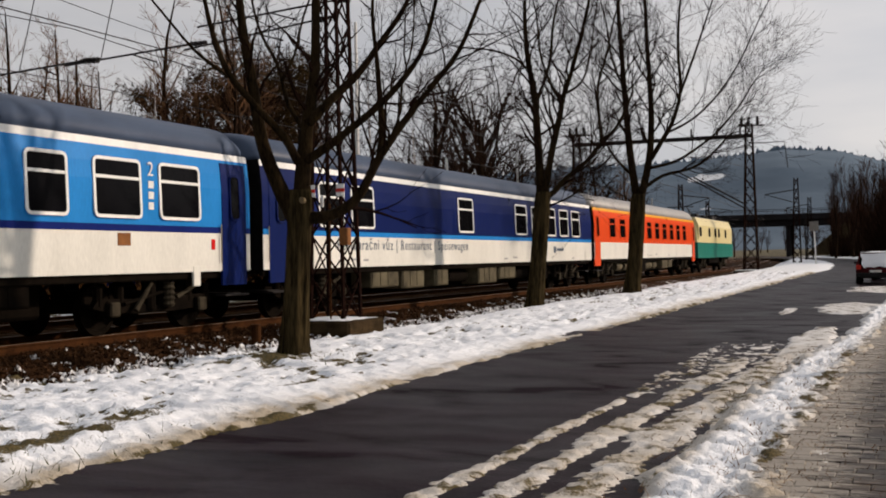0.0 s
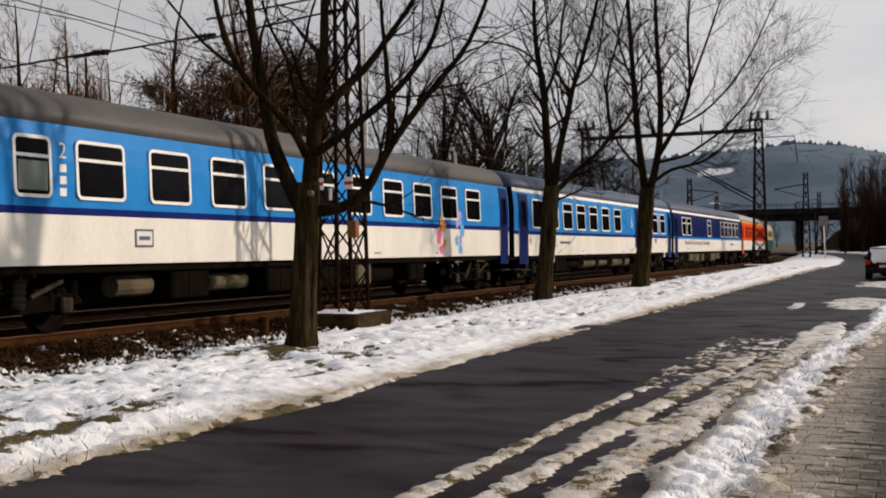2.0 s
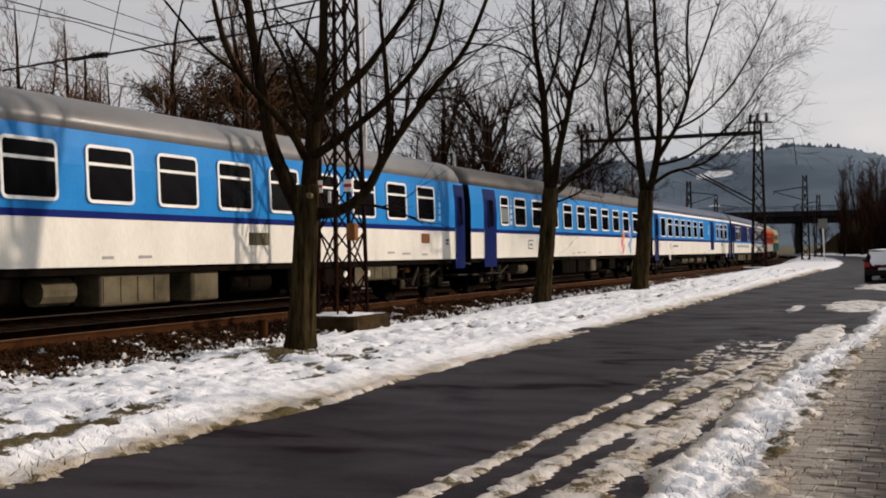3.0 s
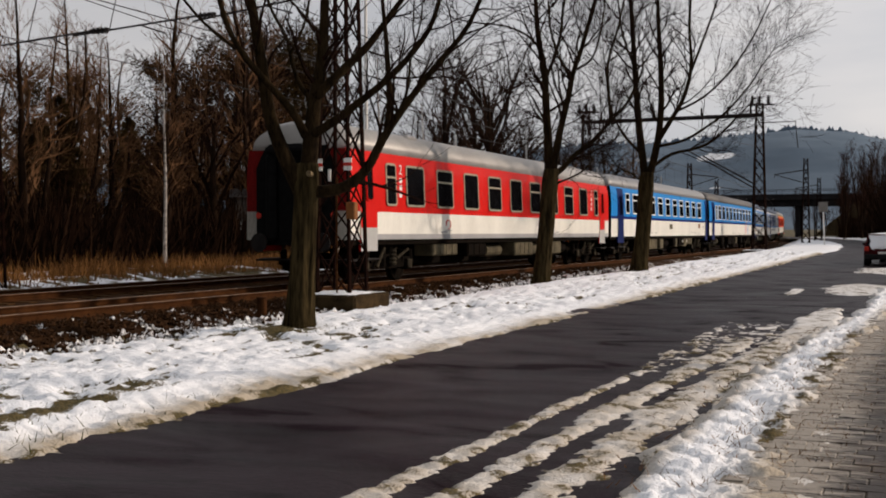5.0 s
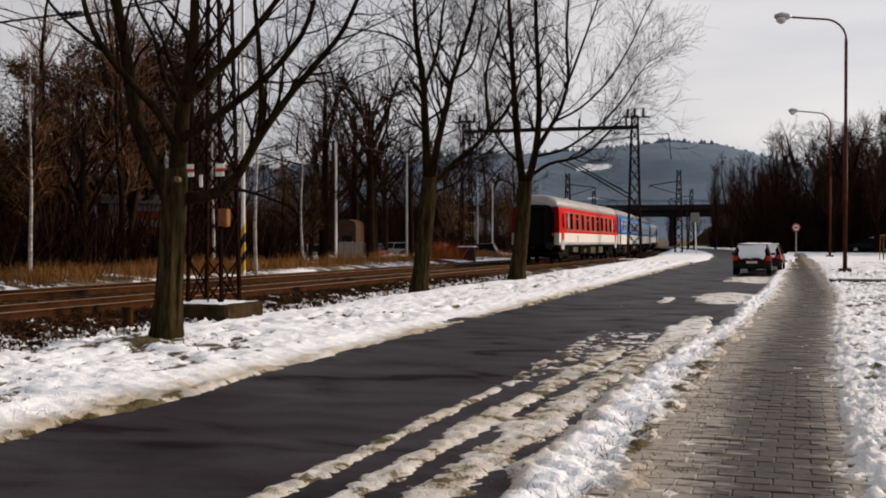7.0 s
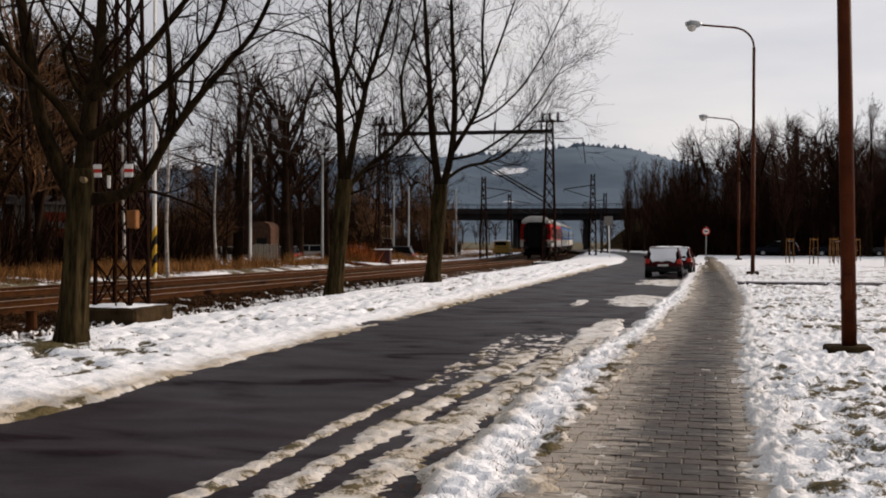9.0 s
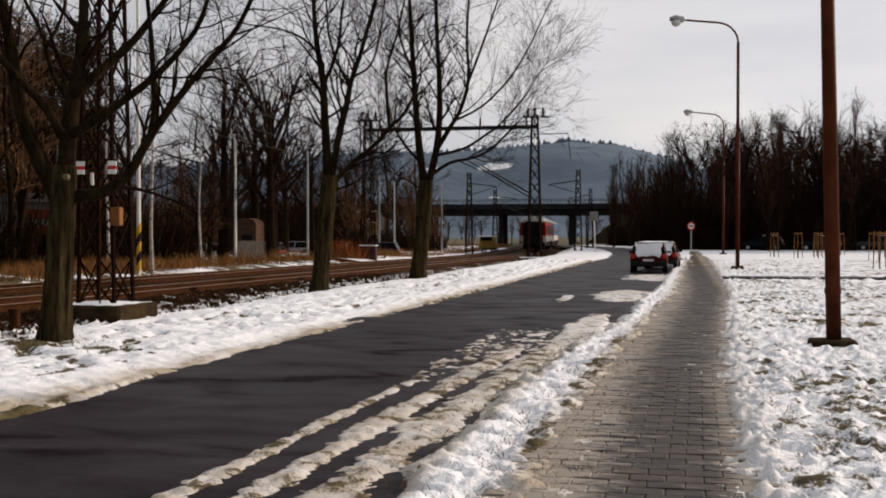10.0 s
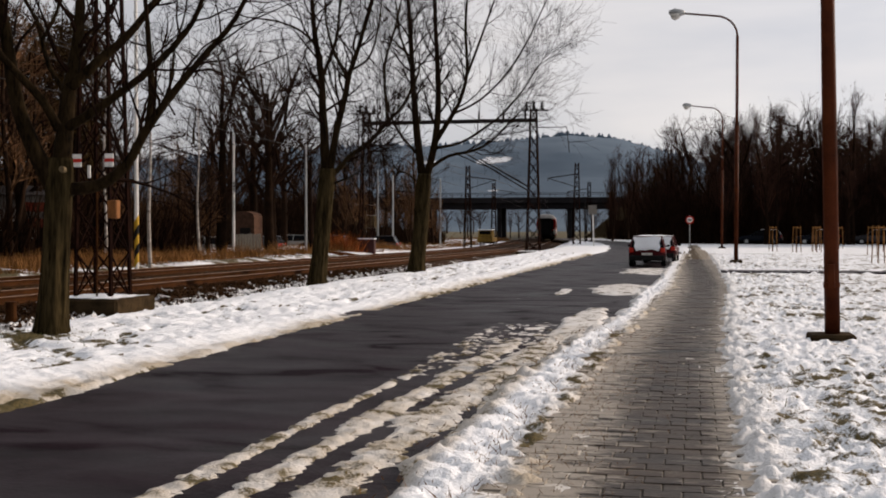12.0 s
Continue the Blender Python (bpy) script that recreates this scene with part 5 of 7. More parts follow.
TREE_B = [
    (0.145, [(0.27, 3.0, 0), (0.23, 4.22, 0.1), (0.17, 5.35, 0.2), (0.14, 6.14, 0.2), (-0.03, 7.15, 0.3), (-0.11, 8.05, 0.3), (-0.12, 9.0, 0.4)]),
    (0.118, [(0.36, 3.1, 0), (0.56, 4.34, 0), (0.83, 5.46, -0.1), (0.95, 6.08, -0.2), (1.2, 6.8, -0.3), (1.49, 7.83, -0.4), (1.75, 8.9, -0.5)]),
    (0.066, [(0.15, 6.05, 0.2), (0.38, 6.55, 0.4), (0.62, 7.4, 0.6), (0.70, 8.3, 0.7), (0.9, 9.2, 0.7)]),
    (0.100, [(0.34, 3.15, 0), (0.64, 3.35, 0.1), (1.04, 3.77, 0.2), (1.6, 4.22, 0.3), (2.05, 4.73, 0.4), (2.56, 5.29, 0.4), (3.0, 6.2, 0.5)]),
    (0.060, [(2.1, 4.8, 0.4), (2.02, 5.57, 0.3), (2.0, 6.48, 0.2), (2.27, 7.4, 0.1), (2.5, 8.4, 0.0)]),
    (0.050, [(0.92, 5.9, -0.2), (0.55, 6.6, -0.4), (0.30, 7.4, -0.5), (0.2, 8.6, -0.6)]),
    (0.036, [(0.42, 2.9, 0), (0.70, 3.0, -0.2), (1.15, 3.2, -0.4), (1.49, 3.55, -0.5), (1.71, 4.2, -0.5)]),
    (0.042, [(0.05, 6.9, 0.3), (-0.43, 7.35, 0.2), (-1.1, 7.6, 0.1), (-1.9, 7.7, 0.1)]),
    (0.038, [(1.0, 6.2, -0.2), (1.5, 6.5, -0.5), (1.75, 7.3, -0.7), (1.9, 8.4, -0.8)]),
]
TREE_C = [
    (0.16, [(0.25, 3.4, 0), (0.03, 5.16, 0.1), (-0.10, 6.86, 0.2), (-0.2, 8.56, 0.2), (-0.31, 10.5, 0.3)]),
    (0.15, [(0.36, 3.4, 0), (0.71, 4.88, 0), (0.82, 6.3, -0.1), (0.79, 7.7, -0.2), (0.71, 9.1, -0.3), (0.68, 10.5, -0.3)]),
    (0.10, [(0.70, 4.8, 0), (1.20, 5.6, -0.2), (1.6, 6.3, -0.3), (1.88, 7.4, -0.4), (1.82, 8.84, -0.4), (1.9, 10.4, -0.4)]),
    (0.072, [(0.50, 3.85, 0), (1.2, 4.32, 0.2), (2.1, 4.53, 0.3), (2.8, 4.88, 0.4), (3.5, 5.6, 0.4)]),
    (0.062, [(0.70, 4.6, 0), (1.67, 4.8, -0.3), (2.5, 5.3, -0.5), (3.15, 5.8, -0.6), (3.93, 6.7, -0.7), (4.36, 7.4, -0.7)]),
    (0.060, [(0.15, 4.3, 0), (-0.40, 4.88, 0.2), (-0.8, 5.5, 0.3), (-1.09, 6.4, 0.4), (-1.23, 7.7, 0.4)]),
    (0.052, [(1.85, 7.2, -0.4), (2.38, 8.6, -0.6), (2.8, 9.8, -0.7)]),
    (0.046, [(1.35, 5.85, -0.2), (2.38, 6.4, 0.0), (3.37, 7.4, 0.2), (4.2, 8.7, 0.3), (4.8, 10, 0.3)]),
    (0.050, [(-0.12, 7.5, 0.2), (-0.6, 8.84, 0.4), (-0.74, 10, 0.5)]),
    (0.030, [(0.24, 3.2, 0), (-0.25, 3.6, -0.2), (-0.75, 3.85, -0.4), (-1.2, 4.5, -0.5)]),
]
corner_tree = street_tree("bare street tree with thick low fork, standing in snow", (-9.26, 15.64, 0.03), 2.5, 0.212, TREE_A, 5, 0.75, (2, 4), 2, lean=0.055)
part("pruned_knot", Shape().tube([(0.28, -0.10, 2.46), (0.31, -0.21, 2.47)], [0.052, 0.042], 12), M_KNOT, corner_tree, "pale scar of a pruned branch")
street_tree("bare slender street tree in the snowy verge", (-10.27, 31.19, 0.0), 3.2, 0.235, TREE_B, 8, 1.05, (3, 4), 2, lean=0.10)
street_tree("tall bare street tree with spreading twiggy crown", (-9.56, 40.64, 0.0), 3.5, 0.28, TREE_C, 13, 1.12, (4, 6), 2, lean=0.09)


def wood_tree(seedn, h, spread, stems=1, upright=0.0):
    rng = random.Random(seedn)
    root = thing("bare_tree", "leafless dark tree in the wood", "bare tree", group="bare trees of the wood")
    t, tw, tips = Shape(), Shape(), []
    for k in range(stems):
        p = Vector((rng.uniform(-0.4, 0.4), rng.uniform(-0.4, 0.4), -0.3)) if stems > 1 else Vector((0, 0, -0.3))
        pts, rad = [p], [0.02 * h / stems ** 0.5]
        d = Vector((rng.gauss(0, 0.10), rng.gauss(0, 0.10), 1))
        for i in range(7):
            d = (d + Vector((rng.gauss(0, 0.07), rng.gauss(0, 0.07), 0.15))).normalized()
            pts.append(pts[-1] + d * h / 7)
            rad.append(rad[0] * (1 - 0.9 * (i + 1) / 7))
        t.tube(pts, rad, 6, cap=False)
        for _ in range(int(30 / stems ** 0.5)):
            u = rng.uniform(1.6, 6.95)
            i = int(u)
            q = pts[i].lerp(pts[i + 1], u - i)
            a = rng.uniform(0, 6.28)
            dirn = Vector((math.cos(a), math.sin(a), rng.uniform(0.5, 1.5) + 1.6 * upright))
            branch(tw, rng, q, dirn, spread * rng.uniform(0.6, 1.1) * (1 - 0.09 * u), max(rad[i] * 0.4, 0.022), 2, tips, up=0.3 + 0.35 * upright, sides=2, kids=(3, 5), shrink=0.6)
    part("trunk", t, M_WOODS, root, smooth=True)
    part("crown", tw, M_SHADETWIG if upright else M_FARTWIG, root, "haze of fine bare twigs")
    return root


def old_tree(seedn, h):
    """A broad crown on forking limbs."""
    rng = random.Random(seedn)
    root = thing("broad_tree", "old leafless tree with a broad dark crown", "bare tree", group="old broad trees")
    t, tw, tips = Shape(), Shape(), []
    t.tube([(0, 0, -0.3), (0.05, 0.03, h * 0.2), (0, 0.1, h * 0.42), (0.1, 0, h * 0.7)], [0.026 * h, 0.021 * h, 0.015 * h, 0.006 * h], 8, cap=False)
    for k in range(10):
        a = 2.4 * k + rng.uniform(-0.4, 0.4)
        z = h * (0.22 + 0.045 * k)
        el = rng.uniform(0.7, 1.25)
        branch(tw, rng, Vector((0, 0.05, z)), Vector((math.cos(a) * math.cos(el), math.sin(a) * math.cos(el), math.sin(el))), h * rng.uniform(0.40, 0.52) * (1 - 0.035 * k), 0.011 * h, 3, tips, up=0.10, wander=0.30, sides=2, kids=(3, 5), shrink=0.58)
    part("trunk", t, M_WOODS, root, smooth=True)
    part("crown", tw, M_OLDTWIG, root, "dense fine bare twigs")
    return root


def conifer(seedn, h):
    rng = random.Random(seedn)
    root = thing("conifer", "dark evergreen conifer in the wood", "conifer", group="conifers of the wood")
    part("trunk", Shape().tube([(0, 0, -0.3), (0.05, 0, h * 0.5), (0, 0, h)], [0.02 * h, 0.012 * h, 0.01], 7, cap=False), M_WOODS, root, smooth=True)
    s = Shape()
    z = h * 0.10
    while z < h * 0.99:
        reach = (1 - z / h) ** 0.75 * h * 0.24 + 0.15
        for _ in range(9):
            a, L = rng.uniform(0, 6.28), reach * rng.uniform(0.55, 1.15)
            out = Vector((math.cos(a), math.sin(a), 0))
            side = Vector((-out.y, out.x, 0))
            for k in range(7):
                c = out * L * (k + 1) / 7 + Vector((0, 0, z - 0.22 * L * (k / 7) ** 1.5 + rng.gauss(0, 0.08)))
                w = 0.34 * (1 - k / 9) * (0.6 + 0.1 * reach)
                for sgn in (-1, 1):
                    tip = c + side * sgn * w * rng.uniform(0.7, 1.5) + out * 0.25 * w + Vector((0, 0, -rng.uniform(0.05, 0.3)))
                    s.add([c, c + out * 0.16 + Vector((0, 0, 0.05)), tip], [(0, 1, 2)])
                s.add([c, c + out * 0.2, c + Vector((0, 0, -0.28)) + out * 0.1], [(0, 1, 2)])
        z += h * 0.020 + 0.08
    me = bpy.data.meshes.new("crown")
    me.from_pydata([tuple(p) for p in s.v], [], s.f)
    part("crown", me, M_NEEDLE, root, "drooping dark needle sprays")
    return root


def pine(seedn, h):
    """A tall pine with an uneven, broad crown of needle clumps."""
    rng = random.Random(seedn)
    root = thing("pine_tree", "tall dark pine with an uneven brownish crown", "pine", group="pines of the wood")
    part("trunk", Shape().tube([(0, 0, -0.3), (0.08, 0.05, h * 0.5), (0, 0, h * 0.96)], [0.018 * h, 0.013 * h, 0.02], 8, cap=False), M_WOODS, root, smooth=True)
    limbs = Shape()
    v, f = [], []
    for k in range(34):
        u = rng.uniform(0.25, 1.0)
        a, reach = 2.4 * k + rng.uniform(-0.5, 0.5), h * 0.20 * (1.15 - u) ** 0.5 * rng.uniform(0.4, 1.1)
        tip = Vector((math.cos(a) * reach, math.sin(a) * reach, h * u + 0.15 * reach))
        limbs.tube([(0, 0, h * u * 0.97), tip], [0.05, 0.015], 4, cap=False)
        for _ in range(4):
            c = tip + Vector((rng.gauss(0, 0.45), rng.gauss(0, 0.45), rng.gauss(0, 0.28)))
            for _ in range(42):
                p = c + Vector((rng.gauss(0, 0.36), rng.gauss(0, 0.36), rng.gauss(0, 0.22)))
                d = Vector((rng.gauss(0, 1), rng.gauss(0, 1), rng.gauss(0.3, 1))).normalized()
                w = d.cross(Vector((rng.gauss(0, 1), rng.gauss(0, 1), rng.gauss(0, 1)))).normalized() * 0.035
                n0 = len(v)
                v += [tuple(p - w), tuple(p + w), tuple(p + d * rng.uniform(0.18, 0.34))]
                f.append((n0, n0 + 1, n0 + 2))
    part("branches", limbs, M_WOODS, root)["kind"] = "stuff"
    me = bpy.data.meshes.new("crown")
    me.from_pydata(v, [], f)
    part("crown", me, M_NEEDLE, root, "dark clumped needles")
    return root


PINE = [pine(71, 12.5), pine(72, 11.0)]
WOOD = [wood_tree(21, 11, 3.0), wood_tree(22, 13, 3.2), wood_tree(23, 9, 2.4, 3), wood_tree(24, 12, 2.6, 2), wood_tree(25, 7, 2.0, 4)]
GROVE = [wood_tree(61, 12, 3.4, 2, 1.0), wood_tree(62, 13, 3.6, 1, 1.0), wood_tree(63, 11, 3.2, 3, 0.8), wood_tree(64, 12.5, 3.8, 2, 0.9)]
OLD = [old_tree(51, 12), old_tree(52, 14), old_tree(53, 10)]
FIR = [conifer(31, 10), conifer(32, 8), conifer(33, 12)]
used = set()


def plant(pool, x, y, z, size, rng):
    k = rng.randrange(len(pool))
    src = pool[k]
    m = pose(x, y, z, 0, 0, rng.uniform(0, 360)) @ Matrix.Diagonal((size, size, size * rng.uniform(0.9, 1.1), 1))
    if src not in used:
        used.add(src)
        src.matrix_basis = m
        return src
    ob = copy_thing(src, pose(0, 0, 0))
    ob.matrix_basis = m
    return ob


rng = random.Random(77)


def hides_building(x, y):
    a = math.degrees(math.atan2(-x, y))
    return 31.9 < a < 32.6 and math.hypot(x, y) < 55


# wood beyond the tracks
for k in range(84):
    y = rng.uniform(14, 75)
    x = -27 - 15 * rng.random() ** 1.2 - 0.05 * (y - 14)
    if hides_building(x, y):
        continue
    if 22.8 < math.degrees(math.atan2(-x, y)) < 28.5:
        plant(WOOD, x, y, rail_z(y), rng.uniform(0.42, 0.6), rng)
        continue
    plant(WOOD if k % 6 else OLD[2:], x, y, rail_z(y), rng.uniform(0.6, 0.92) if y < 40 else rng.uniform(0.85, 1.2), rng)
for k in range(15):
    y = rng.uniform(24, 52)
    x = -33 - 10 * rng.random()
    if math.degrees(math.atan2(-x, y)) > 28.5 and not hides_building(x, y):
        plant(FIR, x, y, rail_z(y), rng.uniform(0.5, 0.82), rng)
# a clump of tall pines and a few old trees stand out
for x, y, s in ((-31.0, 53.5, 0.98), (-33.5, 55.0, 1.05), (-36.0, 54.0, 1.1), (-38.5, 54.5, 1.08), (-34.5, 58.0, 1.1), (-41.0, 53.0, 1.0), (-38.0, 58.5, 1.1), (-44.0, 50.0, 0.95), (-47.0, 49.0, 0.95)):
    plant(PINE, x, y, rail_z(y), s, rng)
for x, y, s in ((-26.6, 70.0, 1.15), (-27.6, 73.0, 1.12), (-29.6, 69.0, 1.1), (-28, 62, 0.55), (-27.2, 52, 0.5), (-31, 48, 0.9), (-25.5, 75.0, 1.0)):
    plant(OLD, x, y, rail_z(y), s, rng)
# single trees further along the line
for x, y, s in ((-31, 78, 1.0), (-36, 82, 1.1), (-33, 90, 1.05), (-40, 95, 1.1), (-44, 104, 1.1), (-30, 104, 0.8), (-37, 112, 1.0), (-50, 120, 1.1), (-33, 128, 0.8), (-42, 138, 0.9), (-56, 140, 1.2), (-30, 66, 0.6)):
    plant(OLD, x, y, rail_z(y), s, rng)
for k in range(44):
    y = rng.uniform(80, 175)
    x = -38 - 45 * rng.random() - 0.2 * (y - 80)
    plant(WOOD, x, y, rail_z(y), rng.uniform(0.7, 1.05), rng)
# trees between the line and the bridge
for k in range(46):
    y = rng.uniform(100, 195)
    a = radians(rng.uniform(12.4, 20.5))
    plant(WOOD if k % 3 else OLD, -y * math.tan(a), y, rail_z(y) - 0.2, rng.uniform(0.6, 0.95), rng)
# grove beyond the lawn
for k in range(150):
    y = 112 + 22 * rng.random()
    x = -3.5 + 52 * rng.random()
    if x < 3.0 and y < 122:
        y += 12
    plant(GROVE if k % 7 else OLD, x, y, 0.0, rng.uniform(0.82, 1.10) * (0.66 if x < 1.5 else 0.85 if x < 5 else 1.0), rng)
for k in range(26):
    y = rng.uniform(150, 198)
    plant(GROVE, -9.5 + 9 * rng.random() - 0.05 * (y - 150), y, 0.0, rng.uniform(0.75, 1.0), rng)


def far_wood(name, label, spots, seedn):
    """Many distant trees, twigs and stems in one mesh."""
    r = random.Random(seedn)
    vs, fs, total = [], [], 0
    for x, y, z, s in spots:
        src = (GROVE + OLD[:2])[r.randrange(6)]
        for ch in src.children:
            me = ch.data
            co = np.empty(len(me.vertices) * 3)
            me.vertices.foreach_get("co", co)
            co = co.reshape(-1, 3) * s
            a = r.uniform(0, 6.28)
            rot = np.array([[math.cos(a), -math.sin(a), 0], [math.sin(a), math.cos(a), 0], [0, 0, 1]])
            vs.append(co @ rot.T + np.array([x, y, z]))
            fs += [tuple(total + i for i in p.vertices) for p in me.polygons]
            total += len(co)
    me = bpy.data.meshes.new(name)
    me.from_pydata(np.concatenate(vs).tolist(), [], fs)
    return tagged(part(name, me, M_SHADETWIG), label, "wood", kind="stuff")


rng = random.Random(41)
far_wood("grove_depths", "bare dark trees deep in the grove", [(-2 + 50 * rng.random(), rng.uniform(134, 156), 0, rng.uniform(0.95, 1.2)) for _ in range(95)], 1)
# out of view, added so the coach windows mirror something dark
far_wood("eastern_wood", "unseen belt of bare trees added to darken reflections", [(rng.uniform(46, 60), rng.uniform(-60, 95), 0, rng.uniform(1.15, 1.5)) for _ in range(48)] + [(rng.uniform(52, 105), rng.uniform(95, 150), 0, rng.uniform(1.1, 1.4)) for _ in range(40)], 2)


far_wood("trees_past_bridge", "scattered bare trees past the bridge", [(rng.uniform(-120, -8), rng.uniform(240, 420), -0.5, rng.uniform(0.5, 0.9)) for _ in range(34)], 3)


def thicket(name, label, spots, mat, h, seedn, blades=26, width=0.05, lean=0.5):
    r = random.Random(seedn)
    v, f = [], []
    for x, y, z, s in spots:
        for _ in range(blades):
            a, L = r.uniform(0, 6.28), h * s * r.uniform(0.4, 1.2)
            b = Vector((x + r.gauss(0, 0.35), y + r.gauss(0, 0.35), z - 0.05))
            w = Vector((math.cos(a), math.sin(a), 0)) * width * r.uniform(0.5, 1.2)
            bend = Vector((r.gauss(0, lean), r.gauss(0, lean), 1)) * L
            k = len(v)
            v += [tuple(b - w), tuple(b + w), tuple(b + bend * 0.6 + w * 0.5), tuple(b + bend)]
            f += [(k, k + 1, k + 2), (k, k + 2, k + 3)]
    me = bpy.data.meshes.new(name)
    me.from_pydata(v, [], f)
    return tagged(part(name, me, mat), label, name.replace("_", " "), kind="stuff")


rng = random.Random(5)
# the spots from x = 46 on are unseen, added to darken window reflections
thicket("undergrowth", "dense brush, shade in its colour, filling the grove and wood", [(rng.uniform(-3, 55), rng.uniform(118, 150), 0, rng.uniform(1.2, 3.0)) for _ in range(2100)] + [(-10 + 10 * rng.random(), rng.uniform(160, 199), 0, rng.uniform(0.8, 1.6)) for _ in range(400)] + [(rng.uniform(46, 62), rng.uniform(-60, 95), 0, rng.uniform(2.0, 3.4)) for _ in range(600)] + [(rng.uniform(52, 105), rng.uniform(95, 150), 0, rng.uniform(1.5, 2.6)) for _ in range(500)] + [(-28 - 13 * rng.random(), rng.uniform(10, 62), 0.1, rng.uniform(0.5, 1.7)) for _ in range(1100)] + [(-38 - 45 * rng.random(), rng.uniform(78, 170), -0.1, rng.uniform(0.6, 1.3)) for _ in range(700)] + [(-37 - 30 * rng.random(), rng.uniform(104, 126), -0.2, rng.uniform(1.6, 2.8)) for _ in range(600)] + [(-y * math.tan(radians(rng.uniform(12.2, 21))), y, -0.4, rng.uniform(0.5, 1.3)) for y in (rng.uniform(110, 200) for _ in range(500))], M_BRUSH, 2.3, 6, 26, 0.07, 0.35)
thicket("dry_grass", "tall yellow-brown dead grass beside the far track", [(-22.0 - 4.2 * rng.random(), rng.uniform(12, 90), rail_z(40) - 0.03, rng.choice((0.25, 0.4, 0.6, 1.1, 1.5)) * rng.uniform(0.7, 1.1)) for _ in range(620)] + [(-22.3 - 3.6 * rng.random(), rng.uniform(14, 52), rail_z(30) - 0.03, rng.uniform(0.5, 1.2)) for _ in range(330)] + [(-21.8 - 0.08 * max(y - 100, 0) - 11 * rng.random() ** 1.4, y, rail_z(y) - 0.03, rng.uniform(0.5, 1.3)) for y in (rng.uniform(78, 190) for _ in range(800))], M_DRYGRASS, 0.55, 7, 26, 0.02, 0.35)
thicket("shrub", "rust-orange leafless shrub beside the far track", [(-23.2 + rng.gauss(0, 0.5), 74.5 + rng.gauss(0, 0.4), -0.2, rng.uniform(0.6, 1.1)) for _ in range(40)], M_SHRUB, 1.5, 9, 20, 0.05, 0.4)
spots = [(path_right(y) + 0.4 + 6 * rng.random() ** 1.3, y, 0.03, rng.uniform(0.5, 1.3)) for y in (4 + 22 * rng.random() ** 1.5 for _ in range(150))]
spots += [(-6.95 - 0.05 * (y - 7) + rng.gauss(0, 0.1), y, 0.03, 0.9) for y in (5 + 5 * rng.random() for _ in range(60))]
spots += [(-9.3 + rng.gauss(0, 0.35), 15.2 + rng.gauss(0, 0.35), 0.05, 0.8) for _ in range(14)]
thicket("grass_tufts", "short green-brown grass poking out of the snow", spots, M_GREEN, 0.10, 9, 14, 0.006, 0.6).data.transform(Matrix.Identity(4))
thicket("kerb_grass", "withered grass along the kerb", [(path_left(y) - 0.24 + rng.gauss(0, 0.07), y, 0.03, 0.9) for y in (6.5 + 12 * rng.random() for _ in range(110))], M_DRYGRASS, 0.075, 10, 30, 0.005, 0.8)



def birch(at, h, seedn):
    rng = random.Random(seedn)
    root = thing("birch_tree", "slender leafless birch with pale flaking bark", "birch", pose(*at), group="birches by the far track")
    t, tw, tips = Shape(), Shape(), []
    pts = [Vector((0.05 * math.sin(k * 1.1 + seedn), 0.04 * math.cos(k), -0.3 + h * k / 8)) for k in range(9)]
    t.tube(pts, [0.085 * (1 - 0.1 * k) for k in range(9)], 8, cap=False)
    for k in range(26):
        z = h * rng.uniform(0.35, 0.98)
        a = rng.uniform(0, 6.28)
        branch(tw, rng, Vector((0, 0, z)), Vector((math.cos(a), math.sin(a), rng.uniform(0.6, 1.4))), rng.uniform(0.8, 1.6), 0.015, 2, tips, up=0.15, sides=3)
    part("trunk", t, M_BIRCH, root, smooth=True)
    part("crown", tw, M_TWIG, root, "fine drooping dark twigs")


for bx, by, bh, bs in ((-20.75, 41.5, 9.0, 3), (-26.3, 34.5, 8.0, 4), (-26.6, 48.5, 9.5, 6), (-26.2, 58.0, 9.0, 8)):
    birch((bx, by, 0.0), bh, bs)
# ---- railway masts, gantry and wires ----
def lattice_mast(label, at, height, base_w, top_w, panels, leg=0.05, group="catenary masts", deep=None, name="catenary_mast"):
    root = thing(name, label, "lattice mast", pose(*at), group=group)
    deep = deep or base_w
    half = lambda z: (base_w + (top_w - base_w) * z / height) / 2
    halfd = lambda z: (deep + (top_w - deep) * z / height) / 2
    legs = []
    for sx in (-1, 1):
        for sy in (-1, 1):
            s = Shape().tube([(sx * half(0), sy * halfd(0), 0), (sx * half(height), sy * halfd(height), height)], leg, 4)
            legs.append(part("leg", s, M_LATTICE, root))
    for k in range(panels):
        z0, z1 = height * k / panels, height * (k + 1) / panels
        for s0 in (-1, 1):
            g = Shape()
            g.tube([(-half(z0), s0 * halfd(z0), z0), (half(z1), s0 * halfd(z1), z1)], leg * 0.5, 4)
            g.tube([(half(z0), s0 * halfd(z0), z0), (-half(z1), s0 * halfd(z1), z1)], leg * 0.5, 4)
            part("brace", g, M_LATTICE, root)
            g = Shape()
            g.tube([(s0 * half(z0), -halfd(z0), z0), (s0 * half(z1), halfd(z1), z1)], leg * 0.5, 4)
            g.tube([(s0 * half(z0), halfd(z0), z0), (s0 * half(z1), -halfd(z1), z1)], leg * 0.5, 4)
            part("brace", g, M_LATTICE, root)
    return root


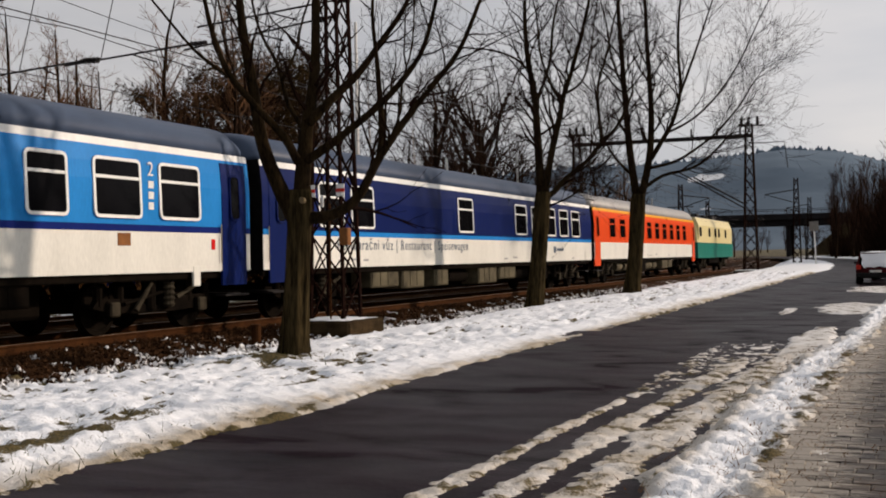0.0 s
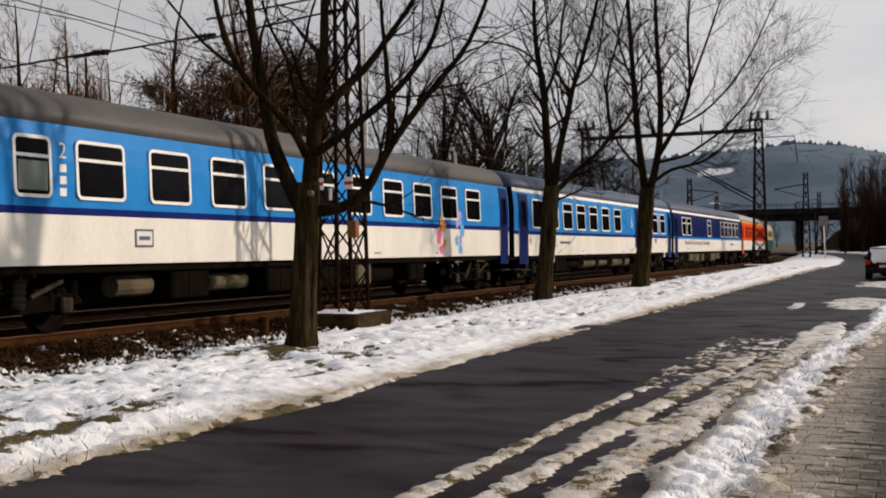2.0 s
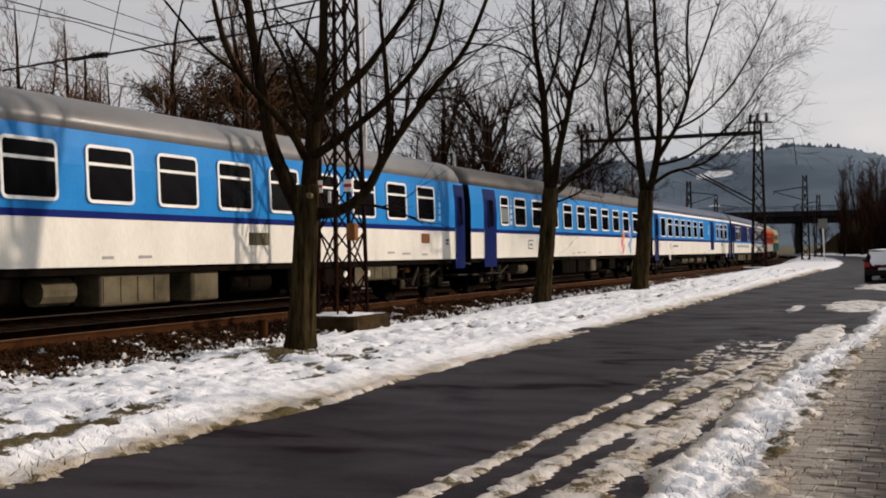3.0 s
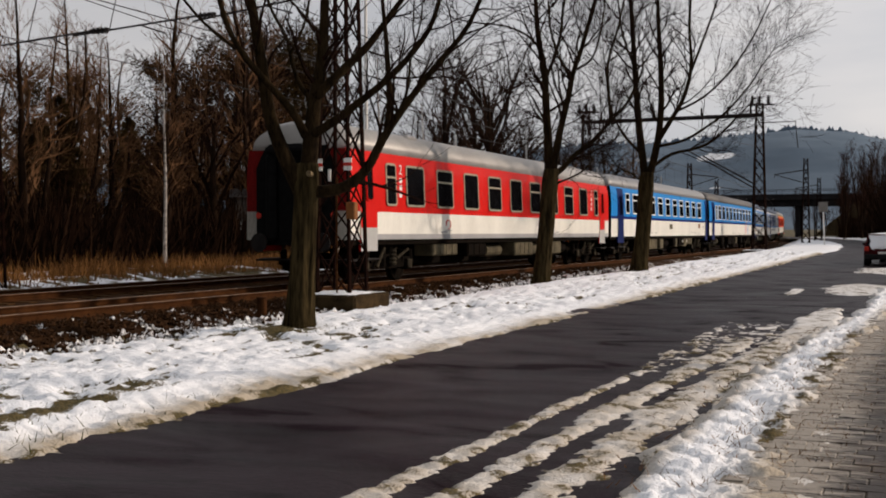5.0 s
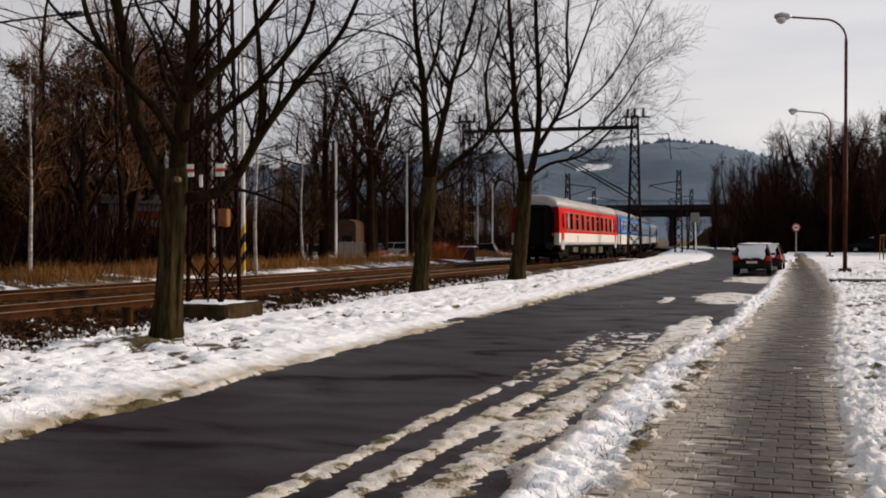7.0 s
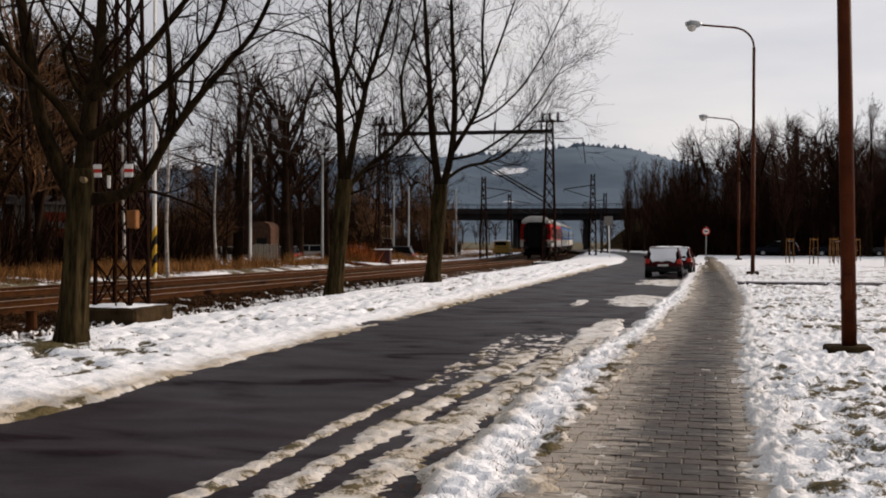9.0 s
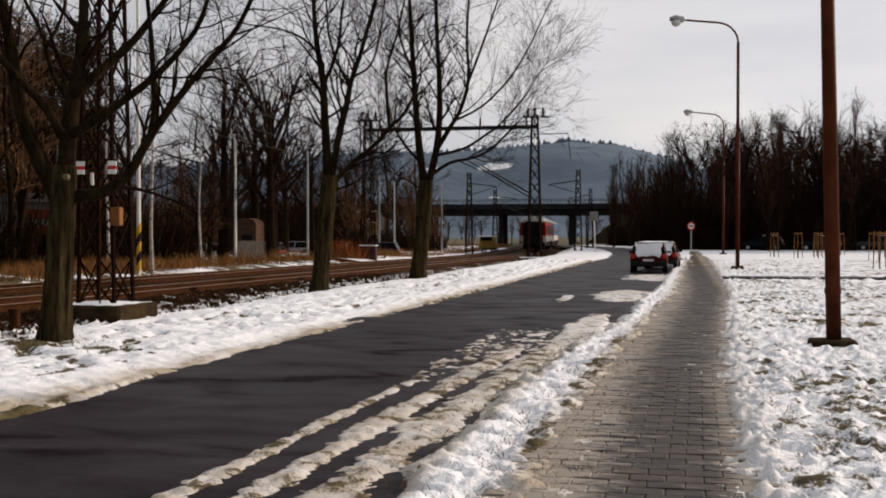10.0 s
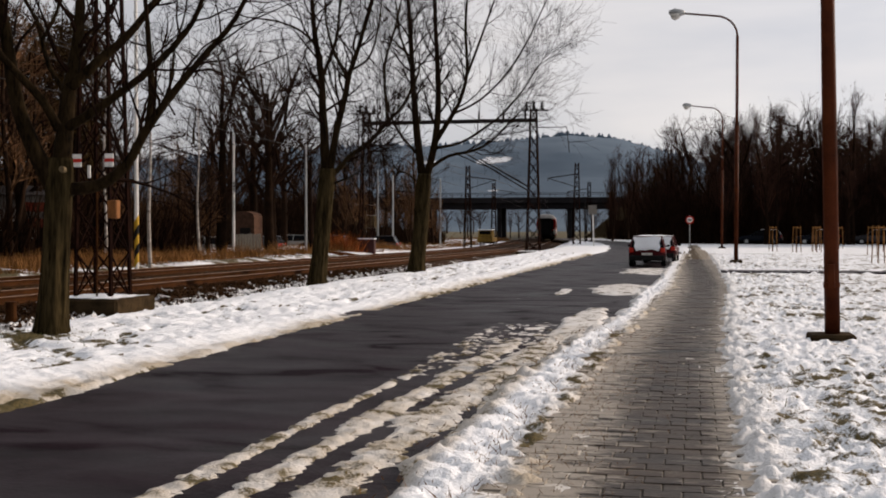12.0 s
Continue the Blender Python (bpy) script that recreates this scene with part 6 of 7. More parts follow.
def plinth(label, at, w, d, h):
    root = thing("mast_plinth", label, "plinth", pose(*at))
    part("block", box((0, 0, h / 2 - 0.1), (w, d, h + 0.2), 0.05), M_CONCRETE, root)
    cap = Shape()
    n = 9
    v = [Vector(((i / (n - 1) - 0.5) * w * 0.9, (j / (n - 1) - 0.5) * d * 0.9, h + 0.05 * (1 - max(abs(i / (n - 1) - 0.5), abs(j / (n - 1) - 0.5)) * 2.2) + 0.012 * math.sin(i * 3 + j * 2))) for j in range(n) for i in range(n)]
    cap.add(v, [(j * n + i, j * n + i + 1, (j + 1) * n + i + 1, (j + 1) * n + i) for j in range(n - 1) for i in range(n - 1)])
    part("snow_cap", cap, M_SNOW, root, "thin snow on top", smooth=True)
    return root


plinth("mossy concrete plinth with snow under the lattice mast", (-11.05, 20.3, -0.02), 1.55, 1.6, 0.30)
tower = lattice_mast("rust-brown lattice catenary mast on a concrete plinth", (-11.05, 20.4, 0.26), 10.5, 0.76, 0.38, 12, 0.042)
for sx in (-1, 1):
    part("warning_plate", box((sx * 0.34, -0.36, 2.75), (0.18, 0.02, 0.09)), M_WHITE, tower)
    part("warning_plate", box((sx * 0.34, -0.365, 2.67), (0.18, 0.02, 0.07)), M_RED, tower, "red band of the warning plate")
    part("warning_plate", box((sx * 0.34, -0.36, 2.59), (0.18, 0.02, 0.09)), M_WHITE, tower)
part("switch_box", box((0.40, -0.30, 1.72), (0.20, 0.18, 0.36), 0.02), M_RUSTPLATE, tower)
part("down_pipe", Shape().tube([(0.12, -0.45, 0), (0.12, -0.42, 2.4)], 0.022, 6), M_RAIL, tower)
part("number_plate", box((-0.05, -0.42, 2.45), (0.06, 0.02, 0.24)), M_WHITE, tower)

GY = 80.0
gantry = thing("catenary_gantry", "lattice gantry with a beam across both tracks", "gantry", pose(0, 0, 0))
GZ = rail_z(GY) - 0.15
for gx in (-10.3, -22.8):
    g = lattice_mast("x", (gx, GY, GZ), 10.5, 0.95, 0.42, 11, 0.05)
    for o in list(g.children):
        o.parent = gantry
        o.matrix_basis = pose(gx, GY, GZ)
    bpy.data.objects.remove(g)
    part("post_foot", box((gx, GY, GZ - 0.05), (2.2, 2.2, 0.5), 0.06), M_CONCRETE, gantry)
    part("post_snow", box((gx, GY, GZ + 0.22), (2.0, 2.0, 0.06), 0.02), M_SNOW, gantry)
    for dx in (-0.5, 0.0, 0.6):
        ins = Shape().tube([(gx + dx, GY, GZ + 10.3), (gx + dx, GY, GZ + 11.0)], [0.11, 0.07], 8)
        for k in range(3):
            ins.tube([(gx + dx, GY, GZ + 10.45 + 0.18 * k), (gx + dx, GY, GZ + 10.5 + 0.18 * k)], 0.16, 8)
        part("insulator", ins, M_STEEL, gantry)
    part("cross_arm", box((gx + 0.1, GY, GZ + 10.35), (1.9, 0.12, 0.10), 0.02), M_STEEL, gantry)
part("beam", box((-16.55, GY, GZ + 9.65), (13.0, 0.45, 0.26), 0.03), M_STEEL, gantry, "dark steel beam")
for dx in (-4.2, -3.3, 2.0, 3.6, 0.2):
    part("insulator", Shape().tube([(-14.5 + dx, GY, GZ + 9.7), (-14.5 + dx, GY, GZ + 10.35)], [0.10, 0.06], 8), M_STEEL, gantry)
part("bracket", Shape().tube([(-10.2, GY - 0.2, GZ + 9.1), (-7.9, GY - 0.2, GZ + 9.1), (-7.7, GY - 0.2, GZ + 7.3)], 0.035, 5), M_STEEL, gantry)
part("bracket", Shape().tube([(-10.7, GY - 0.2, GZ + 4.9), (-14.2, GY, GZ + 6.9)], 0.06, 5), M_STEEL, gantry)
part("bracket", Shape().tube([(-10.7, GY - 0.2, GZ + 4.6), (-15.4, GY, GZ + 7.4)], 0.05, 5), M_STEEL, gantry)

MASTS = [((-10.0, 111), 8.7), ((-21.6, 114), 8.7), ((-11.9, 150), 8.5), ((-25.2, 152), 8.5), ((-22.6, 22), 10.5)]
for (mx, my), mh in MASTS:
    mast = lattice_mast("dark lattice catenary mast beside the line", (mx, my, rail_z(my) - 0.3), mh, 0.75, 0.34, 10, 0.045)
    if my > 100:
        arm = part("bracket_arm", box((0, 0, 0), (0.1, 0.1, 0.5)), M_STEEL, mast, at=pose(0, 0, 6.7))
        sg = -1 if mx > -15 else 1
        part("tube", Shape().tube([(0, 0, 0.9), (sg * 2.9, 0, 0.5), (sg * 2.9, 0, 0.2)], 0.05, 5), M_STEEL, arm)
        part("stay", Shape().tube([(0, 0, -0.4), (sg * 2.9, 0, 0.5)], 0.04, 5), M_STEEL, arm)


def wire(name, label, pts, r=0.012):
    return tagged(part(name, Shape().tube(pts, r, 4, cap=False), M_STEEL), label, "wire")


def span(a, b, sag, n=10):
    a, b = Vector(a), Vector(b)
    return [a.lerp(b, k / n) + Vector((0, 0, -4 * sag * (k / n) * (1 - k / n))) for k in range(n + 1)]


ANCHORS = [-38, 21, 80, 112, 151, 200]
for tx in TRACK_X:
    for a, b in zip(ANCHORS, ANCHORS[1:]):
        p = lambda y, h: (tx + track_bend(y), y, rail_z(y) + h)
        run = wire("catenary_wire", "thin dark messenger wire over the track", span(p(a, 6.9), p(b, 6.9), 0.7 if b - a > 40 else 0.3))
        wire("contact_wire", "thin dark contact wire over the track", span(p(a, 5.6), p(b, 5.6), 0.03), 0.011)
        drop = thing("wire_droppers", "thin droppers between the overhead wires", "wire")
        for k in range(1, 8):
            t = k / 8
            y = a + (b - a) * t
            hi = rail_z(y) + 6.9 - 4 * (0.7 if b - a > 40 else 0.3) * t * (1 - t)
            part("dropper", Shape().tube([(tx + track_bend(y), y, rail_z(y) + 5.6), (tx + track_bend(y), y, hi)], 0.006, 3), M_STEEL, drop)
for hx, hz in ((-11.05, 8.6), (-11.05, 9.8), (-22.6, 9.4), (-10.5, 7.6)):
    for a, b in ((-38, 21), (21, 80)):
        wire("feeder_wire", "thin dark feeder wire along the masts", span((hx, a, hz), (hx + 0.4, b, hz - 0.4), 0.9), 0.011)


cross_span = thing("cross_span", "dark steel cross tube with registration arms over the tracks", "overhead arm")
part("tube", Shape().tube([(-22.6, 22, 8.3), (-11.05, 20.4, 8.6)], 0.05, 6), M_STEEL, cross_span)


def steady_arm(at, length, rise, heading=0.0):
    m = pose(*at, 0, 0, heading)
    arm = part("registration_arm", Shape().tube([(0, 0, 0), (length * 0.5, 0, rise * 0.5), (length, 0, rise)], 0.022, 6), M_STEEL, cross_span, at=m)
    part("hanger", Shape().tube([(length * 0.3, 0, rise * 0.3), (length * 0.3, 0.9, 8.35 - at[2])], 0.012, 4), M_STEEL, arm)
    ins = Shape().tube([(length, 0, rise), (length + 0.45, 0, rise * 1.1)], 0.035, 6)
    for k in range(4):
        ins.tube([(length + 0.08 + 0.1 * k, 0, rise), (length + 0.11 + 0.1 * k, 0, rise)], 0.075, 8)
    part("insulator", ins, M_STEEL, arm)
    part("drop_bracket", Shape().tube([(length * 0.55, 0, rise * 0.55), (length * 0.75, 0, rise * 0.6 - 0.22)], 0.018, 5), M_STEEL, arm)


steady_arm((-17.4, 19.6, 5.95), 3.0, 0.30, 10)
steady_arm((-18.9, 19.0, 5.75), 2.2, 0.22, 10)
steady_arm((-14.9, 20.6, 6.25), 3.2, 0.45, 8)
steady_arm((-14.6, 20.7, 6.75), 3.2, 0.35, 8)

# ---- small things by the track ----
post = thing("marker_post", "short rusty steel post beside the track", "post", pose(-11.1, 17.4, -0.05))
part("stub", Shape().tube([(0, 0, 0), (0, 0, 0.38)], 0.09, 12), M_RAIL, post)
part("cap", Shape().tube([(0, 0, 0.38), (0, 0, 0.41)], 0.10, 12), M_RAIL, post)


def tall_pole(label, at, h, r, mat, striped=False, sign=False):
    root = thing("signal_pole", label, "pole", pose(*at), group="poles beyond the tracks")
    part("tube", Shape().tube([(0, 0, 0), (0, 0, h)], [r, r * 0.7], 8), mat, root)
    if striped:
        for k in range(5):
            band = Shape()
            lo, hi = [], []
            for j in range(12):
                a = 2 * math.pi * j / 12
                tilt = 0.16 * math.cos(a)
                lo.append(Vector((r * 1.06 * math.cos(a), r * 1.06 * math.sin(a), 0.15 + 0.36 * k + tilt)))
                hi.append(lo[-1] + Vector((0, 0, 0.36)))
            band.add(lo + hi, [(j, (j + 1) % 12, 12 + (j + 1) % 12, 12 + j) for j in range(12)] + [tuple(reversed(range(12))), tuple(range(12, 24))])
            part("stripe", band, M_YELLOW if k % 2 == 0 else M_BLACK, root)
    if sign:
        part("sign_board", box((0, -0.06, h - 0.4), (0.6, 0.04, 0.8), 0.01), M_WHITE, root)
    return root


tall_pole("white pole with yellow and black striped foot", (-20.55, 40.0, 0.0), 11.0, 0.085, M_WHITE, True)
tall_pole("grey pole beyond the far track", (-28.8, 69.2, -0.4), 8.3, 0.10, M_WHITE)
tall_pole("grey pole beyond the far track", (-24.4, 71.0, -0.4), 8.6, 0.09, M_ZINC)
tall_pole("thin grey pole beside the line", (-29.1, 106.0, -0.5), 8.0, 0.10, M_ZINC)
tall_pole("thin grey pole beside the line", (-26.0, 100.0, -0.5), 7.0, 0.09, M_ZINC)
tall_pole("thin grey pole beside the line", (-25.4, 118.0, -0.5), 7.5, 0.10, M_ZINC)
tall_pole("slim signal post beside the line", (-10.6, 128.0, -0.4), 5.0, 0.09, M_STEEL)

shed = thing("small_shed", "small weathered brick-red hut beyond the track", "hut", pose(-29.9, 74.2, -0.3))
part("wall", Shape().prism([(-0.85, 0), (0.85, 0), (0.85, 2.7), (0.7, 2.95), (0.3, 3.1), (-0.3, 3.1), (-0.7, 2.95), (-0.85, 2.7)], -0.8, 0.8, "y"), M_BRICK, shed)
part("door", box((0.2, -0.83, 1.0), (0.8, 0.05, 1.9), 0.01), M_STEEL, shed)
fence = thing("board_fence", "pale weathered upright board fence beyond the track", "fence", pose(-28.3, 70.5, -0.4))
for k in range(9):
    part("board", box((-0.8 + 0.2 * k, 0, 0.85), (0.17, 0.03, 1.5 + 0.05 * (k % 3)), 0.01), M_FENCE, fence)
for z in (0.45, 1.3):
    part("rail", box((0, 0.035, z), (1.8, 0.04, 0.09)), M_FENCE, fence)
C_CABINET = material("cabinet_paint", (0.055, 0.018, 0.018), (0.025, 0.010, 0.010), 0.6)
cab = thing("relay_cabinet", "dark red trackside relay cabinet with snowy lid", "cabinet", pose(-21.6, 76.0, -0.35) @ Matrix.Scale(0.72, 4))
part("body", box((0, 0, 0.9), (1.6, 0.7, 1.5), 0.04), C_CABINET, cab)
part("foot", box((0, 0, 0.1), (1.9, 0.9, 0.3), 0.03), M_CONCRETE, cab)
part("lid", box((0, 0, 1.70), (1.75, 0.85, 0.10), 0.03), M_SNOW, cab, "snow on the lid")


trolley = thing("rail_trolley", "small yellow maintenance trolley standing beside the far track", "rail trolley", pose(-23.7, 138, rail_z(138) - 0.25) @ Matrix.Scale(0.8, 4))
part("body", box((0, 0, 0.95), (2.4, 4.6, 0.7), 0.06), M_OCHRE, trolley)
trolley_cab = part("cab", box((0, -0.9, 1.85), (2.2, 2.2, 1.2), 0.12), M_OCHRE, trolley)
part("windscreen", box((0, -2.01, 2.05), (1.7, 0.05, 0.55), 0.02), M_PANE, trolley_cab)
part("roof", box((0, -0.9, 2.50), (2.3, 2.4, 0.12), 0.04), M_SNOW, trolley, "snow on the roof")
for wy in (-1.5, 1.5):
    part("wheelset", WHEELSET, M_UNDER, trolley, at=pose(0, wy, 0.46))


def house(label, at, w, d, h, wall_mat, cols, floors, roof_h=1.2, turn=0.0, band_mat=None):
    root = thing("building", label, "building", pose(*at, 0, 0, turn))
    part("wall", box((0, 0, h / 2), (w, d, h), 0.05), wall_mat, root)
    part("roof", Shape().prism([(-d / 2 - 0.3, h), (d / 2 + 0.3, h), (0, h + roof_h)], -w / 2 - 0.3, w / 2 + 0.3, "x"), M_ROOFTILE, root)
    if band_mat:
        for k in (0.60, 0.83):
            part("cladding", box((w * 0.2, -d / 2 - 0.04, h * k), (w * 0.6, 0.08, h * 0.13)), band_mat, root, "red cladding band")
    for i in range(cols):
        for j in range(floors):
            x, z = -w / 2 + w * (i + 0.5) / cols, 1.5 + 2.9 * j
            s, inner = ring(1.2, 1.4, 0.08, 0.05, 0.03, 1)
            wdw = part("window", s, M_WHITE, root, at=Matrix.Translation((x, -d / 2 - 0.01, z)) @ pose(0, 0, 0, 0, 0, -90))
            part("pane", Shape().prism(inner, 0.005, 0.02), M_PANE, wdw)
    return root


house("low white and red building behind the trees", (-31.2, 49.6, -0.2), 3.4, 4, 3.4, M_GREYWALL, 2, 1, 0.5, 33, M_REDWALL)
house("cream plastered house glimpsed through the wood", (-47, 38, -0.2), 12, 9, 8.5, M_CREAMWALL, 5, 3, 2.0, 45)
house("pale station building far along the line", (-40.5, 138, -0.5), 5, 6, 4.6, M_CREAMWALL, 3, 2, 0.8, 15)

# ---- road bridge over the railway ----
bridge = thing("road_bridge", "dark concrete road bridge over the railway", "bridge", pose(0, 0, 0))
BY = 205.0
part("deck", box((-36, BY, 6.7), (92, 9, 1.1), 0.1), M_BRIDGE, bridge)
part("girder", box((-36, BY - 3.6, 5.75), (92, 0.6, 1.1), 0.05), M_BRIDGE, bridge)
part("girder", box((-36, BY + 3.6, 5.75), (92, 0.6, 1.1), 0.05), M_BRIDGE, bridge)
for k in range(2):
    part("railing", box((-36, BY - 4.3 + 8.6 * k, 8.05), (92, 0.06, 0.08)), M_STEEL, bridge)
    for j in range(31):
        part("railing_post", box((-80 + 3 * j, BY - 4.3 + 8.6 * k, 7.65), (0.08, 0.06, 0.8)), M_STEEL, bridge)
for px in (-19.6, -32.5, -46, -60, -74):
    for dy in (-2.8, 2.8):
        part("pier", box((px, BY + dy, 2.3), (0.8, 0.8, 7.0), 0.08), M_BRIDGE, bridge)
tagged(part("embankment", Shape().prism([(-17.5, -0.6), (-9.5, 6.1), (60, 6.1), (60, -0.6)], BY - 4.2, BY + 4.2, "y"), M_EARTH), "brown earth bank at the bridge's end", "embankment", kind="structure")

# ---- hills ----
# haze is mixed into the blue-grey of the hill and its crest trees
M_HILL = ground_mix("hazed_hill", (0.120, 0.168, 0.220), ((0.52, 0.55, 0.59), (0.64, 0.67, 0.70)), (0.042, 0.073, 0.110), 0.80, 0.05, 0.012, 1.0, fine=0.12, bump=0.0)
def hill_height(X, Y):
    az = np.degrees(np.arctan2(X, Y))
    d = np.hypot(X, Y)
    crest = np.interp(az, [-60, -40, -25, -16, -11, -8.7, -5.8, -3, -0.7, 3, 10, 40], [1.5, 2.4, 3.4, 4.05, 4.1, 4.35, 4.62, 4.35, 3.7, 2.6, 1.8, 1.2])
    top = 1700 * np.tan(np.radians(crest))
    ripple = 1 + 0.02 * fbm(X, Y, 60, 4) * 2
    return -2 + (top + 2) * smooth((d - 500) / 1200) * ripple * (1 - 0.4 * smooth((d - 1750) / 500))
def hill_clear(X, Y):
    az, d = np.degrees(np.arctan2(X, Y)), np.hypot(X, Y)
    b = 0.0 * X
    for a0, d0, wa, wd in ((-9.5, 1165, 1.15, 42), (-9.4, 905, 0.62, 38), (-12.9, 1180, 0.9, 40)):
        b = np.maximum(b, 0.46 * np.exp(-((az - a0 - 0.004 * (d - d0)) / wa) ** 4 - ((d - d0) / wd) ** 2))
    return b
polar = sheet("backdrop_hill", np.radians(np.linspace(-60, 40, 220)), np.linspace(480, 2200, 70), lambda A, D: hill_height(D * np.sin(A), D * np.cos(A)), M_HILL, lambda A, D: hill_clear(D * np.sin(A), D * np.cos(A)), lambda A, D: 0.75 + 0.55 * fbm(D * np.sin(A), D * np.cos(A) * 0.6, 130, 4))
co = np.empty(len(polar.data.vertices) * 3)
polar.data.vertices.foreach_get("co", co)
co = co.reshape(-1, 3)
polar.data.vertices.foreach_set("co", np.stack([co[:, 1] * np.sin(co[:, 0]), co[:, 1] * np.cos(co[:, 0]), co[:, 2]], -1).ravel())
tagged(polar, "forested hill with blue-grey haze in its colour and snowy clearings", "hill", kind="structure")
fringe = Shape()
rng = random.Random(15)
for k in range(900):
    a, d = radians(rng.uniform(-30, 6)), rng.uniform(1600, 1720)
    x, y = d * math.sin(a), d * math.cos(a)
    z = float(hill_height(np.array([x]), np.array([y]))[0])
    w, h = rng.uniform(3, 7), rng.uniform(3, 9)
    fringe.add([Vector((x - w, y, z - 3)), Vector((x + w, y, z - 3)), Vector((x, y + w, z - 3)), Vector((x, y, z + h))], [(0, 1, 3), (1, 2, 3), (2, 0, 3)])
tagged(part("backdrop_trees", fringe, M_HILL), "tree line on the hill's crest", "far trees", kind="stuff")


# ---- street lamps, poles, signs, cars on the right ----
def street_lamp(label, at, h, arm=2.6, turn=180.0):
    root = thing("street_lamp", label, "street lamp", pose(*at, 0, 0, turn), group="street lamps")
    part("foot", box((0, 0, 0.06), (0.55, 0.55, 0.24), 0.04), M_CONCRETE, root)
    part("lower_tube", Shape().tube([(0, 0, 0.1), (0, 0, h * 0.55)], 0.095, 14), M_LAMP, root, smooth=True)
    part("upper_tube", Shape().tube([(0, 0, h * 0.55), (0, 0, h - 1.1)], 0.068, 12), M_LAMP, root, smooth=True)
    bendp = [(0, 0, h - 1.1)] + [(1.0 - 1.0 * math.cos(radians(a)), 0, h - 1.1 + 0.95 * math.sin(radians(a))) for a in (15, 30, 45, 60, 75, 86)] + [(arm, 0, h + 0.05)]
    part("arm", Shape().tube(bendp, 0.045, 10), M_LAMP, root, smooth=True)
    head = Shape().tube([(arm - 0.25, 0, h + 0.05), (arm - 0.1, 0, h + 0.06), (arm + 0.25, 0, h + 0.09), (arm + 0.5, 0, h + 0.1)], [0.06, 0.15, 0.19, 0.09], 14)
    hd = part("lamp_head", head, M_ZINC, root, "grey lamp head", smooth=True)
    gl = Shape().tube([(arm + 0.2, 0, h + 0.0), (arm + 0.2, 0, h - 0.12), (arm + 0.2, 0, h - 0.22), (arm + 0.2, 0, h - 0.26)], [0.23, 0.22, 0.14, 0.04], 16)
    part("lamp_bowl", gl, M_GLASSWHITE, hd, "pale round glass bowl", smooth=True)
    return root


street_lamp("rust-brown street lamp with curved arm on the lawn", (2.60, 53.4, 0.0), 11.6)
street_lamp("rust-brown street lamp with curved arm farther along", (3.3, 91.0, 0.0), 11.35)
pole = thing("lamp_pole", "tall red-brown steel pole on a concrete foot", "pole", pose(2.195, 17.0, 0, 0, -1.2, 0))
part("tube", Shape().tube([(0, 0, 0), (0, 0, 3.5), (0, 0, 9.5)], [0.105, 0.100, 0.080], 20), M_LAMP, pole, smooth=True)
part("foot", box((-0.02, 0, 0.05), (0.62, 0.62, 0.16), 0.03), M_CONCRETE, pole)
part("hatch", box((-0.02, -0.118, 0.95), (0.10, 0.03, 0.35), 0.01), M_LAMP, pole)
part("bolt_collar", Shape().tube([(0, 0, 0.78), (0, 0, 0.86)], 0.115, 20), M_LAMP, pole)

sg = thing("road_sign", "round prohibition sign on a post", "road sign", pose(0.75, 84.0, 0))
part("post", Shape().tube([(0, 0, 0), (0, 0, 2.6)], 0.035, 8), M_ZINC, sg)
part("rim", Shape().tube([(0, -0.05, 2.25), (0, -0.09, 2.25)], 0.30, 20), M_RED, sg)
part("face", Shape().tube([(0, -0.085, 2.25), (0, -0.10, 2.25)], 0.21, 20), M_WHITE, sg)
part("symbol", box((0, -0.105, 2.25), (0.26, 0.01, 0.10)), M_BLACK, sg)
board = thing("sign_board", "square sign on a leaning grey post by the road", "sign", pose(-7.55, 101, 0.0, 0, -2, 0))
part("post", Shape().tube([(0, 0, 0), (0, 0, 3.6)], 0.06, 8), M_WHITE, board)
part("panel", box((0, -0.07, 3.3), (0.75, 0.04, 0.85), 0.01), M_GREYWALL, board)


def rounded(shape, width):
    """The same shape with its edges bevelled."""
    bm = bmesh.new()
    bm.from_mesh(shape.mesh("rough"))
    bmesh.ops.bevel(bm, geom=[e for e in bm.edges if len(e.link_faces) == 2 and e.calc_face_angle(0) > 0.3], offset=width, segments=2, affect="EDGES")
    out = Shape()
    bm.verts.index_update()
    out.add([p.co.copy() for p in bm.verts], [tuple(p.index for p in face.verts) for face in bm.faces])
    bm.free()
    return out


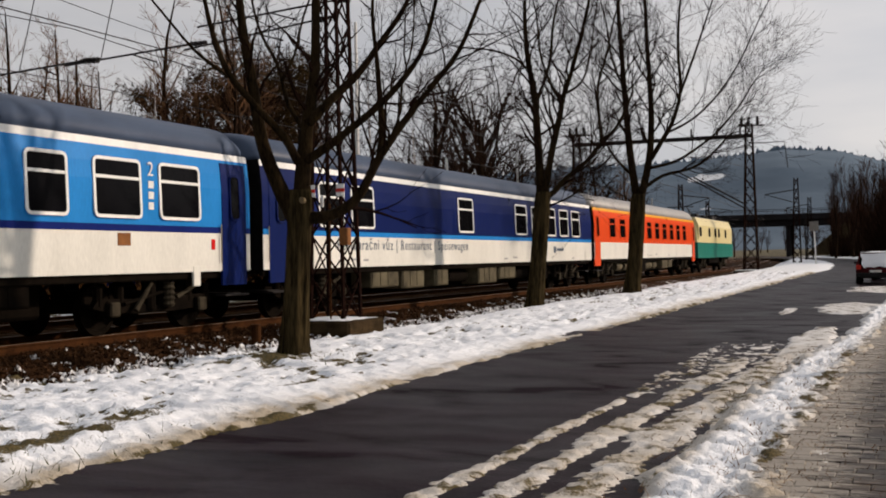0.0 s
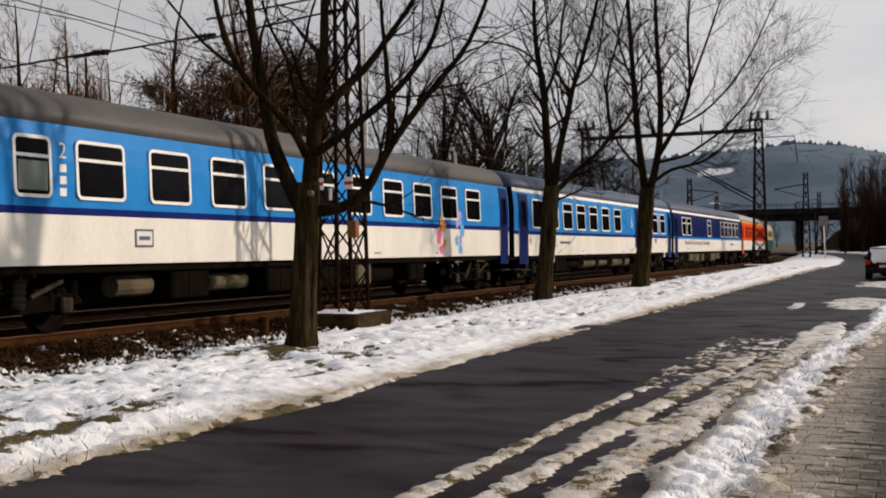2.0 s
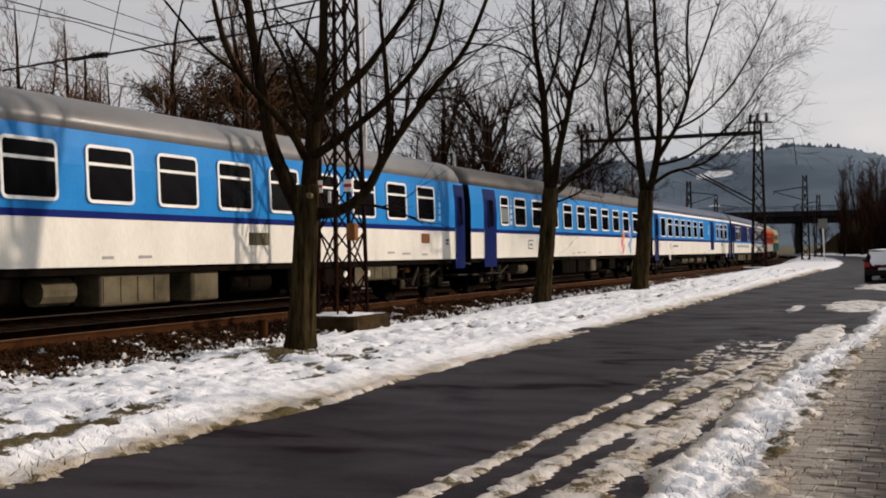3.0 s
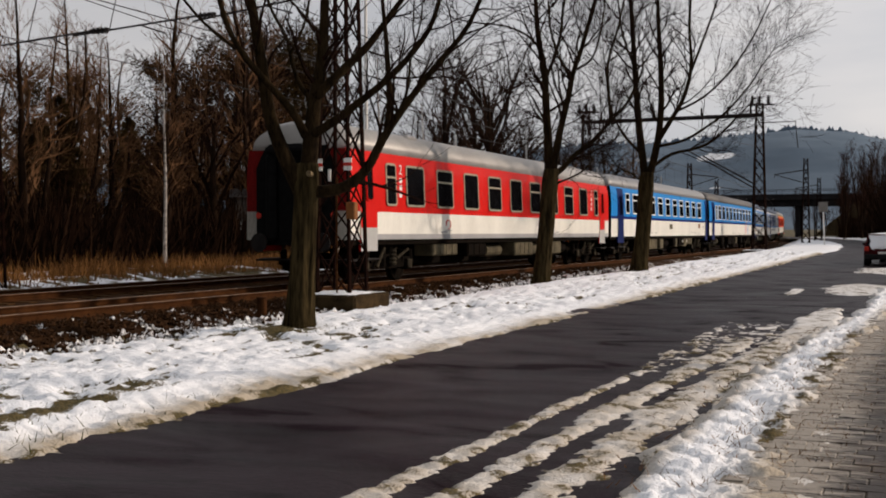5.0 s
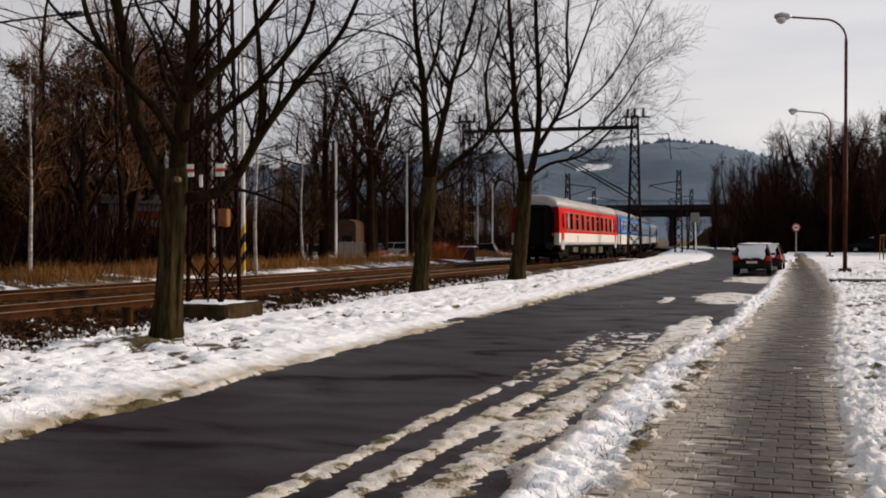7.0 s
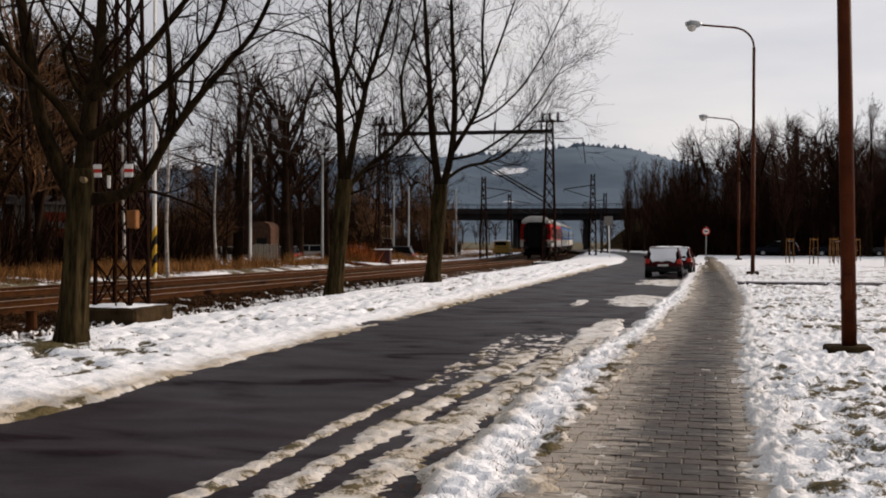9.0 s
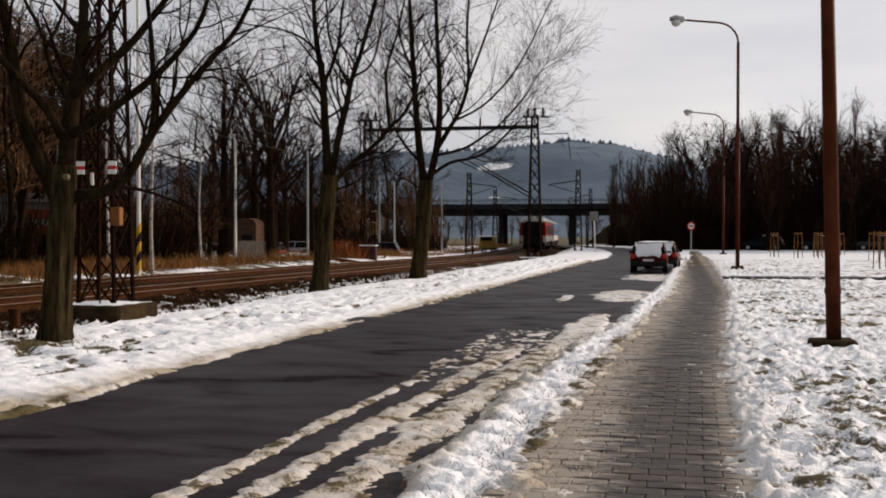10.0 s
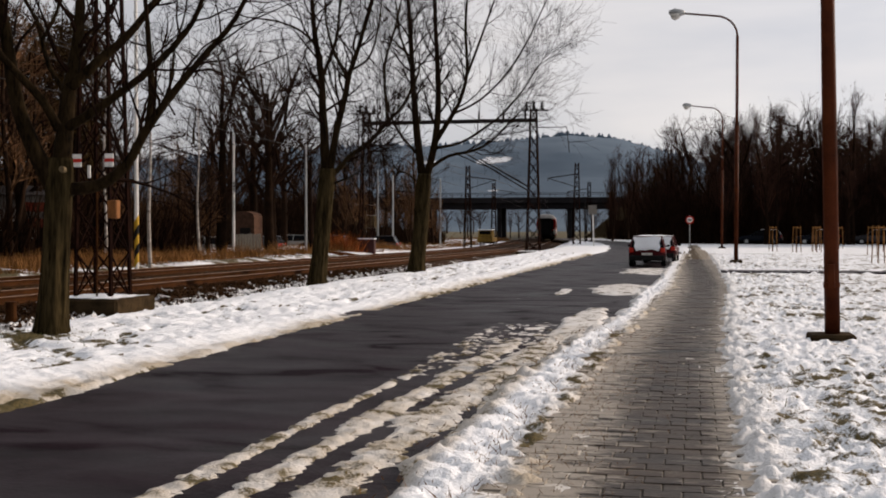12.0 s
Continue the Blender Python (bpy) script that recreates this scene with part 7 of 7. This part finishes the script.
def car(label, at, turn, body_mat, snowy, scale=1.0, name="parked_car"):
    root = thing(name, label, "car", pose(*at, 0, 0, turn), group="parked cars")
    W = 0.86
    low = Shape()
    side = [(-2.05, 0.42), (-2.12, 0.62), (-2.08, 0.95), (-1.2, 1.02), (1.0, 1.0), (1.85, 0.88), (2.05, 0.70), (2.05, 0.35), (-1.95, 0.30)]
    low.prism(side, -W, W, "x")
    part("body", rounded(low, 0.09), body_mat, root, smooth=True)
    cabin = Shape()
    v = [(-0.80, -2.0, 0.95), (0.80, -2.0, 0.95), (0.80, 0.95, 0.98), (-0.80, 0.95, 0.98), (-0.64, -1.72, 1.52), (0.64, -1.72, 1.52), (0.64, 0.05, 1.55), (-0.64, 0.05, 1.55)]
    cabin.add([Vector(p) for p in v], [(4, 5, 6, 7), (0, 1, 5, 4), (1, 2, 6, 5), (2, 3, 7, 6), (3, 0, 4, 7)])
    part("cabin", rounded(cabin, 0.05), M_PANE, root, "dark windows")
    part("roof", box((0, -0.85, 1.55), (1.36, 1.85, 0.07), 0.03), body_mat, root)
    for sx in (-1, 1):
        for (a, b) in (((0.82 * sx, -2.0, 0.95), (0.66 * sx, -1.72, 1.54)), ((0.82 * sx, 0.95, 0.98), (0.66 * sx, 0.05, 1.56)), ((0.82 * sx, -0.5, 0.98), (0.66 * sx, -0.55, 1.56))):
            part("pillar", Shape().tube([a, b], 0.04, 6), body_mat, root)
        part("tail_light", box((0.74 * sx, -2.10, 0.86), (0.20, 0.06, 0.24), 0.02), M_RED, root)
        part("mirror", box((0.95 * sx, 0.55, 1.05), (0.18, 0.10, 0.12), 0.03), M_BLACK, root)
        for y in (-1.28, 1.28):
            wh = part("wheel", Shape().tube([(sx * 0.66, y, 0.31), (sx * 0.88, y, 0.31)], 0.31, 18), M_BLACK, root)
            part("rim", Shape().tube([(sx * 0.87, y, 0.31), (sx * 0.895, y, 0.31)], 0.19, 12), M_ZINC, wh)
    part("rear_bumper", box((0, -2.10, 0.45), (1.66, 0.18, 0.28), 0.05), M_BLACK, root)
    part("plate", box((0, -2.2, 0.66), (0.50, 0.02, 0.11)), M_WHITE, root)
    root.scale = (scale, scale, scale * 0.92)
    if snowy:
        n = 12
        for nm, f0 in (("roof_snow", lambda u, w: (1.34 * (u - 0.5), -1.75 + 1.85 * w, 1.59 + 0.05 * math.sin(math.pi * u) * math.sin(math.pi * w) + 0.012 * math.sin(9 * u + 7 * w))),
                       ("rear_snow", lambda u, w: (1.28 * (u - 0.5) * (1 - 0.12 * w + 0.05 * math.sin(11 * w)), -1.76 - 0.33 * min(w * 1.25, 1) - 0.10 * max(w - 0.8, 0) + 0.02 * math.sin(6 * u), 1.56 - 0.72 * w - 0.06 * w * math.sin(7 * u)))):
            s = Shape()
            s.add([Vector(f0(i / (n - 1), j / (n - 1))) for j in range(n) for i in range(n)], [(j * n + i, j * n + i + 1, (j + 1) * n + i + 1, (j + 1) * n + i) for j in range(n - 1) for i in range(n - 1)])
            ob = part(nm, s, M_SNOW, root, "fresh snow lying on the car", smooth=True)
    return root


C_MAROON = paint("car_maroon", (0.055, 0.006, 0.008), 0.3)
C_SILVER = paint("car_silver", (0.045, 0.045, 0.05), 0.3)
C_BLUE = paint("car_blue", (0.007, 0.009, 0.014), 0.3)
C_WHITE = paint("car_white", (0.25, 0.25, 0.24), 0.3)
car("dark red hatchback with snow on roof and rear window", (-1.36, 52.0, -0.06), 0, C_MAROON, True, 0.92)
car("red car parked in front of the snowy hatchback", (-0.85, 57.0, -0.06), -3, C_MAROON, True, 0.9)
for cx, cy, cm, tn in ((8.0, 117.5, C_BLUE, 84), (13.5, 117.5, C_BLUE, 92), (19.0, 117.5, C_SILVER, 88), (24.0, 117.5, C_BLUE, 90), (30.5, 117.5, C_BLUE, 95), (-33, 84, C_SILVER, 100), (-30, 92, C_BLUE, 95), (-36, 100, C_WHITE, 90), (-24.5, 88, C_SILVER, 95), (-38, 76, C_SILVER, 62), (-35.2, 77.5, C_WHITE, 62), (-41.5, 74.5, C_BLUE, 60), (-31.8, 80, C_SILVER, 66)):
    car("parked car at the edge of the trees", (cx, cy, 0.05 if cx > 0 else -0.45), tn, cm, cx > 0)


def sapling(at, r):
    root = thing("staked_sapling", "young bare tree tied between wooden stakes", "sapling", pose(*at), group="staked saplings")
    rg = random.Random(r)
    tw, tips = Shape(), []
    tw.tube([(0, 0, -0.1), (0.03, 0, 1.2), (0, 0.02, 2.6)], [0.025, 0.02, 0.008], 6)
    for k in range(9):
        a = rg.uniform(0, 6.28)
        branch(tw, rg, Vector((0, 0, 1.3 + 0.14 * k)), Vector((math.cos(a), math.sin(a), 1.0)), 0.6, 0.008, 1, tips, kids=(2, 3))
    part("stem", tw, M_TWIG, root)
    for k in range(3):
        a = radians(120 * k + 20)
        part("stake", Shape().tube([(0.32 * math.cos(a), 0.32 * math.sin(a), -0.1), (0.26 * math.cos(a), 0.26 * math.sin(a), 1.75)], 0.024, 6), M_DRYGRASS, root)
    for k in range(3):
        a, b = radians(120 * k + 20), radians(120 * k + 140)
        part("crossbar", Shape().tube([(0.26 * math.cos(a), 0.26 * math.sin(a), 1.65), (0.26 * math.cos(b), 0.26 * math.sin(b), 1.65)], 0.025, 5), M_DRYGRASS, root)
    return root


for k, (sx, sy) in enumerate(((8.9, 54), (6.4, 81), (7.6, 77), (9.0, 78), (9.6, 84), (12, 90), (11.2, 70), (13.5, 80))):
    sapling((sx, sy, 0.03), 40 + k)

# ---- footpath pavers ----
PAVER = [box((0, 0, -0.03), (0.239, 0.189, 0.07), 0.006).mesh("paver"), box((0, 0, -0.03), (0.238, 0.188, 0.07), 0.009).mesh("paver")]
rng = random.Random(8)
rest = Shape()
count = 0
row = 0
y = 4.0
while y < 60:
    x0 = path_left(y) - 0.12 * (row % 2) - 0.2
    for k in range(7):
        x = x0 + 0.12 + 0.243 * k
        z = 0.004 + rng.uniform(-0.004, 0.004)
        if 6.0 < y < 14.2 and count < 300 and k > 0:
            part("paver", PAVER[rng.randrange(2)], M_PAVER, pavement, at=pose(x, y, z, rng.uniform(-1, 1), rng.uniform(-1, 1), rng.uniform(-0.6, 0.6)))
            count += 1
        else:
            rest.box((x, y, z - 0.03), (0.239, 0.189, 0.07))
    y += 0.193
    row += 1
part("paver_rest", rest, M_PAVER, pavement)["kind"] = "stuff"

motions()
